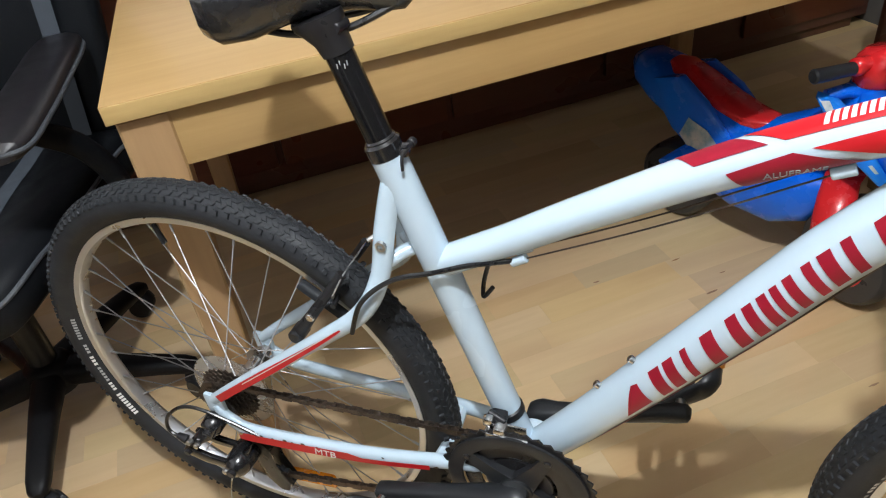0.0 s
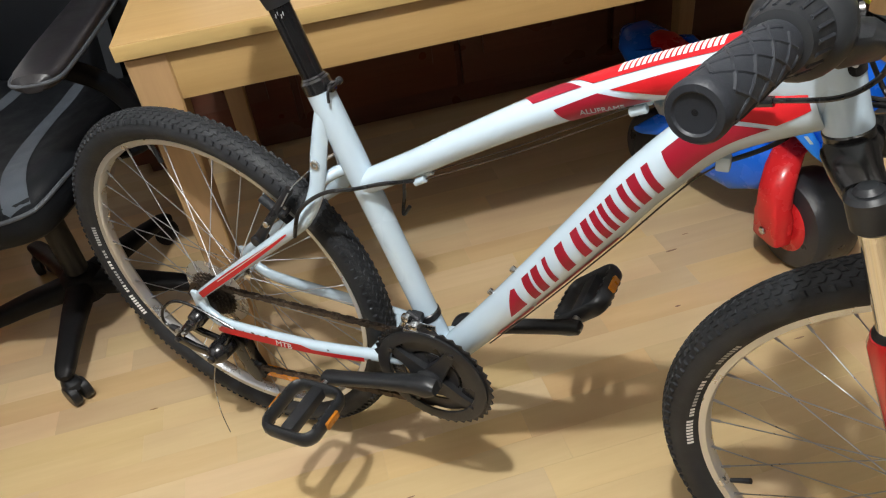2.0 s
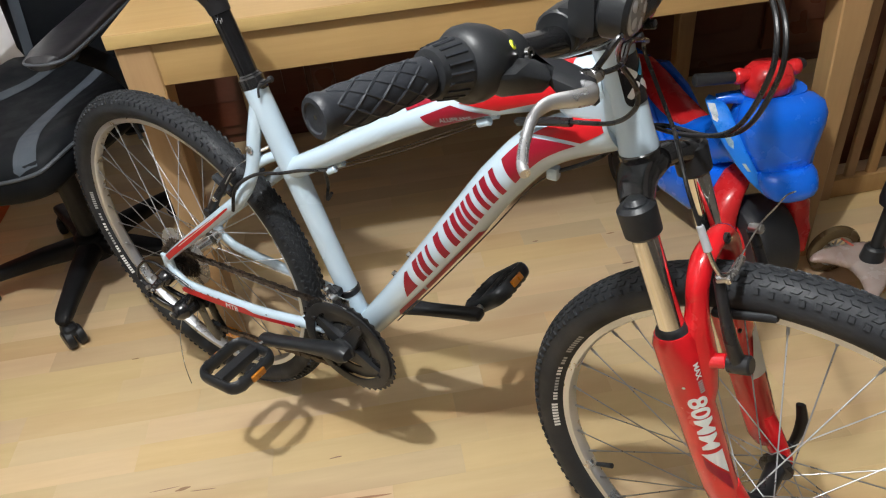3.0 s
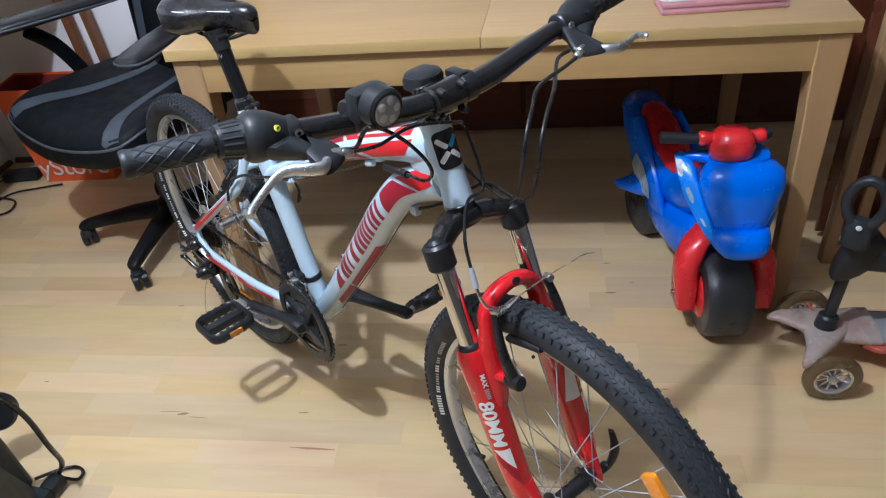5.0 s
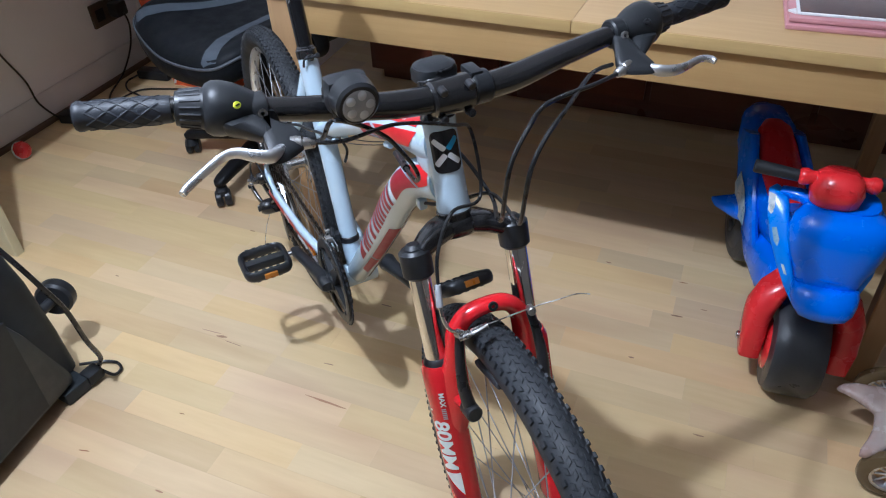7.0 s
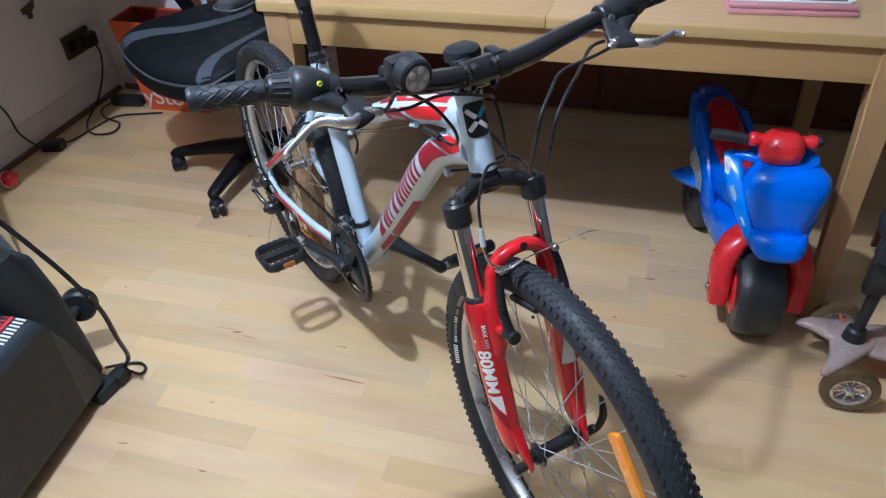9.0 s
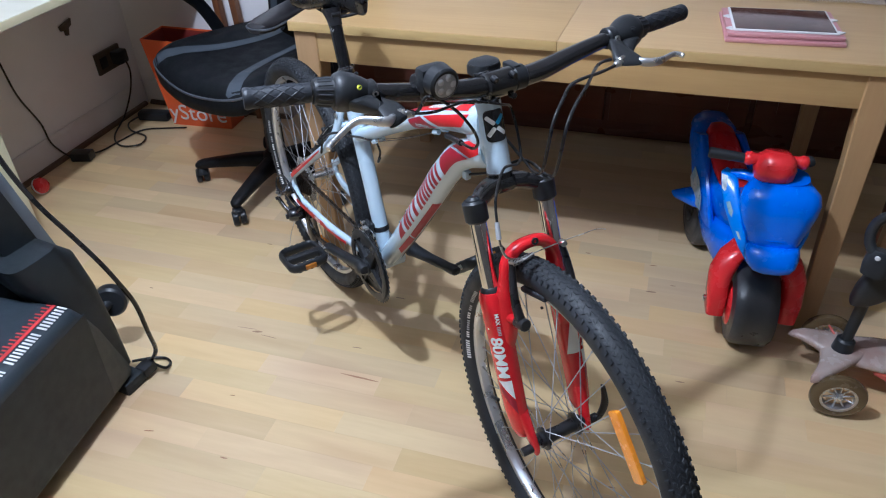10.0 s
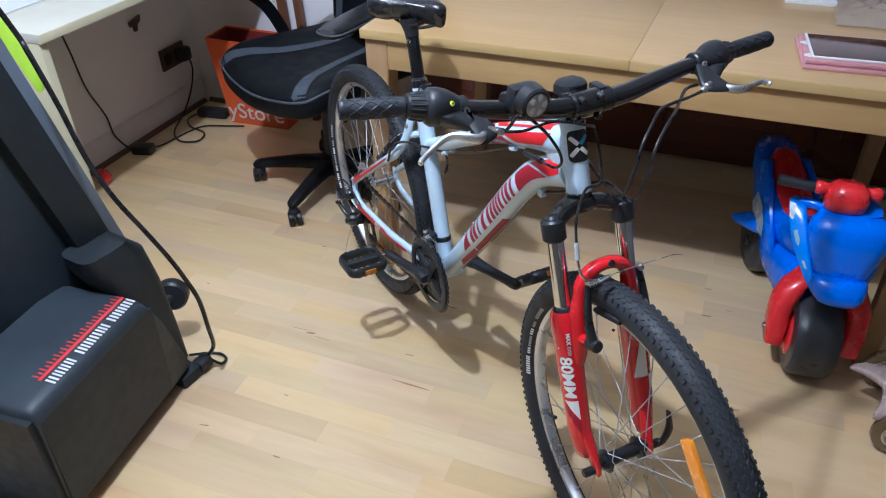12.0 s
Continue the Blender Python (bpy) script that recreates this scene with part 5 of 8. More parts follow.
        for x, y in zip(rows, rows[1:]):
            for k in range(4):
                b.faces.new((x[k], x[k + 1], y[k + 1], y[k]))
        part("decal", b, tone, leg)
# the far leg's print wraps round to its front
b = bmesh.new()
rows = []
for i in range(8):
    u = 0.238 + 0.100 * i / 7
    rows.append([b.verts.new(FK(u, 0.0318 + 0.0241 * math.sin(radians(a)), 0.064 + 0.0235 * math.cos(radians(a)))) for a in [80 + (8 + 52 * i / 7) * k / 4 for k in range(5)]])
for x, y in zip(rows, rows[1:]):
    for k in range(4):
        b.faces.new((x[k], x[k + 1], y[k + 1], y[k]))
part("decal", b, WHITE_DECAL, leg)
b = tube([FK(0.160, 0.056, -0.0465), FK(0.136, 0.060, -0.043), FK(0.116, 0.063, -0.026), FK(0.110, 0.065, 0), FK(0.116, 0.063, 0.026), FK(0.136, 0.060, 0.043), FK(0.160, 0.056, 0.0465)],
         [(0.012, 0.011), (0.012, 0.012), (0.013, 0.011), (0.013, 0.010), (0.013, 0.011), (0.012, 0.012), (0.012, 0.011)], 16, 6, up=FWD)
brace = part("fork_brace", b, RED, fork, "glossy red arched fork brace")
b = bmesh.new()
lathe(b, [(0.0028, 0), (0.0060, 0), (0.0060, 0.003), (0.0028, 0.003)], 14, Matrix.Translation(FK(0.108, 0.0770, 0.004)) @ FWD.to_track_quat("Z", "Y").to_matrix().to_4x4(), True)
part("brace_eyelet", b, BLACKMETAL, brace)
for s in (-1, 1):
    b = bmesh.new()
    cyl(b, FK(0.225, 0.046, s * 0.056), FK(0.225, 0.076, s * 0.051), 0.0085, None, 14, 0.002)
    part("brake_boss", b, RED, fork)
fb = part("brake_pivot_plate", box(bmesh.new(), FK(0.225, 0.070, 0.0), (0.004, 0.004, 0.004), 0.001), BLACKMETAL, fork)
for s in (-1, 1):
    p, q = FK(0.228, 0.086, s * 0.050), FK(0.124, 0.086, s * 0.046)
    b = tube([p, p.lerp(q, 0.35) + Vector((0, s * 0.005, 0)), p.lerp(q, 0.7) + Vector((0, s * 0.004, 0)), q], [(0.009, 0.009), (0.0075, 0.007), (0.006, 0.006), (0.005, 0.006)], 10)
    cyl(b, p - FWD * 0.012, p + FWD * 0.014, 0.0105, None, 14, 0.002)
    arm = part("brake_arm", b, BLACKMETAL, fork, "black front brake arm")
    c = p.lerp(q, 0.40)
    b = bmesh.new()
    side = FWD
    loft(b, [oval(Vector((c.x, s * 0.0185, c.z)) + side * k, hh, 0.006, UPAX, (0, 1, 0), 12, 3) for k, hh in ((-0.030, 0.004), (-0.027, 0.006), (0.034, 0.006), (0.037, 0.004))])
    part("brake_pad", b, RUBBER, arm, "black rubber brake block")
    b = bmesh.new()
    cyl(b, FK(0.122, 0.084, s * 0.048), FK(0.122, 0.098, s * 0.044), 0.0055, None, 10, 0.001)
    part("cable_bolt", b, STEEL, arm)
part("cable_noodle", tube([FK(0.118, 0.096, -0.018), FK(0.119, 0.096, -0.040), FK(0.112, 0.095, -0.056), FK(0.098, 0.094, -0.063), FK(0.078, 0.092, -0.064)], 0.0022, 8), STEEL, fork, "steel cable noodle")
b = bmesh.new()
cyl(b, FK(0.080, 0.092, -0.064), FK(0.054, 0.088, -0.060), 0.0042, 0.0036, 12, 0.0008)
part("ferrule", b, GREY_DECAL, fork, "pale grey cable ferrule")
part("noodle_holder", tube([FK(0.124, 0.096, -0.050), FK(0.122, 0.098, -0.034), FK(0.119, 0.098, -0.014)], [(0.0040, 0.0034), (0.0026, 0.0036), (0.0040, 0.0040)], 10), STEEL, fork)
part("brake_cable", tube([FK(0.118, 0.097, -0.014), FK(0.117, 0.096, 0.046), FK(0.115, 0.102, 0.075), FK(0.114, 0.106, 0.100), FK(0.118, 0.110, 0.116)], 0.0009, 6), STEEL, fork, "loose steel cable end")
# quick release on the left end
part("quick_release", tube([FK(0.475, 0.056, 0.072), FK(0.470, 0.062, 0.082), FK(0.44, 0.075, 0.088), FK(0.405, 0.080, 0.086)], [(0.008, 0.008), (0.007, 0.006), (0.006, 0.008), (0.003, 0.006)], 10), BLACKMETAL, fork, "black quick release lever")

# ---- handlebar ----
BAR = Vector((BAR_S, 0.004, BAR_Z))
bar_line = [(0.863, -0.369, 0.948), (0.884, -0.280, 0.943), (0.899, -0.215, 0.931), (0.905, -0.140, 0.914), (0.909, -0.050, 0.897), (0.909, 0.030, 0.893),
            (0.909, 0.085, 0.894), (0.910, 0.150, 0.906), (0.906, 0.225, 0.914), (0.890, 0.320, 0.912), (0.870, 0.436, 0.908)]
b = tube(bar_line, [(0.0112, 0.0112), (0.0112, 0.0112), (0.0120, 0.0120), (0.0138, 0.0138), (0.0159, 0.0159), (0.0159, 0.0159), (0.0159, 0.0159), (0.0138, 0.0138), (0.0120, 0.0120), (0.0112, 0.0112), (0.0112, 0.0112)], 16, up=(0, 0, 1))
bar = part("handlebar", b, BLACKPAINT, bike, "black riser handlebar")
BAR_SHIFT = Vector((0.013, 0.008, 0.001))
bar.matrix_basis = Matrix.Translation(BAR_SHIFT)
STEM0 = HT0 + HTAX * 0.114 - BAR_SHIFT
b = bmesh.new()
cyl(b, STEM0 - HTAX * 0.002, STEM0 + HTAX * 0.008, 0.0212, 0.0190, 22, 0.002)
cyl(b, STEM0 + HTAX * 0.008, STEM0 + HTAX * 0.046, 0.0165, None, 20, 0.003)
st_top = STEM0 + HTAX * 0.032
loft(b, [oval(st_top, 0.016, 0.017, (0, 1, 0), UPAX, 16, 3), oval(st_top.lerp(BAR, 0.5), 0.0175, 0.0165, (0, 1, 0), UPAX, 16, 3), oval(BAR - FWD * 0.004, 0.024, 0.018, (0, 1, 0), UPAX, 16, 3)])
cyl(b, BAR + Vector((0, -0.026, 0)), BAR + Vector((0, 0.026, 0)), 0.0215, None, 24, 0.003)
stem = part("stem", b, BLACKPAINT, bar, "black stem and bar clamp")
for y in (-0.017, 0.017):
    for z in (-0.018, 0.018):
        b = bmesh.new()
        cyl(b, BAR + Vector((0.012, y, z)), BAR + Vector((0.024, y, z * 0.9)), 0.0048, None, 10, 0.001)
        part("clamp_bolt", b, BLACKMETAL, stem)
# bell beside the stem: squat dome on a clamp
b = bmesh.new()
cyl(b, BAR + Vector((-0.002, 0.028, 0.0)), BAR + Vector((-0.002, 0.050, 0.0)), 0.0195, None, 20, 0.002)
loft(b, [oval(BAR + Vector((-0.030, -0.004, z + 0.012)), a * 0.8, c * 0.78, (1, 0.15, 0), (-0.15, 1, 0), 22, 3.4) for z, a, c in ((-0.006, 0.018, 0.024), (-0.002, 0.024, 0.031), (0.009, 0.025, 0.032), (0.015, 0.022, 0.029), (0.018, 0.015, 0.021))])
bell = part("bell", b, BLACKPLASTIC, bar, "black plastic bell")
b = bmesh.new()
sweep(b, [BAR + Vector((-0.030 + 0.0192 * math.cos(a), -0.004 + 0.0242 * math.sin(a), 0.0255)) for a in [2 * math.pi * k / 30 for k in range(30)]], 0.0014, 6, True)
part("bell_rim", b, BLACKMETAL, bell)
b = bmesh.new()
box(b, BAR + Vector((-0.010, 0.034, 0.017)), (0.028, 0.016, 0.010), 0.003)
part("striker", b, BLACKPLASTIC, bell)
# front lamp on the right half of the bar
LP = Vector((0.9455, -0.122, 0.946))
b = bmesh.new()
box(b, LP + Vector((-0.016, 0, -0.006)), (0.026, 0.046, 0.038), 0.010)
cyl(b, LP + Vector((-0.004, 0, -0.003)), LP + Vector((0.020, 0, -0.005)), 0.0238, 0.0228, 28, 0.003)
cyl(b, LP + Vector((-0.040, -0.014, -0.026)), LP + Vector((-0.040, 0.014, -0.026)), 0.0195, None, 20, 0.002)
box(b, LP + Vector((-0.028, 0, -0.016)), (0.026, 0.026, 0.024), 0.004)
lamp_ob = part("front_lamp", b, BLACKPLASTIC, bar, "black clip-on front lamp, unlit")
b = bmesh.new()
lathe(b, [(0.0001, 0.0025), (0.009, 0.0022), (0.016, 0.001), (0.0186, -0.002)], 24, Matrix.Translation(LP + Vector((0.0205, 0, -0.005))) @ Matrix.Rotation(radians(90), 4, "Y"))
lens = part("lens", b, LENSGLASS, lamp_ob, "frosted round lamp lens")
for k in range(5):
    a = 2 * math.pi * k / 5
    b = bmesh.new()
    lathe(b, [(0.0001, 0.0010), (0.004, 0.0006), (0.0058, -0.0006)], 14, Matrix.Translation(LP + Vector((0.0222, 0.0098 * math.cos(a), -0.005 + 0.0098 * math.sin(a)))) @ Matrix.Rotation(radians(90), 4, "Y"))
    part("led_cell", b, LEDCELL, lens)


def bar_point(y, dz=0.0, dx=0.0):
    """A place on the bar's line at that y."""
    pts = spline(bar_line, 8)
    p = min(pts, key=lambda q: abs(q.y - y))
    return Vector((p.x + dx, y, p.z + dz))


def by(s, y):
    """The y of a place y out from the bar's middle, on side s."""
    return 0.0335 + s * y


ADJ = {}
for s in (-1, 1):
    shift = 0.0 if s < 0 else -0.030
    a, c = bar_point(by(s, 0.404)), bar_point(by(s, 0.318 + shift))
    ax = (c - a).normalized()
    m = Matrix.Translation(a) @ Vector((0, 0, 1)).rotation_difference(ax).to_matrix().to_4x4()
    L = (c - a).length
    b = bmesh.new()
    prof = [(0.0008, 0.0015), (0.0090, 0.0010), (0.0100, 0.0), (0.0130, 0.0004), (0.0146, 0.003), (0.0146, 0.007), (0.0136, 0.010)]
    prof += [(0.0135 + 0.0008 * math.sin(k / 10 * math.pi), 0.010 + (L - 0.014) * k / 10) for k in range(1, 11)] + [(0.013, L)]
    lathe(b, prof, 28, m)
    grip = part("grip", b, GRIPRUBBER, bar, "dark grey rubber grip with a diamond pattern")
    b = bmesh.new()
    for turn in (1, -1):
        for k in range(7):
            pts = []
            for i in range(17):
                z = 0.012 + (L - 0.022) * i / 16
                ang = 2 * math.pi * k / 7 + turn * 3.0 * i / 16
                r = 0.0131 + 0.0008 * math.sin((z - 0.010) / (L - 0.014) * math.pi)
                pts.append(m @ Vector((r * math.cos(ang), r * math.sin(ang), z)))
            sweep(b, pts, 0.0012, 6)
    part("grip_pattern", b, GRIPRUBBER, grip)
    # twist shifter: ribbed sleeve, then a swollen hood
    a2, c2 = bar_point(by(s, 0.316 + shift)), bar_point(by(s, 0.228 + shift))
    ax = (c2 - a2).normalized()
    m2 = Matrix.Translation(a2) @ Vector((0, 0, 1)).rotation_difference(ax).to_matrix().to_4x4()
    b = bmesh.new()
    lathe(b, [(0.012, 0), (0.0165, 0.001), (0.0178, 0.005), (0.0190, 0.014), (0.0202, 0.025), (0.0207, 0.027), (0.0240, 0.029), (0.0272, 0.035), (0.0276, 0.044), (0.0252, 0.056), (0.0205, 0.068), (0.0150, 0.080)], 28, m2)
    shifter = part("twist_shifter", b, BLACKPLASTIC, bar, "black ribbed twist shifter")
    b = bmesh.new()
    for k in range(18):
        ang = 2 * math.pi * k / 18
        sweep(b, [m2 @ Vector(((0.0177 + 0.0023 * i / 4) * math.cos(ang), (0.0177 + 0.0023 * i / 4) * math.sin(ang), 0.005 + 0.019 * i / 4)) for i in range(5)], 0.0013, 5)
    part("sleeve_ribs", b, GRIPRUBBER, shifter)
    b = bmesh.new()
    hood = bar_point(by(s, 0.262 + shift))
    loft(b, [oval(hood + Vector((-0.002, s * 0.006, -0.004)), 0.022, 0.020, (0, 1, 0), (1, 0, 0.2), 14, 3), oval(hood + Vector((0.024, s * -0.004, -0.012)), 0.019, 0.014, (0, 1, 0), (0.5, 0, 0.8), 14, 3), oval(hood + Vector((0.040, s * -0.022, -0.020)), 0.010, 0.008, (0, 1, 0), (0.5, 0, 0.8), 14, 3)])
    part("indicator_housing", b, BLACKPLASTIC, shifter)
    b = bmesh.new()
    mk = bar_point(by(s, 0.262 + shift), 0.0135, 0.0224)
    face = Matrix.Rotation(radians(-30 * s), 4, "Z") @ Matrix.Rotation(radians(58), 4, "Y")
    lathe(b, [(0.0001, 0.0014), (0.0040, 0.0012), (0.0046, 0)], 16, Matrix.Translation(mk) @ face @ Matrix.Diagonal((0.8, 1, 1, 1)))
    mark = part("gear_mark", b, YELLOW if s < 0 else BLACKMETAL, shifter, "small round gear indicator")
    b = bmesh.new()
    box(b, (0, 0, 0.0014), (0.0016, 0.0050, 0.0006), 0, Matrix.Translation(mk) @ face)
    part("gear_digit", b, BLACKPLASTIC, mark)
    # brake lever: clamp, wedge body with the adjuster at its inner end, hooked blade
    k0 = bar_point(by(s, 0.240 if s < 0 else 0.198))
    b = bmesh.new()
    cyl(b, k0 + Vector((0, -0.009, 0)), k0 + Vector((0, 0.009, 0)), 0.0175, None, 20, 0.002)
    loft(b, [oval(k0 + Vector((x, s * y, z)), w, t, d, (-0.3, 0, 0.95), 14, 3) for x, y, z, w, t, d in ((0.004, 0.0, -0.003, 0.011, 0.012, (0, 1, 0)), (0.020, -0.003, -0.007, 0.012, 0.012, (0, 1, 0)), (0.040, -0.008, -0.013, 0.017, 0.010, (0.2, s, 0)), (0.056, -0.010, -0.017, 0.023, 0.008, (0.45, s * 0.88, 0)), (0.064, -0.010, -0.019, 0.022, 0.006, (0.45, s * 0.88, 0)), (0.068, -0.011, -0.020, 0.016, 0.003, (0.45, s * 0.88, 0)))])
    lever = part("brake_lever", b, BLACKPLASTIC, bar, "black brake lever body with a satin alloy blade")
    b = tube([k0 + Vector((x, s * y, z)) for x, y, z in (((0.058, 0.000, -0.018), (0.075, 0.010, -0.020), (0.082, 0.028, -0.021), (0.077, 0.052, -0.023), (0.069, 0.072, -0.025), (0.067, 0.085, -0.026), (0.072, 0.093, -0.027), (0.078, 0.095, -0.028)) if s > 0 else ((0.058, -0.004, -0.015), (0.072, 0.008, -0.013), (0.069, 0.022, -0.011), (0.055, 0.038, -0.010), (0.050, 0.052, -0.014), (0.054, 0.072, -0.022), (0.061, 0.089, -0.028), (0.067, 0.096, -0.030)))],
             [(0.0045, 0.006), (0.0075, 0.0048), (0.0072, 0.0040), (0.0056, 0.0036), (0.0048, 0.0036), (0.0046, 0.0038), (0.0046, 0.0040), (0.0038, 0.0036)], 12, up=(0, 0, 1))
    part("blade", b, LEVERALU, lever, "satin alloy brake blade")
    ADJ[s] = k0 + Vector((0.058, -s * 0.038, -0.020))
    b = bmesh.new()
    cyl(b, k0 + Vector((0.050, -s * 0.014, -0.018)), k0 + Vector((0.054, -s * 0.026, -0.019)), 0.0085, 0.0075, 14, 0.001)
    cyl(b, k0 + Vector((0.054, -s * 0.026, -0.019)), ADJ[s], 0.0066, 0.0050, 14, 0.001)
    part("barrel_adjuster", b, STEEL, lever)
    for dx, dz in ((0.018, 0.004), (0.015, -0.010)):
        b = bmesh.new()
        lathe(b, [(0.0022, 0.0), (0.0050, 0.0), (0.0050, 0.003), (0.0022, 0.003)], 14, Matrix.Translation(k0 + Vector((dx, 0, dz))) @ Matrix.Rotation(radians(75), 4, "Y"), True)
        part("clamp_screw", b, STEEL, lever)


def cord(name, pts, r=0.0024, parent=None, material=None, label="", per=10):
    return part(name, tube(pts, r, 8, per), material or CABLE, parent, label)


R0, L0 = bar_point(by(-1, 0.225)), bar_point(by(1, 0.19))
HT = HEAD + UPAX * 0.06
STOP = line_at(TOP_LINE, TOP_R, 0.66)
STOP = STOP[0] - Vector((-STOP[1].z, 0, STOP[1].x)) * (STOP[3] + 0.004) + STOP[1] * 0.012
cord("brake_hose", [ADJ[-1], ADJ[-1] + Vector((0.004, 0.030, -0.004)), BAR + Vector((0.036, -0.080, 0.004)), BAR + Vector((0.026, -0.010, -0.022)), BAR + Vector((0.014, 0.020, -0.046)), HT + Vector((0.040, 0.016, -0.030)), STEER @ FK(-0.015, 0.065, -0.020) - BAR_SHIFT, STEER @ FK(0.020, 0.080, -0.050) - BAR_SHIFT, STEER @ FK(0.056, 0.088, -0.060) - BAR_SHIFT], 0.0022, bar, None, "black cable housing")
cord("shift_cable", [R0 + Vector((0.030, -0.006, -0.016)), R0 + Vector((0.044, 0.030, -0.022)), Vector((0.964, -0.148, 0.931)), Vector((0.942, -0.093, 0.888)), Vector((0.950, -0.068, 0.853)), Vector((0.946, -0.056, 0.826)), Vector((0.922, -0.050, 0.804)), Vector((0.870, -0.040, 0.790)), Vector((0.802, -0.024, 0.769))], 0.0025, bar, None, "black cable housing")
cord("cable_sleeve", [Vector((0.876, -0.041, 0.791)), Vector((0.840, -0.033, 0.781)), Vector((0.806, -0.025, 0.770))], 0.0050, bar, None, "black rubber cable sleeve")
UNDER = line_at(DOWN_LINE, DOWN_R, 0.80)
UNDER = UNDER[0] - Vector((-UNDER[1].z, 0, UNDER[1].x)) * (UNDER[3] + 0.006) - BAR_SHIFT
for k in (0, 1):
    p = ADJ[1] if k == 0 else L0 + Vector((0.040, -0.024, -0.016))
    q = Vector((0.004, 0.022, -0.010)) * k
    ends = [STOP + Vector((-0.013, 0.009, 0)), HT + Vector((-0.060, 0.030, -0.020))] if k == 0 else [UNDER, UNDER + Vector((0.045, 0.018, 0.020))]
    cord("brake_hose", [p, p + Vector((0.014, -0.040, 0.004))] + [Vector(v) + q - BAR_SHIFT for v in ((1.024, 0.074, 0.914), (1.046, 0.036, 0.904), (1.058, 0.012, 0.882), (1.058, 0.006, 0.850), (1.038, 0.014, 0.796), (1.000, 0.030, 0.770))] + [HT + Vector((0.010, 0.046, -0.055)), ends[1], ends[0]], 0.0026, bar, None, "black cable housing")
cord("inner_cable", [UNDER + BAR_SHIFT] + [q[0] - Vector((-q[1].z, 0, q[1].x)) * (q[3] + 0.004) for q in (line_at(DOWN_LINE, DOWN_R, u) for u in (0.7, 0.5, 0.3, 0.12))], 0.0010, frame_ob, OILYMETAL)
# cables under the top tube and round the seat tube
for s in (-0.009, 0.009):
    p0, p1 = (line_at(TOP_LINE, TOP_R, u) for u in (0.17, 0.66))
    a, c = (q[0] - Vector((-q[1].z, 0, q[1].x)) * (q[3] + 0.004) + Vector((0, s, 0)) for q in (p0, p1))
    cord("inner_cable", [a, a.lerp(c, 0.5) - Vector((0, 0, 0.004)), c], 0.0009, frame_ob, OILYMETAL)
q = line_at(TOP_LINE, TOP_R, 0.17)
a = q[0] - Vector((-q[1].z, 0, q[1].x)) * (q[3] + 0.004) + Vector((0, -0.009, 0))
cord("brake_hose", [a, a + Vector((-0.050, -0.010, -0.008)), Vector((0.425, -0.028, 0.610)), Vector((0.385, -0.045, 0.606)), Vector((0.354, -0.062, 0.584)), Vector((0.336, -0.066, 0.540))], 0.0028, frame_ob, None, "black cable housing")
cord("brake_hose", [a + Vector((0, 0.018, 0)), a + Vector((-0.03, 0.016, -0.010)), Vector((0.46, 0.026, 0.570)), Vector((0.458, 0.020, 0.545)), Vector((0.47, 0.020, 0.560))], 0.0026, frame_ob, None, "black cable housing")
cord("shift_cable", [Vector((0.160, -0.070, 0.300)), Vector((0.060, -0.078, 0.345)), Vector((0.010, -0.084, 0.325)), Vector((-0.002, -0.088, 0.290)), Vector((0.030, -0.088, 0.278))], 0.0026, frame_ob, None, "black cable housing")
cord("shift_cable", [Vector((0.062, -0.070, 0.230)), Vector((0.055, -0.085, 0.190)), Vector((0.060, -0.10, 0.140)), Vector((0.075, -0.11, 0.105))], 0.0008, derail, STEEL, "frayed steel cable end")


# ---- office chair ----
CF = Vector((-0.42, -0.907, 0)).normalized()
PIPING = plain("dark_grey_piping", (0.055, 0.062, 0.072), (0.045, 0.05, 0.06), 0.5, 0, 60, 0.3)
ARMPAD = plain("glossy_black_vinyl", (0.012, 0.011, 0.013), (0.010, 0.009, 0.011), 0.34, 0, 60, 0.06, 0.1, 0.05, 0.4)
CR_ = Vector((0.907, -0.42, 0)).normalized()
chair = empty("office_chair", pose(-0.352, 0.392, 0), "black and grey faux leather swivel chair on castors", "office chair")


def ch(f, r, z):
    """A place in the chair: f ahead of its column, r to the table's side, z up."""
    return CF * f + CR_ * r + Vector((0, 0, z))


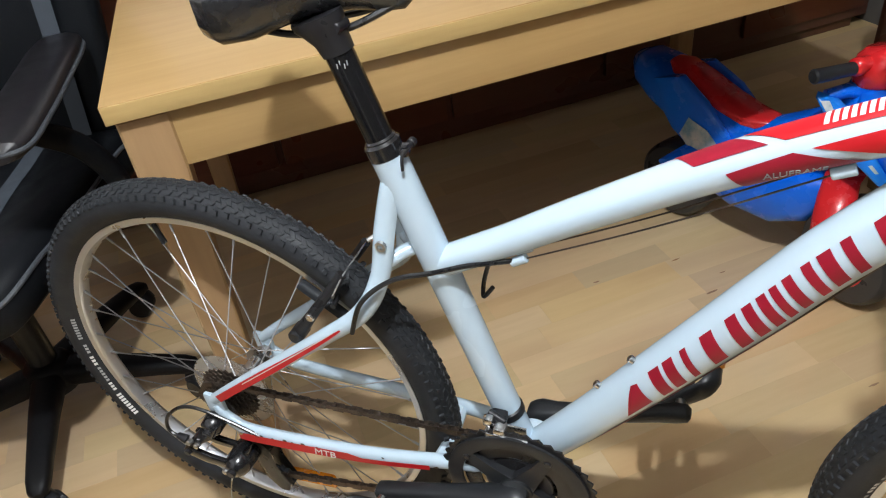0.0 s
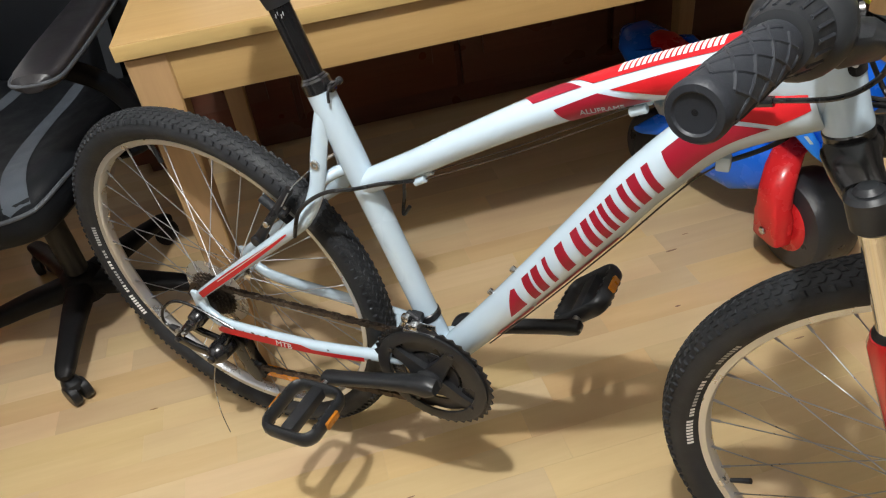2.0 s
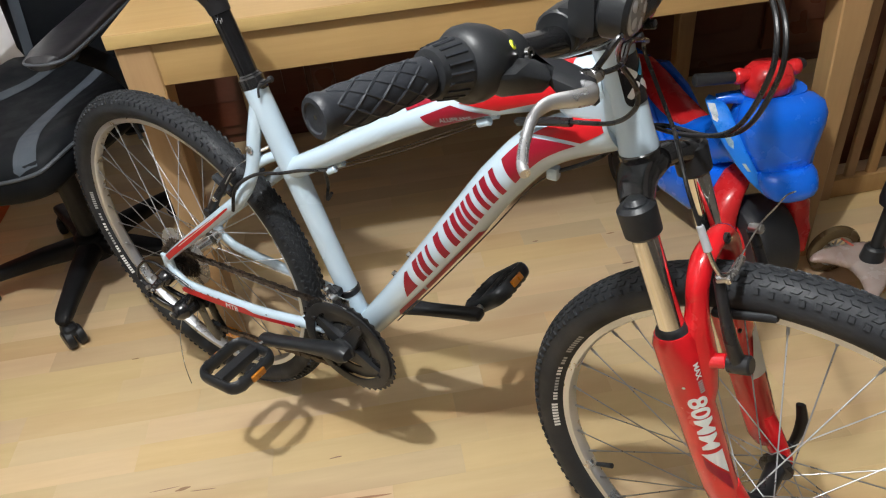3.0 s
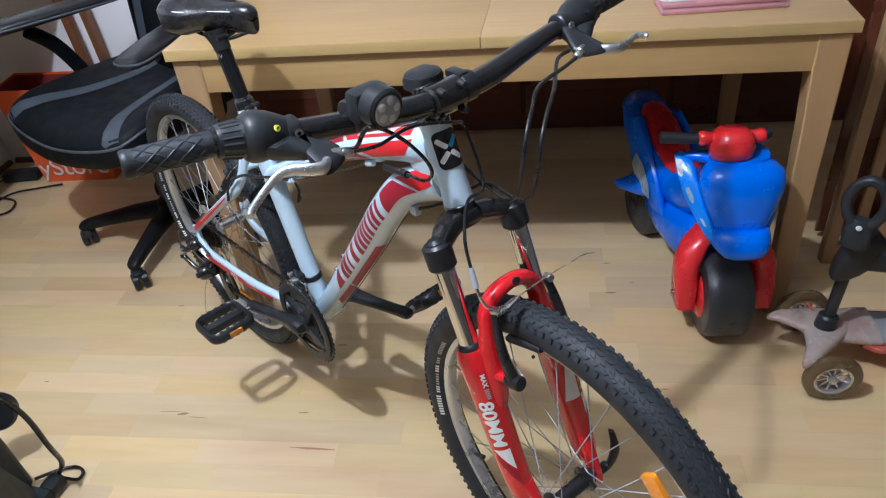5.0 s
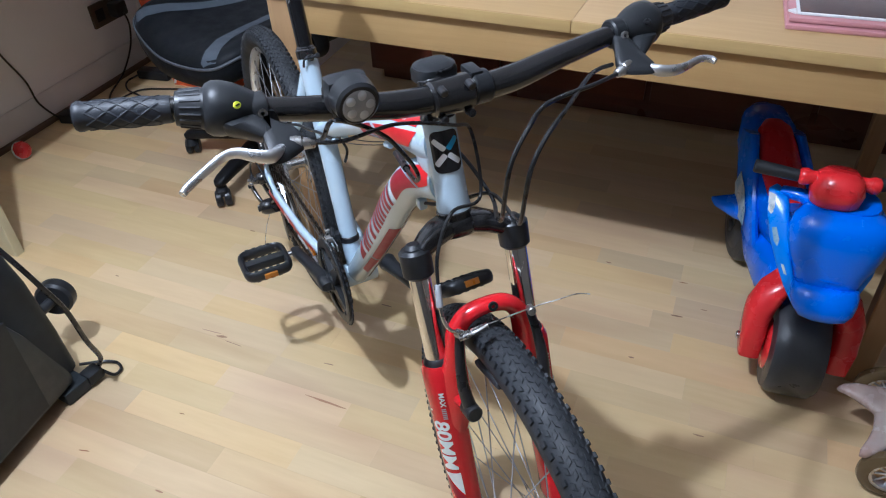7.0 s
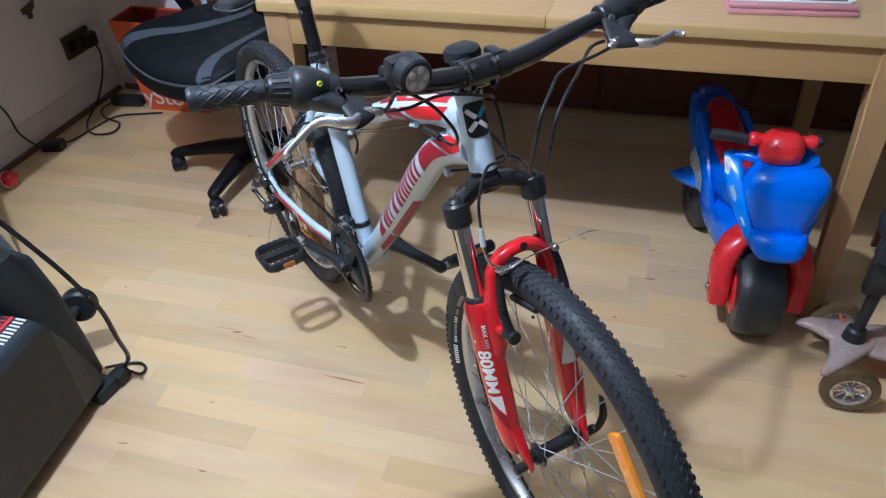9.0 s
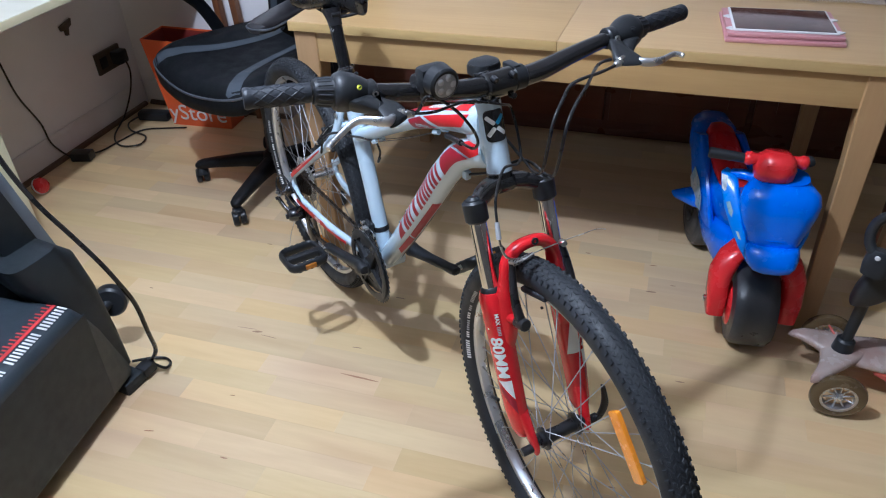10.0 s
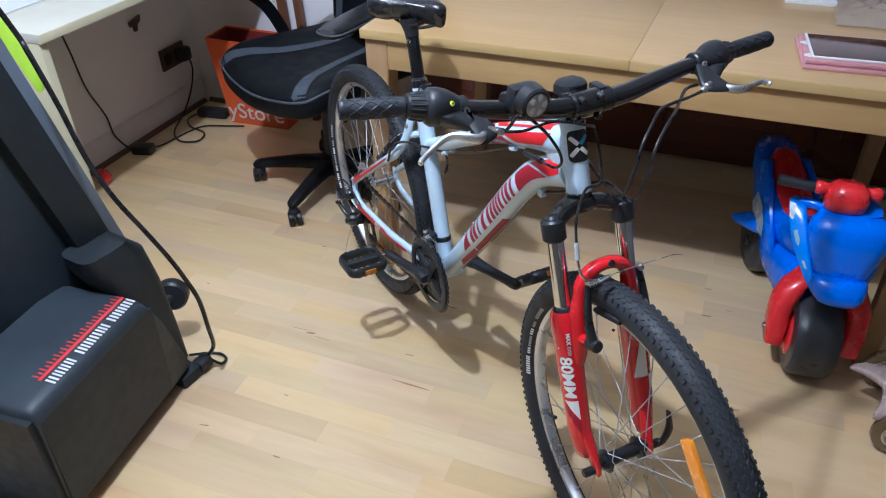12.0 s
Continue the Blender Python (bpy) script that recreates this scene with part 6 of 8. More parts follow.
BASE0 = math.atan2(-0.284, -0.008)
b = bmesh.new()
lathe(b, [(0.030, 0.060), (0.052, 0.062), (0.056, 0.075), (0.050, 0.110), (0.038, 0.125), (0.030, 0.128)], 24)
hub = part("base_hub", b, CHAIRPLASTIC, chair)
for k in range(5):
    a = BASE0 + 2 * math.pi * k / 5
    d, w = Vector((math.cos(a), math.sin(a), 0)), Vector((-math.sin(a), math.cos(a), 0))
    b = bmesh.new()
    loft(b, [oval(d * t + Vector((0, 0, z)), ww, hh, w, (0, 0, 1), 14, 3.2) for t, z, ww, hh in ((0.03, 0.092, 0.030, 0.026), (0.12, 0.092, 0.026, 0.022), (0.22, 0.084, 0.022, 0.017), (0.272, 0.078, 0.020, 0.015), (0.292, 0.074, 0.017, 0.012), (0.300, 0.072, 0.008, 0.006))])
    part("base_arm", b, CHAIRPLASTIC, hub, "black plastic star base arm")
    tw = a + (0.7, -0.5, 1.9, 2.8, -1.3)[k]
    m = Matrix.Translation(d * 0.284) @ Matrix.Rotation(tw, 4, "Z")
    b = bmesh.new()
    for s in (-1, 1):
        lathe(b, [(0.004, 0), (0.022, 0), (0.0255, 0.003), (0.0255, 0.016), (0.022, 0.019), (0.004, 0.019)], 20, m @ Matrix.Translation((0.012, s * 0.013 - 0.0095, 0.0256)) @ Matrix.Rotation(radians(-90), 4, "X"))
    loft(b, [oval(m @ Vector((0.004, 0, 0.040)), 0.026, 0.020, m.to_3x3() @ Vector((1, 0, 0)), m.to_3x3() @ Vector((0, 1, 0)), 14, 3), oval(m @ Vector((0.004, 0, 0.054)), 0.022, 0.017, m.to_3x3() @ Vector((1, 0, 0)), m.to_3x3() @ Vector((0, 1, 0)), 14, 3), oval(m @ Vector((0, 0, 0.062)), 0.012, 0.012, m.to_3x3() @ Vector((1, 0, 0)), m.to_3x3() @ Vector((0, 1, 0)), 14, 3)])
    part("castor", b, BLACKPLASTIC, hub, "black twin-wheel castor")
b = bmesh.new()
cyl(b, (0, 0, 0.11), (0, 0, 0.30), 0.026, None, 20, 0.003)
cyl(b, (0, 0, 0.29), (0, 0, 0.40), 0.016, None, 16)
part("gas_column", b, BLACKPLASTIC, chair)
b = bmesh.new()
box(b, (0, 0, 0), (0.30, 0.20, 0.035), 0.008, Matrix.Translation(ch(-0.02, 0, 0.400)) @ Matrix.Rotation(math.atan2(CF.y, CF.x), 4, "Z"))
part("seat_plate", b, BLACKMETAL, chair)
# seat cushion: wings at the sides, waterfall front, pointed front corners
def seat_outline(grow=0.0):
    pts = []
    for f, r in ((0.285, 0.0), (0.275, 0.12), (0.254, 0.215), (0.222, 0.250), (0.13, 0.262), (0.0, 0.252), (-0.14, 0.235), (-0.23, 0.215), (-0.245, 0.0), (-0.23, -0.215), (-0.14, -0.235), (0.0, -0.252), (0.13, -0.262), (0.222, -0.250), (0.254, -0.215), (0.275, -0.12)):
        pts.append((f + math.copysign(grow, f) * (abs(f) > 0.05), r + math.copysign(grow, r) * (abs(r) > 0.05), 0))
    return spline(pts, 4, True)


b = bmesh.new()
secs = []
SEAT_Z = 0.505
for g, dz in ((-0.05, -0.095), (-0.012, -0.092), (0.0, -0.078), (0.002, -0.050), (0.000, -0.028), (-0.008, -0.012), (-0.030, -0.002), (-0.075, -0.004), (-0.12, -0.010), (-0.17, -0.014)):
    row = []
    for p in seat_outline(0):
        k = 1 + g / 0.25
        f, r = p.x * k, p.y * k
        z = SEAT_Z + dz - 0.030 * max(0, (f - 0.15) / 0.13) ** 1.5 + 0.018 * (abs(r) / 0.25) ** 2
        row.append(ch(f, r, z))
    secs.append(row)
loft(b, secs)
seat = part("seat", b, CHAIRBLACK, chair, "black faux leather seat with grey bands", 60)
b = bmesh.new()
line = []
for p in seat_outline(0):
    f, r = p.x * 0.999, p.y * 0.999
    line.append(ch(f, r, SEAT_Z - 0.030 - 0.030 * max(0, (f - 0.15) / 0.13) ** 1.5 + 0.018 * (abs(r) / 0.25) ** 2))
sweep(b, line, 0.0042, 8, True)
part("piping", b, PIPING, seat, "grey piping")
seat_tree = BVHTree.FromPolygons([v.co.copy() for v in seat.data.vertices], [tuple(p.vertices) for p in seat.data.polygons])


def lay_band(path, half, parent, label):
    """A strip of grey leather laid along the seat's surface; path: (f, r) places."""
    t = bmesh.new()
    rows = []
    line = spline([(f, r, 0) for f, r in path], 6)
    for i, p in enumerate(line):
        d = (line[min(i + 1, len(line) - 1)] - line[max(i - 1, 0)]).normalized()
        n = Vector((-d.y, d.x, 0))
        w = half * (1.25 - 0.5 * i / (len(line) - 1))
        row = []
        for k in (-1.0, -0.5, 0.0, 0.5, 1.0):
            q = p + n * w * k
            hit = seat_tree.ray_cast(ch(q.x, q.y, 0.7), Vector((0, 0, -1)))[0]
            row.append(hit + Vector((0, 0, 0.0016)) if hit else None)
        rows.append(row)
    made = {}
    for i, row in enumerate(rows):
        for k, q in enumerate(row):
            if q is not None:
                made[i, k] = t.verts.new(q)
    for i in range(len(rows) - 1):
        for k in range(4):
            quad = [(i, k), (i, k + 1), (i + 1, k + 1), (i + 1, k)]
            if all(q in made for q in quad):
                t.faces.new([made[q] for q in quad])
    part("seat_band", t, CHAIRGREY, parent, label)


for s in (-1, 1):
    lay_band([(0.268, s * 0.222), (0.225, s * 0.198), (0.16, s * 0.160), (0.09, s * 0.126), (0.02, s * 0.103), (-0.08, s * 0.082), (-0.20, s * 0.070)], 0.021, seat, "grey faux leather band")
# back: tall, with wings and grey flanks
b = bmesh.new()
secs = []
for z, w, t, lean in ((0.47, 0.19, 0.045, 0.0), (0.53, 0.225, 0.055, 0.012), (0.64, 0.235, 0.055, 0.030), (0.78, 0.245, 0.050, 0.055), (0.92, 0.255, 0.048, 0.085), (1.04, 0.250, 0.046, 0.115), (1.14, 0.20, 0.042, 0.140), (1.22, 0.17, 0.04, 0.16), (1.29, 0.13, 0.032, 0.178), (1.31, 0.06, 0.018, 0.183)):
    row = []
    for k in range(28):
        a = 2 * math.pi * k / 28
        cx, sy = math.cos(a), math.sin(a)
        r = w * math.copysign(abs(cx) ** 0.7, cx)
        f = -0.255 - lean + t * math.copysign(abs(sy) ** 0.8, sy) + 0.035 * (abs(r) / 0.25) ** 2
        row.append(ch(f, r, z))
    secs.append(row)
loft(b, secs)
back = part("backrest", b, CHAIRBLACK, chair, "tall black padded backrest with grey flanks", 60)
for s in (-1, 1):
    b = bmesh.new()
    rows = []
    for z, lean in ((0.50, 0.006), (0.56, 0.016), (0.64, 0.030), (0.78, 0.055), (0.92, 0.085), (1.02, 0.108)):
        w = 0.236 + 0.03 * (z - 0.6)
        row = []
        for q in (0.60, 0.65, 0.70, 0.75):
            r = s * w * q
            f = -0.255 - lean + 0.056 * (1 - (q ** 1.43) ** 2.5) ** 0.4 + 0.035 * (abs(r) / 0.25) ** 2 + 0.004
            row.append(b.verts.new(ch(f, r, z)))
        rows.append(row)
    for x, y in zip(rows, rows[1:]):
        for k in range(3):
            b.faces.new((x[k], x[k + 1], y[k + 1], y[k]))
    part("back_flank", b, CHAIRGREY, back, "grey faux leather flank")
for s in (-1, 1):
    b = tube([ch(-0.06, s * 0.20, 0.405), ch(-0.06, s * 0.270, 0.430), ch(-0.045, s * 0.292, 0.50), ch(0.005, s * 0.290, 0.59), ch(0.075, s * 0.275, 0.655)], [(0.020, 0.012), (0.022, 0.012), (0.024, 0.012), (0.022, 0.012), (0.020, 0.014)], 12, up=CF)
    arm = part("arm_support", b, CHAIRBLACK, chair, "black curved arm support")
    AF = Matrix.Rotation(radians(17 * s), 4, 'Z') @ CF
    AR = AF.cross(Vector((0, 0, 1)))
    PADC = ch(0.03, s * 0.262, 0.682)
    b = bmesh.new()
    secs = []
    for f, w, hgt, dz in ((0.195, 0.016, 0.008, -0.004), (0.185, 0.030, 0.014, 0), (0.15, 0.038, 0.018, 0), (0.05, 0.040, 0.019, 0.002), (-0.06, 0.039, 0.018, 0.004), (-0.16, 0.038, 0.017, 0.006), (-0.215, 0.033, 0.014, 0.007), (-0.238, 0.017, 0.008, 0.007)):
        secs.append(oval(PADC + AF * (f - 0.015) + Vector((0, 0, dz)), w * 1.12, hgt, AR, (0, 0, 1), 18, 2.6))
    loft(b, secs)
    pad = part("arm_pad", b, ARMPAD, chair, "padded black armrest with grey piping")
    b = bmesh.new()
    loop = [PADC + AF * (f - 0.015) + AR * (w * 1.12) for f, w in ((0.193, 0.0), (0.178, 0.034), (0.10, 0.0405), (-0.04, 0.0405), (-0.21, 0.034), (-0.236, 0.0), (-0.21, -0.034), (-0.04, -0.0405), (0.10, -0.0405), (0.178, -0.034))]
    sweep(b, spline(loop, 5, True), 0.0036, 8, True, up=(0, 0, 1))
    part("piping", b, PIPING, pad)

# ---- toy ride-on motorbike ----
MT = pose(1.238, -0.045, 0, 0, 0, -74.0)
moto = empty("toy_motorbike", MT, "blue and red plastic ride-on toy motorbike with stickers", "toy motorbike")
# local x points from the front axle backwards is negative: forward is +x, y left, z up


def fat_wheel(name, x, rr, w):
    b = bmesh.new()
    prof = [(0.060, -w), (rr * 0.72, -w), (rr * 0.90, -w * 0.94), (rr * 0.985, -w * 0.72), (rr, -w * 0.4), (rr, w * 0.4), (rr * 0.985, w * 0.72), (rr * 0.90, w * 0.94), (rr * 0.72, w), (0.060, w)]
    lathe(b, prof, 48, Matrix.Translation((x, 0, rr)) @ Matrix.Rotation(radians(90), 4, "X"))
    t = part(name, b, TOYTYRE, moto, "wide black plastic wheel")
    for s in (-1, 1):
        b = bmesh.new()
        lathe(b, [(0.012, w + 0.006), (0.030, w + 0.008), (0.058, w + 0.003), (0.066, w - 0.004), (0.066, w - 0.012)], 28, Matrix.Translation((x, 0, rr)) @ Matrix.Rotation(radians(90 * s), 4, "X"))
        # rear hub and cap are tyre black: the table's shade put into their colour
        part("wheel_hub", b, TOYRED if x > -0.1 else TOYTYRE, t)
        b = bmesh.new()
        lathe(b, [(0.0001, w + 0.014), (0.012, w + 0.013), (0.016, w + 0.009), (0.016, w + 0.002)], 20, Matrix.Translation((x, 0, rr)) @ Matrix.Rotation(radians(90 * s), 4, "X"))
        part("hub_cap", b, PAPER if x > -0.1 else TOYTYRE, t)


FR, RR = 0.107, 0.095
fat_wheel("front_wheel", 0.0, FR, 0.054)
fat_wheel("rear_wheel", -0.44, RR, 0.040)
# red fork: an arch over the front wheel with boxed ends
for s in (-1, 1):
    b = bmesh.new()
    loft(b, [oval((x, s * y, z), a, c, (1, 0, 0), (0, 1, 0), 18, pw) for x, y, z, a, c, pw in ((0.004, 0.086, 0.084, 0.036, 0.020, 5), (0.004, 0.086, 0.088, 0.040, 0.023, 5), (0.000, 0.088, 0.145, 0.040, 0.025, 5), (-0.004, 0.088, 0.160, 0.036, 0.027, 3), (-0.010, 0.085, 0.200, 0.036, 0.030, 2.4), (-0.024, 0.068, 0.240, 0.036, 0.030, 2.2), (-0.044, 0.040, 0.266, 0.034, 0.026, 2.2), (-0.055, 0.010, 0.274, 0.034, 0.020, 2.2))])
    forkm = part("fork_leg", b, TOYRED, moto, "red plastic fork leg")
    b = bmesh.new()
    cyl(b, (0.004, s * 0.108, 0.112), (0.004, s * 0.117, 0.112), 0.009, None, 14, 0.002)
    part("axle_cap", b, STEEL, forkm)
# blue body: tank, nose shield, belly and raised tail
b = bmesh.new()
prof = [(0.055, 0.300, 0.020, 0.018), (0.045, 0.330, 0.075, 0.040), (0.015, 0.355, 0.105, 0.062), (-0.02, 0.365, 0.108, 0.072), (-0.07, 0.350, 0.088, 0.080), (-0.12, 0.320, 0.066, 0.085), (-0.18, 0.285, 0.064, 0.080), (-0.26, 0.250, 0.070, 0.066), (-0.34, 0.268, 0.090, 0.068), (-0.42, 0.302, 0.096, 0.064), (-0.50, 0.332, 0.090, 0.056), (-0.555, 0.352, 0.070, 0.044), (-0.585, 0.360, 0.034, 0.022)]
loft(b, [oval((x, 0, z), w * 0.74, h * 0.9, (0, 1, 0), (0.2, 0, 1), 24, 2.6) for x, z, w, h in prof])
mbody = part("body", b, TOYBLUE, moto, "glossy blue plastic body", 60)
# front fairing: wide shoulders narrowing to a rounded lip above the wheel
b = bmesh.new()
loft(b, [oval((x, 0, z), w, t, (0, 1, 0), (0.95, 0, 0.3), 24, 2.8) for x, z, w, t in ((-0.030, 0.462, 0.040, 0.022), (-0.014, 0.458, 0.068, 0.034), (0.000, 0.446, 0.083, 0.044), (0.008, 0.424, 0.088, 0.050), (0.012, 0.398, 0.085, 0.052), (0.018, 0.370, 0.076, 0.050), (0.026, 0.345, 0.064, 0.044), (0.036, 0.326, 0.056, 0.036), (0.046, 0.314, 0.050, 0.030))])
part("fairing", b, TOYBLUE, mbody, "rounded blue front fairing", 60)
b = bmesh.new()
loft(b, [oval((x, 0, z), w, t, (0, 1, 0), (0.95, 0, 0.3), 24, 2.8) for x, z, w, t in ((0.038, 0.3255, 0.052, 0.036), (0.041, 0.3265, 0.058, 0.043), (0.050, 0.319, 0.061, 0.046), (0.066, 0.307, 0.059, 0.041), (0.084, 0.295, 0.053, 0.030), (0.097, 0.286, 0.042, 0.016), (0.103, 0.282, 0.022, 0.007))])
part("fairing_lip", b, TOYBLUE, mbody, "blue lip of the fairing", 60)
part("seam", tube([(0.030, -0.066, 0.356), (0.058, -0.044, 0.352), (0.0695, 0, 0.350), (0.058, 0.044, 0.352), (0.030, 0.066, 0.356)], 0.0016, 6), TOYBLUE, mbody)
# neck, red cap and handlebars
b = bmesh.new()
loft(b, [oval((x, 0, z), w, t, (0, 1, 0), (1, 0, 0), 20, 2.6) for x, z, w, t in ((-0.040, 0.40, 0.075, 0.060), (-0.035, 0.45, 0.065, 0.050), (-0.032, 0.470, 0.060, 0.046))])
part("neck", b, TOYBLUE, mbody)
part("side_arm", tube([(-0.040, -0.030, 0.448), (-0.052, -0.070, 0.452), (-0.066, -0.104, 0.446)], [(0.020, 0.016), (0.017, 0.013), (0.015, 0.012)], 14), TOYBLUE, mbody)
b = bmesh.new()
loft(b, [oval((x, y, z), a, c, (1, 0.2, 0), (0, 0, 1), 14, 2.4) for x, y, z, a, c in ((-0.33, -0.045, 0.225, 0.050, 0.030), (-0.36, -0.085, 0.210, 0.040, 0.020), (-0.40, -0.116, 0.196, 0.018, 0.008))])
part("footrest", b, TOYBLUE, mbody, "blue pointed footrest")
b = bmesh.new()
loft(b, [oval((x, 0, z), w, t, (0, 1, 0), (1, 0, 0.25), 24, 2.5) for x, z, w, t in ((-0.030, 0.462, 0.034, 0.034), (-0.028, 0.472, 0.043, 0.043), (-0.030, 0.496, 0.047, 0.047), (-0.036, 0.522, 0.040, 0.040), (-0.040, 0.533, 0.026, 0.026))])
for s in (-1, 1):
    loft(b, [oval((-0.036, s * y, 0.512), a, a, (1, 0, 0), (0, 0, 1), 16) for y, a in ((0.030, 0.014), (0.048, 0.013), (0.056, 0.0165), (0.066, 0.0155), (0.071, 0.008))])
cap = part("handlebar_cap", b, TOYRED, moto, "red plastic handlebar cap", 60)
b = bmesh.new()
ring = []
for k in range(28):
    a = 2 * math.pi * k / 28
    y, z = 0.025 * math.copysign(abs(math.cos(a)) ** 0.45, math.cos(a)), 0.512 + 0.0075 * math.copysign(abs(math.sin(a)) ** 0.6, math.sin(a))
    ring.append(Vector((-0.0330 + 0.0430 * (1 - abs(y / 0.0445) ** 2.5) ** 0.4 - 0.33 * (z - 0.512), y, z)))
sweep(b, ring, 0.0034, 8, True)
part("cap_recess", b, TOYRED, cap)
for s in (-1, 1):
    b = bmesh.new()
    cyl(b, (-0.036, s * 0.066, 0.511), (-0.046, s * (0.148 if s < 0 else 0.078), 0.514), 0.0115, 0.0130, 18, 0.003)
    part("grip", b, BLACKPLASTIC, moto, "black ribbed plastic grip")
# red saddle, side panels with stickers
b = bmesh.new()
loft(b, [oval((x, 0, z), w, t, (0, 1, 0), (0.35, 0, 1), 20, 2.6) for x, z, w, t in ((-0.215, 0.312, 0.016, 0.008), (-0.235, 0.308, 0.032, 0.016), (-0.275, 0.306, 0.042, 0.020), (-0.34, 0.320, 0.046, 0.022), (-0.41, 0.348, 0.046, 0.022), (-0.46, 0.370, 0.038, 0.018), (-0.485, 0.380, 0.020, 0.008))])
part("saddle", b, TOYRED, moto, "red plastic saddle")
for s in (-1, 1):
    b = bmesh.new()
    wide, thin = Vector((-0.90, s * 0.20, 0.20)), Vector((0.2, s * 0.95, 0.1))
    band = [(-0.055, 0.060, 0.440, 0.026), (-0.030, 0.074, 0.425, 0.026), (-0.005, 0.080, 0.395, 0.024), (0.018, 0.072, 0.352, 0.022), (0.040, 0.056, 0.316, 0.018), (0.060, 0.046, 0.296, 0.012), (0.072, 0.040, 0.287, 0.007)]
    if s < 0:
        wide, thin = Vector((-0.62, -0.70, 0.25)).normalized(), Vector((0.70, -0.62, 0.30)).normalized()
        band = [(-0.064, 0.106, 0.452, 0.016), (-0.050, 0.110, 0.444, 0.026), (-0.020, 0.104, 0.412, 0.029), (0.008, 0.092, 0.372, 0.027), (0.032, 0.074, 0.334, 0.024), (0.056, 0.058, 0.305, 0.018), (0.074, 0.047, 0.290, 0.010), (0.082, 0.042, 0.284, 0.004)]
    spine = [Vector((x, s * y, z)) for x, y, z, w in band]
    loft(b, [oval(p, e[3], 0.0065, wide, thin, 16, 3.4) for p, e in zip(spine, band)])
    panel = part("side_panel", b, TOYBLUE_PALE, moto, "pale blue side panel with stickers", 60)

    def on_band(k, v):
        i = min(int(k), len(band) - 2)
        f = k - i
        return spine[i].lerp(spine[i + 1], f) + wide * (band[i][3] * (1 - f) + band[i + 1][3] * f) * v + thin * 0.0072

    if s < 0:
        for mt, pts in ((STICKER, [(0.9, 0.1), (1.1, 0.8), (1.6, 0.8), (1.9, 0.5), (1.6, 0.2)]), (PAPER, [(1.5, 0.35), (1.6, 0.75), (1.95, 0.8), (2.0, 0.5), (1.8, 0.3)]), (STICKER, [(2.3, 0.0), (2.5, 0.5), (3.0, 0.4), (3.1, 0.1), (2.7, -0.2)]), (STICKER, [(3.7, -0.3), (3.8, 0.1), (4.2, 0.0), (4.1, -0.4)])):
            b = bmesh.new()
            b.faces.new([b.verts.new(on_band(k, v)) for k, v in pts])
            part("sticker", b, mt, panel, "small printed sticker")
    b = bmesh.new()
    loft(b, [oval((x, s * y, z), a, 0.014, (0.96, 0, c), (-c * 0, 1, 0), 16, 2.6) for x, y, z, a, c in ((-0.28, 0.052, 0.185, 0.050, 0.0), (-0.31, 0.060, 0.225, 0.068, 0.1), (-0.36, 0.062, 0.270, 0.076, 0.2), (-0.41, 0.060, 0.320, 0.066, 0.3), (-0.46, 0.052, 0.365, 0.042, 0.3))])
    tail = part("tail_panel", b, TOYBLUE, mbody, "blue tail panel with pictured stickers")
    b = bmesh.new()
    prism(b, [(-0.30, 0.215), (-0.37, 0.205), (-0.42, 0.255), (-0.40, 0.300), (-0.35, 0.285), (-0.31, 0.25)], 0, 0.0012, Matrix.Translation((0.02, s * 0.0775, 0)) @ Matrix.Rotation(radians(90), 4, "X"))
    part("sticker", b, STICKER, tail)
b = bmesh.new()
loft(b, [oval((x, 0, z), w, t, (0, 1, 0), (0, 0, 1), 20, 2.8) for x, z, w, t in ((-0.075, 0.215, 0.030, 0.030), (-0.11, 0.190, 0.055, 0.060), (-0.18, 0.165, 0.060, 0.070), (-0.28, 0.155, 0.058, 0.060), (-0.36, 0.165, 0.050, 0.050), (-0.40, 0.18, 0.03, 0.03))])
part("belly", b, TOYBLUE, mbody)
# the steered front end
TURNED = Matrix.Translation((-0.03, 0, 0)) @ Matrix.Rotation(radians(-13), 4, "Z") @ Matrix.Translation((0.03, 0, 0))
for o in moto.children_recursive:
    if o.name.split(".")[0] in ("front_wheel", "fork_leg", "fairing", "handlebar_cap", "grip", "side_panel", "neck", "fairing_lip", "seam", "side_arm") and o.parent in (moto, mbody):
        o.matrix_basis = TURNED @ Matrix.Translation((0, -0.022, -0.007)) if o.name.split(".")[0] in ("handlebar_cap", "grip") else TURNED

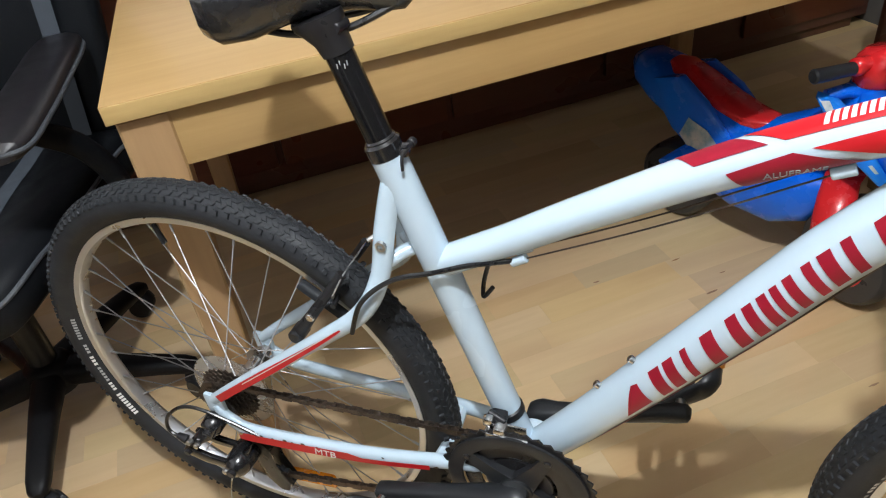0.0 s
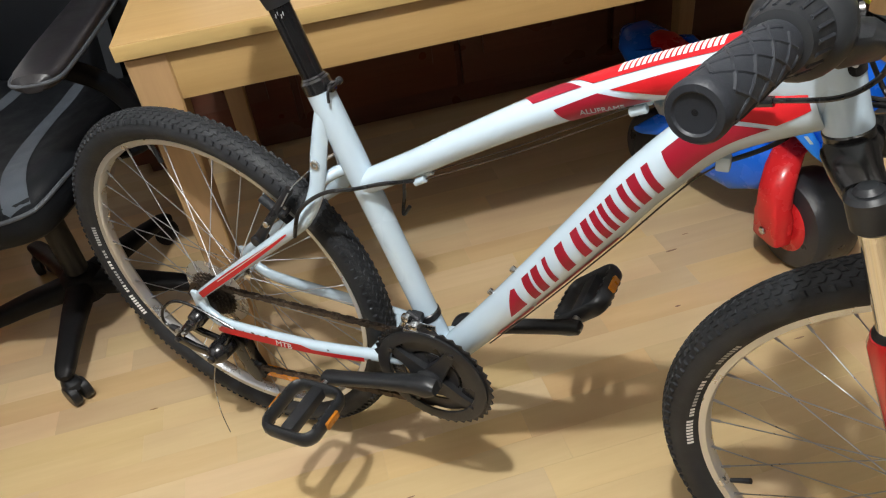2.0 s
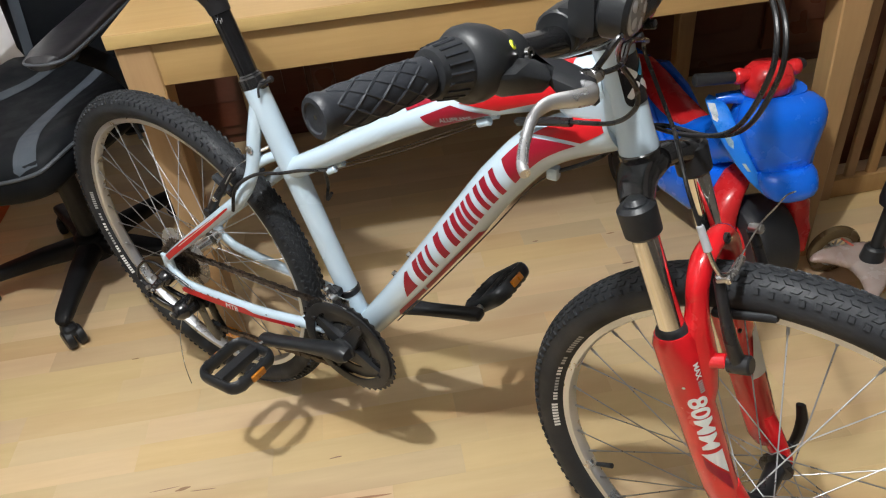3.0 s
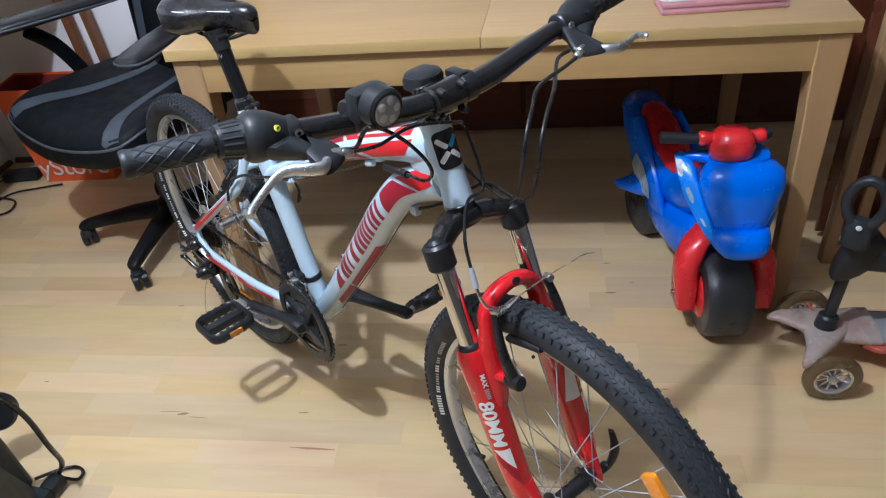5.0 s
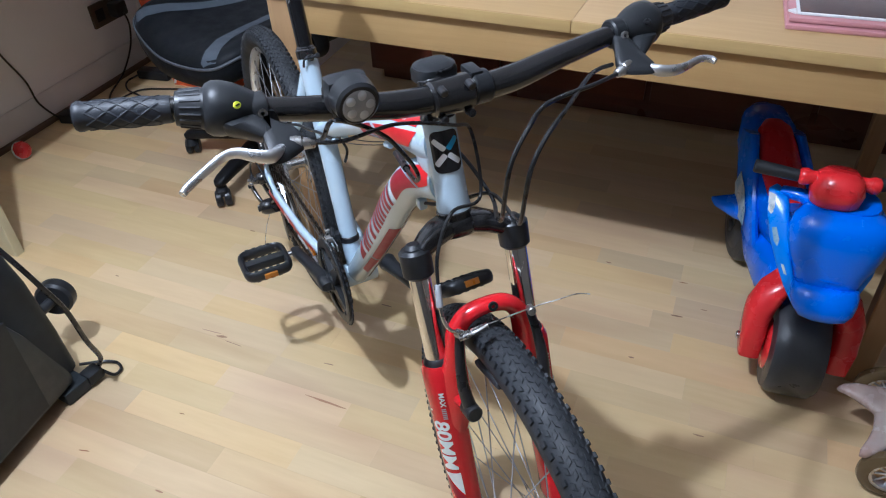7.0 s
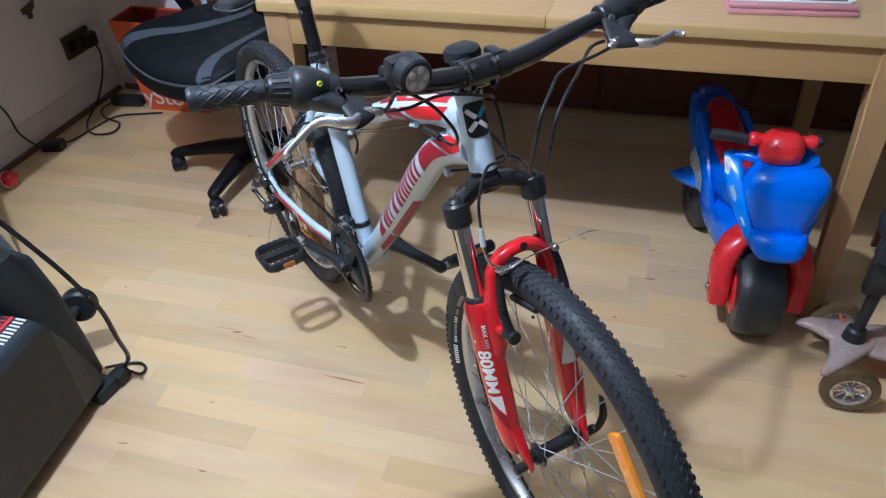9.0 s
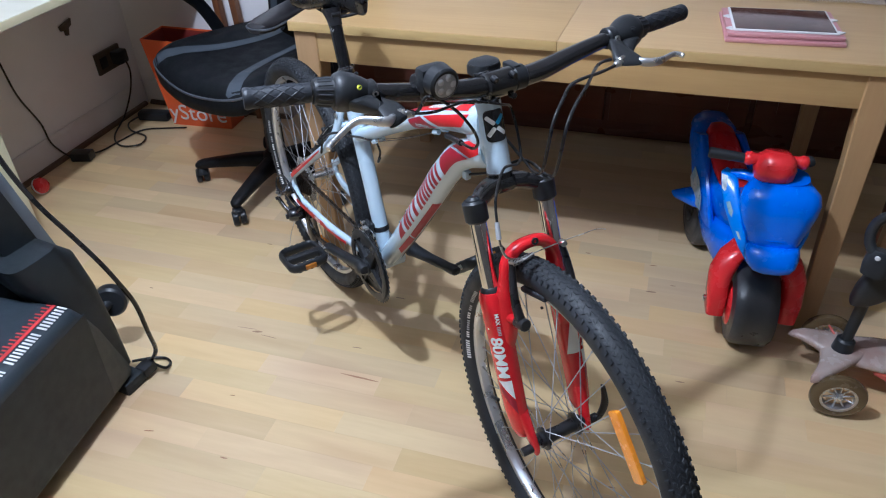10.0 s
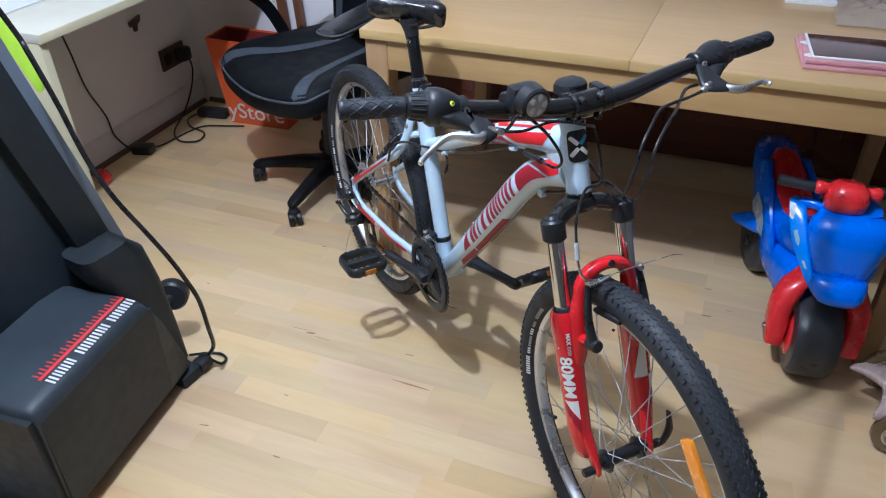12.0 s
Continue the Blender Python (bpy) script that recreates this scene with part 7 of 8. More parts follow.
# ---- toddler scooter ----
SC = pose(1.411, -0.152, 0, 0, 0, 0)
scoot = empty("toddler_scooter", SC, "three-wheeled toddler scooter with milky deck and black handle", "scooter")
for y in (-0.128, 0.090):
    b = bmesh.new()
    lathe(b, [(0.040, -0.012), (0.052, -0.012), (0.0595, -0.007), (0.0615, 0), (0.0595, 0.007), (0.052, 0.012), (0.040, 0.012)], 40, Matrix.Translation((0.012, y, 0.0615)) @ Matrix.Rotation(radians(90), 4, "X"), True)
    w = part("front_wheel", b, SMOKEWHEEL, scoot, "smoky brown urethane wheel with a spoked hub")
    b = bmesh.new()
    lathe(b, [(0.034, -0.010), (0.041, -0.010), (0.041, 0.010), (0.034, 0.010)], 32, Matrix.Translation((0.012, y, 0.0615)) @ Matrix.Rotation(radians(90), 4, "X"), True)
    cyl(b, (0.012, y - 0.013, 0.0615), (0.012, y + 0.013, 0.0615), 0.009, None, 14, 0.002)
    part("wheel_hub", b, LEVERALU, w, "silver spoked wheel hub")
    for k in range(10):
        b = bmesh.new()
        a = 2 * math.pi * k / 10
        p = Vector((0.012, y, 0.0615))
        cyl(b, p + Vector((0.004 * math.cos(a), 0, 0.004 * math.sin(a))), p + Vector((0.036 * math.cos(a + 0.25), 0, 0.036 * math.sin(a + 0.25))), 0.0026, 0.002, 6)
        part("hub_spoke", b, LEVERALU, w)
# front deck: a rounded crossbar with two horns over the wheels
b = bmesh.new()
loft(b, [oval((x, y, z), a * 0.84, c, (0.35, 0.94, 0), (0, 0, 1), 18, 2.6) for x, y, z, a, c in ((0.030, 0.0, 0.098, 0.066, 0.016), (0.0, 0.010, 0.100, 0.052, 0.015), (-0.034, 0.018, 0.104, 0.034, 0.013), (-0.064, 0.022, 0.106, 0.022, 0.010), (-0.084, 0.022, 0.104, 0.013, 0.007), (-0.092, 0.021, 0.102, 0.005, 0.003))])
loft(b, [oval((x, -y, z), a * 0.84, c, (1, 0, 0), (0, 0, 1), 18, 2.6) for x, y, z, a, c in ((0.030, 0.0, 0.098, 0.070, 0.016), (0.022, 0.03, 0.100, 0.058, 0.015), (0.002, 0.065, 0.104, 0.040, 0.013), (-0.020, 0.098, 0.106, 0.028, 0.011), (-0.040, 0.122, 0.102, 0.018, 0.009), (-0.050, 0.134, 0.098, 0.008, 0.004))])
loft(b, [oval((x, 0, 0.096), a, c, (0, 1, 0), (0, 0, 1), 18, 2.8) for x, a, c in ((0.05, 0.05, 0.014), (0.10, 0.058, 0.014), (0.13, 0.060, 0.013))])
front = part("front_deck", b, SCOOTCLEAR, scoot, "milky clear plastic front yoke", 60)
b = bmesh.new()
loft(b, [oval((x, 0, z), a, c, (0, 1, 0), (0, 0, 1), 20, 3.2) for x, z, a, c in ((0.095, 0.082, 0.052, 0.012), (0.12, 0.080, 0.066, 0.013), (0.20, 0.074, 0.070, 0.013), (0.34, 0.072, 0.066, 0.013), (0.45, 0.072, 0.050, 0.012), (0.47, 0.072, 0.03, 0.008))])
deck = part("deck", b, SCOOTRED, scoot, "red translucent standing deck")
b = bmesh.new()
loft(b, [oval((x, 0, z), a, 0.002, (0, 1, 0), (0, 0, 1), 20, 3.2) for x, z, a in ((0.125, 0.0925, 0.046), (0.135, 0.0925, 0.052), (0.40, 0.0855, 0.050), (0.42, 0.085, 0.036))])
part("grip_mat", b, SCOOTGRIP, deck, "grey ribbed grip mat")
b = bmesh.new()
lathe(b, [(0.010, -0.018), (0.032, -0.018), (0.036, -0.010), (0.036, 0.010), (0.032, 0.018), (0.010, 0.018)], 28, Matrix.Translation((0.45, 0, 0.036)) @ Matrix.Rotation(radians(90), 4, "X"), True)
part("rear_wheel", b, SMOKEWHEEL, scoot)
b = bmesh.new()
prism(b, turned(rounded(0.006, 0.034, 0.0028), 15), 0.1135, 0.1145, Matrix.Translation((0.005, 0.045, 0)))
part("print_mark", b, SCOOTRED, front)
b = bmesh.new()
cyl(b, (0.020, -0.018, 0.100), (0.022, -0.017, 0.146), 0.025, 0.021, 22, 0.005)
cyl(b, (0.022, -0.017, 0.138), (0.026, -0.022, 0.282), 0.0120, 0.0135, 18)
stem_sc = part("steering_stem", b, BLACKPLASTIC, scoot, "black steering stem")
b = bmesh.new()
loft(b, [oval((x, y, z), a, c, (1, 0, 0.1), (0, 1, 0), 18, 3.4) for x, y, z, a, c in ((0.064, 0.0, 0.245, 0.024, 0.020), (0.074, 0, 0.262, 0.036, 0.026), (0.094, 0, 0.300, 0.052, 0.030), (0.104, 0, 0.345, 0.050, 0.030), (0.095, 0, 0.372, 0.036, 0.026), (0.092, 0, 0.385, 0.028, 0.022))])
loft(b, [oval((x, 0, z), a, c, (0, 0, 1), (0, 1, 0), 18, 3.2) for x, z, a, c in ((0.11, 0.312, 0.040, 0.028), (0.18, 0.310, 0.034, 0.050), (0.27, 0.318, 0.028, 0.070), (0.36, 0.328, 0.026, 0.074), (0.41, 0.335, 0.018, 0.060))])
part("seat_housing", b, BLACKPLASTIC, scoot, "black plastic seat housing", 60).matrix_basis = Matrix.Translation((0.014, -0.028, 0.262)) @ Matrix.Scale(0.82, 4) @ Matrix.Translation((-0.064, 0, -0.245))
b = bmesh.new()
ring = [Vector((0.098 + 0.007 * math.sin(a), 0.033 * math.cos(a), 0.456 + 0.046 * math.sin(a))) for a in [2 * math.pi * k / 28 for k in range(28)]]
sweep(b, ring, 0.0110, 12, True, up=(1, 0, 0))
loft(b, [oval((0.093, 0, z), a, c, (0, 1, 0), (1, 0, 0), 16, 3) for z, a, c in ((0.365, 0.026, 0.022), (0.39, 0.028, 0.020), (0.412, 0.024, 0.016), (0.424, 0.014, 0.010))])
handle = part("ring_handle", b, BLACKPLASTIC, scoot, "black oval ring handle")
handle.matrix_basis = Matrix.Translation((0.012, -0.050, 0)) @ Matrix.Rotation(radians(62), 4, "Z") @ Matrix.Translation((-0.098, 0, 0))
b = bmesh.new()
lathe(b, [(0.0001, 0.003), (0.0045, 0.0025), (0.0058, 0)], 18, Matrix.Translation((0.0745, 0, 0.413)) @ Matrix.Rotation(radians(-90), 4, "Y"))
part("button", b, PAPER, handle, "small red and white button")

# ---- slatted wooden panel standing behind the scooter ----
slat = empty("slatted_panel", pose(1.58, 0.215, 0, 0, 0, 2), "pale wooden slatted panel standing beside the table", "slatted panel")
for nm, c, s in (("bottom_rail", (0.30, 0, 0.030), (0.62, 0.026, 0.055)), ("top_rail", (0.30, 0, 0.735), (0.62, 0.026, 0.055)), ("post", (-0.012, 0, 0.38), (0.030, 0.030, 0.76)), ("post", (0.612, 0, 0.38), (0.030, 0.030, 0.76))):
    b = bmesh.new()
    box(b, c, s, 0.003)
    part(nm, b, PINE, slat)
for k in range(9):
    b = bmesh.new()
    box(b, (0.052 + 0.062 * k, 0, 0.382), (0.026, 0.012, 0.65), 0.002)
    part("slat", b, PINE, slat)
# board added to keep lamp light off the floor behind the slats
b = bmesh.new()
box(b, (0.30, 0.10, 0.38), (0.62, 0.012, 0.70), 0.002)
part("backing_board", b, MAHOGANY, slat, "dark board added behind the slats to stop light")

# ---- reddish wooden easel posts behind the chair ----
easel = empty("wooden_easel", pose(-0.70, 0.845, 0), "reddish-brown wooden easel folded against the wall", "easel")
for x in (-0.060, 0.015):
    b = bmesh.new()
    box(b, (0, 0, 0.55), (0.026, 0.034, 1.10), 0.003, Matrix.Translation((x, 0.015, 0)) @ Matrix.Rotation(radians(-3), 4, "Y"))
    part("post", b, REDWOOD, easel)
b = bmesh.new()
box(b, (-0.02, 0.015, 0.80), (0.10, 0.018, 0.03), 0.002)
part("rung", b, REDWOOD, easel)

# ---- orange paper carrier ----
bag = empty("orange_carrier_bag", pose(-0.887, 0.775, 0, 0, 0, 3), "orange card carrier bag with white lettering, open top", "carrier bag")
outer = [[(-0.135, -0.055, 0.0), (0.135, -0.055, 0.0), (0.135, 0.055, 0.0), (-0.135, 0.055, 0.0)], [(-0.172, -0.080, 0.375), (0.165, -0.080, 0.365), (0.165, 0.080, 0.365), (-0.172, 0.080, 0.375)]]
b = bmesh.new()
loft(b, [outer[0], [tuple(u + (v - u) * 0.5 for u, v in zip(p, q)) for p, q in zip(*outer)], outer[1], [(x * 0.985, y * 0.96, z) for x, y, z in outer[1]], [(x * 0.985, y * 0.94, 0.006) for x, y, z in outer[0]]])
shell = part("bag_shell", b, ORANGE, bag)
b = bmesh.new()
loft(b, [[(x * 0.975, y * 0.90, 0.012) for x, y, z in outer[0]], [(x * 0.978, y * 0.92, z - 0.006) for x, y, z in outer[1]]], cap=False)
part("lining", b, DARKRED, bag, "dark red lining")
lettering("yStore", 0.098, PAPER, "lettering", shell, Matrix.Translation((-0.005, -0.0632, 0.060)) @ Matrix.Rotation(radians(93.8), 4, "X"), 0.0006)

# ---- desk by the wall ----
desk = empty("desk", pose(0, 0, 0), "cream laminate desk with panel ends against the wall", "desk")
DX, DY0, DY1, DZ = -0.755, -0.315, LEFT_BACK - 0.03, 0.742
b = bmesh.new()
box(b, ((X0 + DX) / 2 + 0.003, (DY0 + DY1) / 2, DZ - 0.0125), (DX - X0 - 0.006, DY1 - DY0, 0.025), 0.002)
top_ob = part("desktop", b, CREAM, desk)
b = bmesh.new()
box(b, (DX + 0.0012, (DY0 + DY1) / 2, DZ - 0.0125), (0.002, DY1 - DY0 - 0.002, 0.022), 0.0006)
part("edge_band", b, CREAM_EDGE, top_ob, "yellowish cream edge band")
b = bmesh.new()
box(b, ((X0 + 0.003 - 0.766) / 2, -0.3000, (DZ - 0.026) / 2), (-0.766 - X0 - 0.003, 0.026, DZ - 0.026), 0.002)
part("end_panel", b, CREAM_EDGE, desk, "yellowish cream end panel")
b = bmesh.new()
box(b, (DX - 0.32, -0.18, DZ + 0.003), (0.21, 0.297, 0.005), 0.001, None)
tagged(part("paper_sheets", b, PAPER), "white paper sheets lying on the desk", "paper")

# ---- wall socket with plug, hook, leads ----
sock = empty("wall_socket", pose(X0, 0.735, 0.255), "brown metal double wall socket with a black plug", "wall socket")
b = bmesh.new()
box(b, (0.006, 0, 0), (0.012, 0.148, 0.088), 0.003)
plate = part("plate", b, PLATE, sock)
b = bmesh.new()
box(b, (0.0135, -0.037, 0.0), (0.003, 0.040, 0.045), 0.001)
part("outlet", b, BLACKPLASTIC, plate)
b = bmesh.new()
box(b, (0.034, 0.035, 0.002), (0.046, 0.058, 0.056), 0.010)
part("plug", b, BLACKPLASTIC, sock, "black three-pin plug")
hk = empty("wall_hook", pose(X0, 0.572, 0.44), "dark metal hook screwed to the wall", "hook")
b = bmesh.new()
prism(b, [(-0.035, 0.016), (0.030, 0.030), (0.022, 0.006), (0.004, 0.002), (-0.002, -0.026), (-0.014, -0.024), (-0.012, 0.0), (-0.032, -0.002)], 0.0, 0.012, Matrix.Rotation(radians(90), 4, "Z") @ Matrix.Rotation(radians(90), 4, "X"), 0.002)
part("bracket", b, PLATE, hk)
lead = empty("power_lead", pose(0, 0, 0), "black power leads and adaptor lying on the floor", "power lead")
b = bmesh.new()
box(b, (0, 0, 0.018), (0.080, 0.050, 0.036), 0.008, pose(-1.19, 0.352, 0, 0, 0, 15))
part("adaptor", b, BLACKPLASTIC, lead, "black charger block")
b = bmesh.new()
box(b, (0, 0, 0.020), (0.135, 0.050, 0.036), 0.008, pose(-1.125, 0.735, 0, 0, 0, 8))
part("adaptor", b, BLACKPLASTIC, lead, "black mains adaptor")
cord("lead", [(-1.262, 0.195, 0.55), (-1.264, 0.215, 0.45), (-1.264, 0.235, 0.31), (-1.264, 0.285, 0.180), (-1.262, 0.300, 0.085), (-1.225, 0.335, 0.012), (-1.19, 0.350, 0.022)], 0.0035, lead)
cord("lead", [(-1.19, 0.352, 0.018), (-1.16, 0.42, 0.006), (-1.14, 0.52, 0.006), (-1.11, 0.62, 0.006), (-1.02, 0.660, 0.006), (-0.94, 0.685, 0.006)], 0.0034, lead)
cord("lead", [(X0 + 0.058, 0.770, 0.245), (X0 + 0.062, 0.775, 0.19), (-1.245, 0.765, 0.10), (-1.235, 0.68, 0.03), (-1.19, 0.545, 0.008), (-1.11, 0.475, 0.008), (-1.04, 0.500, 0.008), (-1.06, 0.570, 0.008), (-1.15, 0.600, 0.010), (-1.20, 0.655, 0.012), (-1.18, 0.72, 0.020)], 0.0036, lead)
ball = empty("red_bauble", pose(-1.162, 0.097, 0), "small red and white bauble lying on the floor", "bauble")
b = bmesh.new()
lathe(b, [(0.0005, 0.0), (0.014, 0.003), (0.026, 0.014), (0.031, 0.031), (0.026, 0.048), (0.014, 0.059), (0.0005, 0.062)], 24)
part("ball", b, TOYRED, ball)
b = bmesh.new()
lathe(b, [(0.0262, -0.006), (0.0318, -0.003), (0.0318, 0.003), (0.0262, 0.006)], 24, Matrix.Translation((0, 0, 0.031)) @ Matrix.Rotation(radians(60), 4, "Y"), True)
part("band", b, PAPER, ball)

# ---- folded treadmill ----
tm = empty("treadmill", pose(-0.285, -0.72, 0, 0, 0, -8.5), "black folded treadmill with a charcoal motor hood", "treadmill")
# local -y runs along the hood, x to the room, z up
HOOD_AT = tm.matrix_basis.inverted() @ pose(-0.326, -0.703, 0, 0, 0, 5.0)
b = bmesh.new()
secs = []
for y, hi in ((0.058, 0.075), (0.050, 0.110), (0.030, 0.175), (0.005, 0.255), (-0.022, 0.318), (-0.034, 0.338), (-0.048, 0.347), (-0.07, 0.348), (-0.20, 0.348), (-0.355, 0.348), (-0.372, 0.345), (-0.380, 0.336)):
    top = max(hi - 0.030, 0.066)
    secs.append([(-0.100, y, 0.040), (0.092, y, 0.040), (0.099, y, 0.052), (0.100 + 0.012 * (top - 0.06) / 0.26, y, top), (0.108 - 0.004 * (hi < 0.2), y, hi - 0.012), (0.096, y, hi - 0.003), (0.080, y, hi), (-0.030, y, hi + 0.004), (-0.100, y, hi + 0.006)])
loft(b, secs)
hood = part("motor_hood", b, TMGREY, tm, "charcoal textured plastic motor hood", 50)
hood.matrix_basis = HOOD_AT
b = bmesh.new()
loft(b, [[(0.0985, y, 0.056), (0.1020, y, 0.056), (0.1120, y, 0.312), (0.108, y, 0.312)] for y in (-0.020, -0.374)])
part("side_panel", b, TMBLACK, hood, "matt black side panel")
b = bmesh.new()
loft(b, [[(x, y - 0.381, z) for x, z in ((-0.10, 0.045), (0.094, 0.045), (0.104, 0.325), (-0.10, 0.335))] for y in (0.002, -0.012)])
part("front_panel", b, TMBLACK, hood, "matt black front panel")
# printing on the hood: red graduated bar, white bars in the place of the maker's words
b = bmesh.new()
box(b, (0.0665, -0.174, 0.3490), (0.0085, 0.262, 0.0012), 0)
part("print_bar", b, REDPRINT, hood, "red printed bar")
for k in range(26):
    b = bmesh.new()
    box(b, (0.0555 - 0.003 * (k % 2), -0.046 - 0.0101 * k, 0.3493), (0.010 + 0.006 * (k % 2), 0.0035, 0.0012), 0)
    part("print_mark", b, REDPRINT, hood)
for y, ln in ((-0.040, 0.016), (-0.059, 0.016), (-0.078, 0.016), (-0.097, 0.016), (-0.126, 0.015), (-0.144, 0.016), (-0.163, 0.016), (-0.181, 0.015), (-0.199, 0.016), (-0.232, 0.013), (-0.249, 0.013), (-0.266, 0.013), (-0.284, 0.015)):
    b = bmesh.new()
    for k in (-0.30, 0.30):
        box(b, (0.0880, y - 0.012 + k * ln, 0.3480), (0.022, ln * 0.30, 0.0014), 0.0004, Matrix.Translation((0.0880, 0, 0.3480)) @ Matrix.Rotation(radians(7), 4, "Y") @ Matrix.Translation((-0.0880, 0, -0.3480)))
    part("print_block", b, WHITE_DECAL, hood, "white printed block")
b = bmesh.new()
box(b, (-0.080, 0.004, 0.362), (0.010, 0.018, 0.016), 0.002)
part("tag", b, GREENTAG, tm, "small green tag")
# deck folded upright: running board, side rail, outer rail
TL = Matrix.Translation((-0.10, 0.10, 0.30)) @ Matrix.Rotation(radians(12.8), 4, "X")
b = bmesh.new()
box(b, (-0.045, -0.32, 0.62), (0.060, 0.50, 1.24), 0.006, TL)
board = part("running_deck", b, TMGREY, tm, "dark grey running deck folded upright")
b = bmesh.new()
box(b, (-0.020, -0.035, 0.62), (0.080, 0.085, 1.26), 0.012, TL)
part("side_rail", b, TMBLACK, tm, "black side rail")
b = bmesh.new()
box(b, (-0.035, 0.026, 0.60), (0.050, 0.036, 1.22), 0.008, TL)
part("outer_rail", b, TMRAIL, tm, "slate grey upright rail")
b = bmesh.new()
loft(b, [oval((-0.055, y, z), a, c, (1, 0, 0), (0, 1, 0), 18, 4) for y, z, a, c in ((0.085, 0.04, 0.060, 0.050), (0.080, 0.15, 0.058, 0.052), (0.060, 0.30, 0.056, 0.062), (0.030, 0.40, 0.054, 0.075), (0.010, 0.44, 0.050, 0.060))])
part("pivot_cover", b, TMBLACK, tm, "black pivot cover", 50)
b = bmesh.new()
lathe(b, [(0.006, -0.018), (0.036, -0.018), (0.042, -0.012), (0.042, 0.012), (0.036, 0.018), (0.006, 0.018)], 32, Matrix.Translation((-0.090, 0.192, 0.164)) @ Matrix.Rotation(radians(80), 4, "X") @ Matrix.Rotation(radians(35), 4, "Y"))
cyl(b, (-0.070, 0.11, 0.164), (-0.090, 0.20, 0.164), 0.012, None, 14)
part("transport_wheel", b, BLACKPLASTIC, tm, "black transport wheel")
b = bmesh.new()
box(b, (0.004, 0.086, 0.018), (0.09, 0.064, 0.036), 0.008)
part("base_foot", b, TMBLACK, tm, "black base foot")
b = bmesh.new()
box(b, (0.036, 0.134, 0.024), (0.036, 0.040, 0.028), 0.006)
part("mains_inlet", b, BLACKPLASTIC, tm, "black mains connector")
b = bmesh.new()
loft(b, [[(x, y, 0.0), (x, y - 0.06, 0.0), (x, y - 0.06, 0.05), (x, y, 0.05)] for x, y in ((-0.09, -0.40), (0.09, -0.40))])
part("base_foot", b, TMRAIL, tm)
cord("power_cable", [(0.034, 0.158, 0.030), (0.075, 0.150, 0.090), (0.104, 0.126, 0.180), (0.111, 0.114, 0.28), (0.106, 0.094, 0.36), (0.090, 0.080, 0.42), (0.062, 0.062, 0.49), (0.030, 0.038, 0.576), (0.0, 0.025, 0.666), (-0.030, 0.023, 0.775), (-0.060, 0.018, 0.877), (-0.075, 0.015, 0.918), (-0.085, -0.03, 1.06)], 0.0055, tm, CABLE, "thick black power cable hanging from the frame")
cord("power_cable", [(0.045, 0.152, 0.026), (0.068, 0.164, 0.010), (0.064, 0.186, 0.006), (0.040, 0.194, 0.006), (0.010, 0.180, 0.008), (-0.020, 0.14, 0.020)], 0.0038, tm, CABLE, "black cable loop")
strap = tube([(-0.136, -0.01, 1.05), (-0.135, 0.022, 0.94), (-0.132, 0.040, 0.865), (-0.128, 0.056, 0.800), (-0.128, 0.056, 0.772)], [(0.002, 0.013), (0.002, 0.014), (0.002, 0.015), (0.002, 0.014), (0.002, 0.007)], 8, up=(1, 0, 0))
tagged(part("safety_strap", strap, HIVIS), "fluorescent yellow safety strap hanging on the treadmill rail", "strap")
bpy.data.objects["safety_strap"].matrix_basis = tm.matrix_basis


# ---- floor strips, laid along the table ----
SW = 0.0655
rnd = random.Random(11)
LENGTHS = [0.22, 0.27, 0.32, 0.37, 0.42, 0.48]
strip_mesh = {}
for L in LENGTHS:
    t = bmesh.new()
    g = 0.00005
    e = 0.00008
    vs = [[t.verts.new((x, y, z)) for x, y in ((i, i), (L - i, i), (L - i, SW - i), (i, SW - i))] for i, z in ((g, -0.004), (g, -0.00012), (g + e, 0.0))]
    for a, c in zip(vs, vs[1:]):
        for k in range(4):
            t.faces.new((a[k], a[(k + 1) % 4], c[(k + 1) % 4], c[k]))
    t.faces.new(vs[-1])
    bmesh.ops.recalc_face_normals(t, faces=t.faces)
    me = bpy.data.meshes.new("floor_strip")
    t.to_mesh(me)
    t.free()
    me.materials.append(FLOORWOOD)
    strip_mesh[L] = me
far_v, far_f, made = [], [], 0
y = Y0 + 0.002
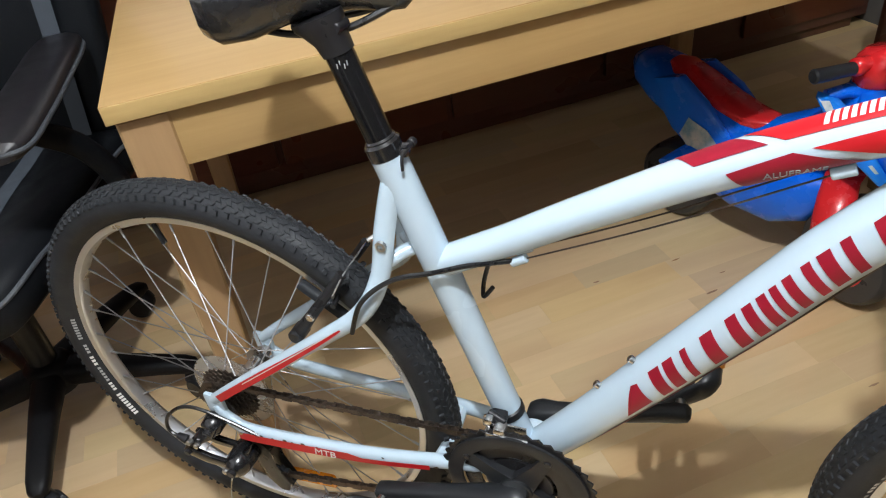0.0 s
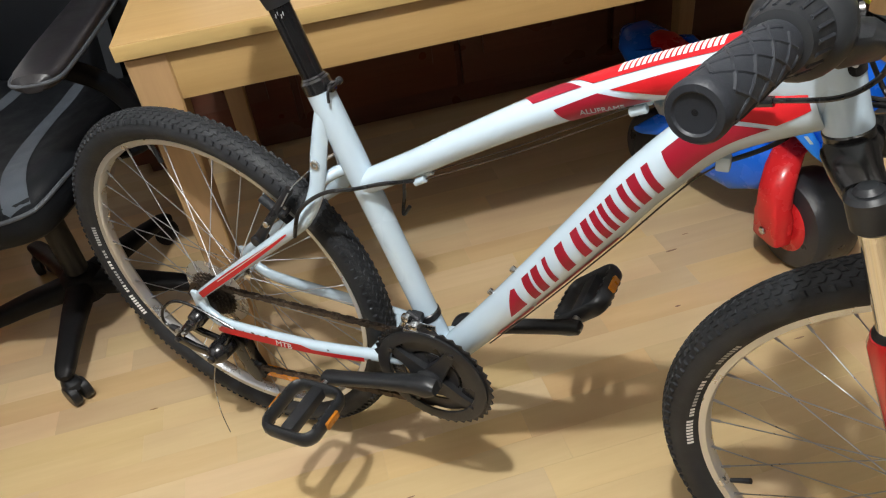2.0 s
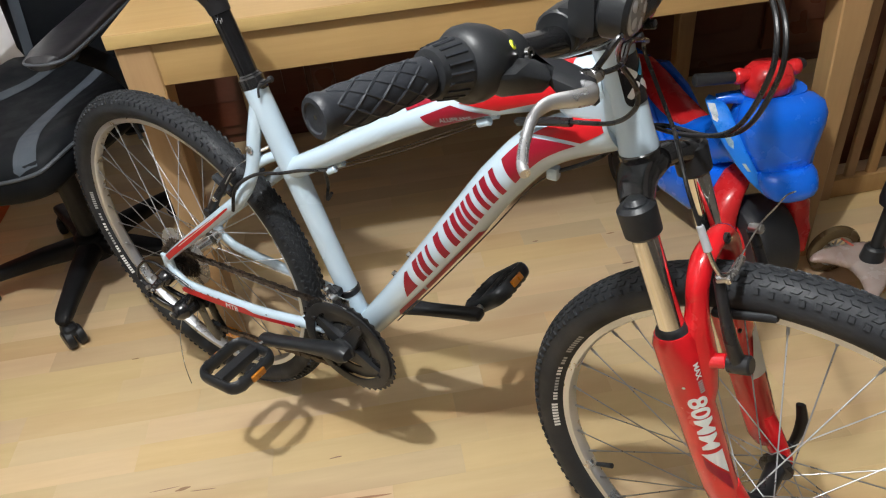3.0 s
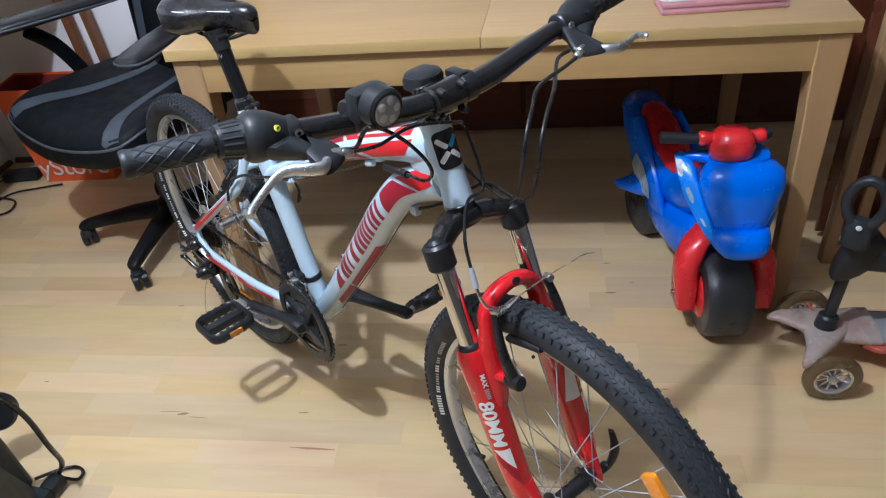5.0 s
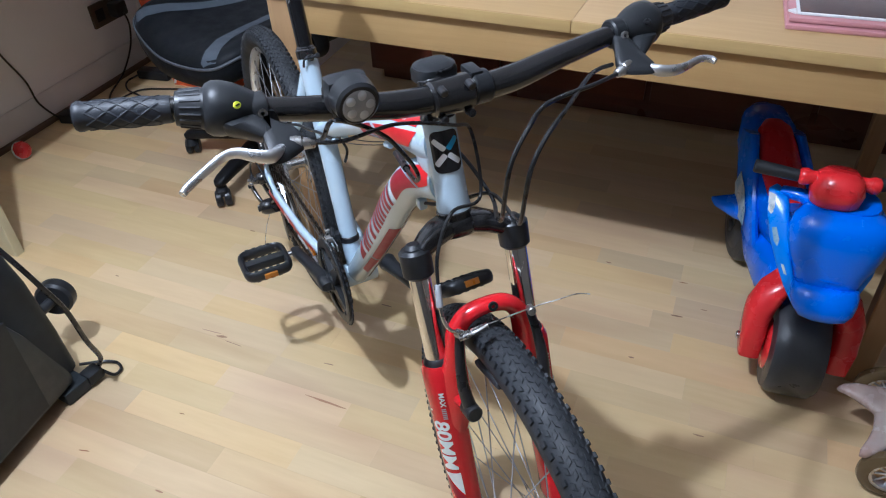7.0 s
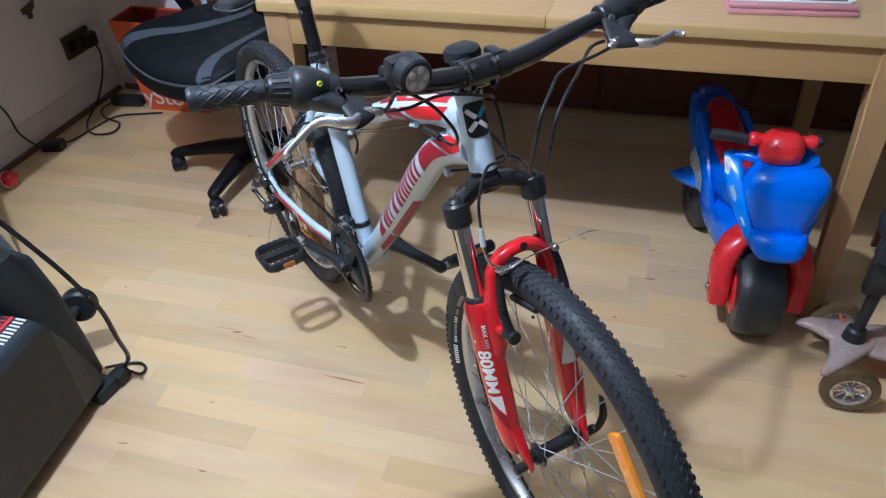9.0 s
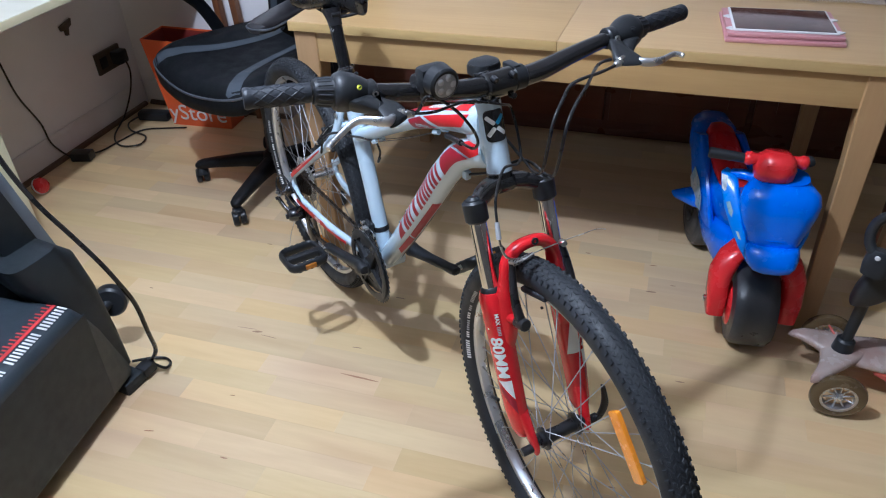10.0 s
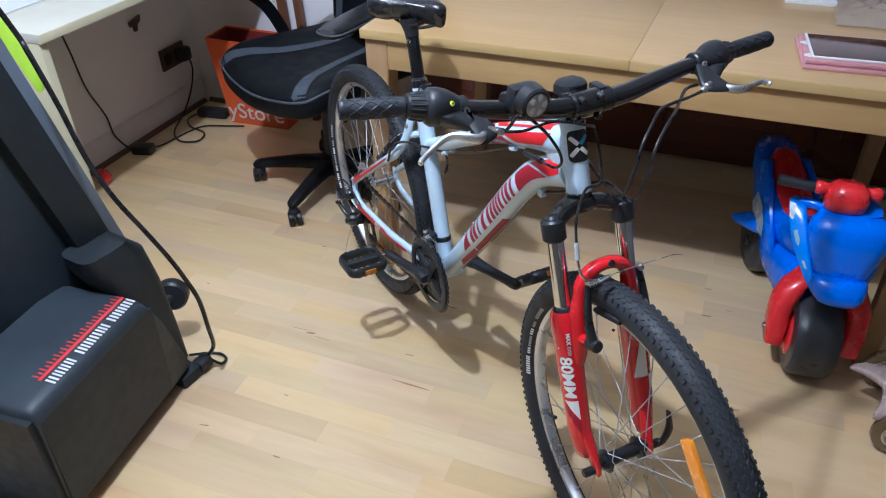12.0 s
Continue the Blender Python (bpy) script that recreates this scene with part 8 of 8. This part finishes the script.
while y < Y1:
    x = X0 - rnd.uniform(0, 0.4)
    while x < X1:
        L = rnd.choice(LENGTHS)
        near = -1.10 < y < 0.32 and X0 < x < 1.65
        if near and made < 470:
            shared("floor_strip", strip_mesh[L], floor, Matrix.Translation((x, y, 0)))
            made += 1
        else:
            n = len(far_v)
            xa, xb, yb = max(x, X0) + 0.00005, min(x + L, X1) - 0.00005, min(y + SW, Y1) - 0.00005
            far_v += [(xa, y + 0.00005, 0), (xb, y + 0.00005, 0), (xb, yb, 0), (xa, yb, 0)]
            far_f.append((n, n + 1, n + 2, n + 3))
        x += L
    y += SW
me = bpy.data.meshes.new("floor_strips_far")
me.from_pydata(far_v, [], far_f)
me.materials.append(FLOORWOOD)
rest = new("floor_strips_far", me)
rest.parent = floor
tagged(rest, "", "", "", "stuff")

# dark knots and a mineral streak in the strips
rnd = random.Random(3)
for x, y, ln, w, turn in ((0.303, -0.460, 0.110, 0.0055, -2), (0.300, -0.135, 0.030, 0.004, 0), (0.256, -0.36, 0.026, 0.003, 5), (0.098, -0.775, 0.020, 0.004, 0), (1.081, -0.265, 0.024, 0.004, 0), (-0.035, -0.372, 0.030, 0.007, 10), (-0.070, -0.366, 0.060, 0.0022, 3), (0.005, -0.382, 0.050, 0.002, -3), (-0.116, -0.753, 0.026, 0.0035, 12), (-0.200, 0.014, 0.018, 0.004, 0), (0.02, -0.60, 0.014, 0.003, 5), (-0.44, -0.28, 0.012, 0.004, 0), (0.52, -0.95, 0.030, 0.003, 6), (-0.66, -0.42, 0.020, 0.003, 0), (1.05, 0.12, 0.016, 0.003, 0), (0.95, -0.62, 0.022, 0.003, 4), (0.792, 0.220, 0.016, 0.005, 0), (0.988, 0.205, 0.024, 0.004, 3), (0.911, -0.097, 0.014, 0.005, 0), (0.990, 0.076, 0.030, 0.006, 4)):
    t = bmesh.new()
    n = 14
    t.faces.new([t.verts.new(Matrix.Translation((x, y, 0.0004)) @ Matrix.Rotation(radians(turn), 4, "Z") @ Vector((ln / 2 * math.cos(2 * math.pi * k / n), w / 2 * math.sin(2 * math.pi * k / n) * rnd.uniform(0.6, 1.2), 0))) for k in range(n)])
    part("knot", t, KNOT, floor)
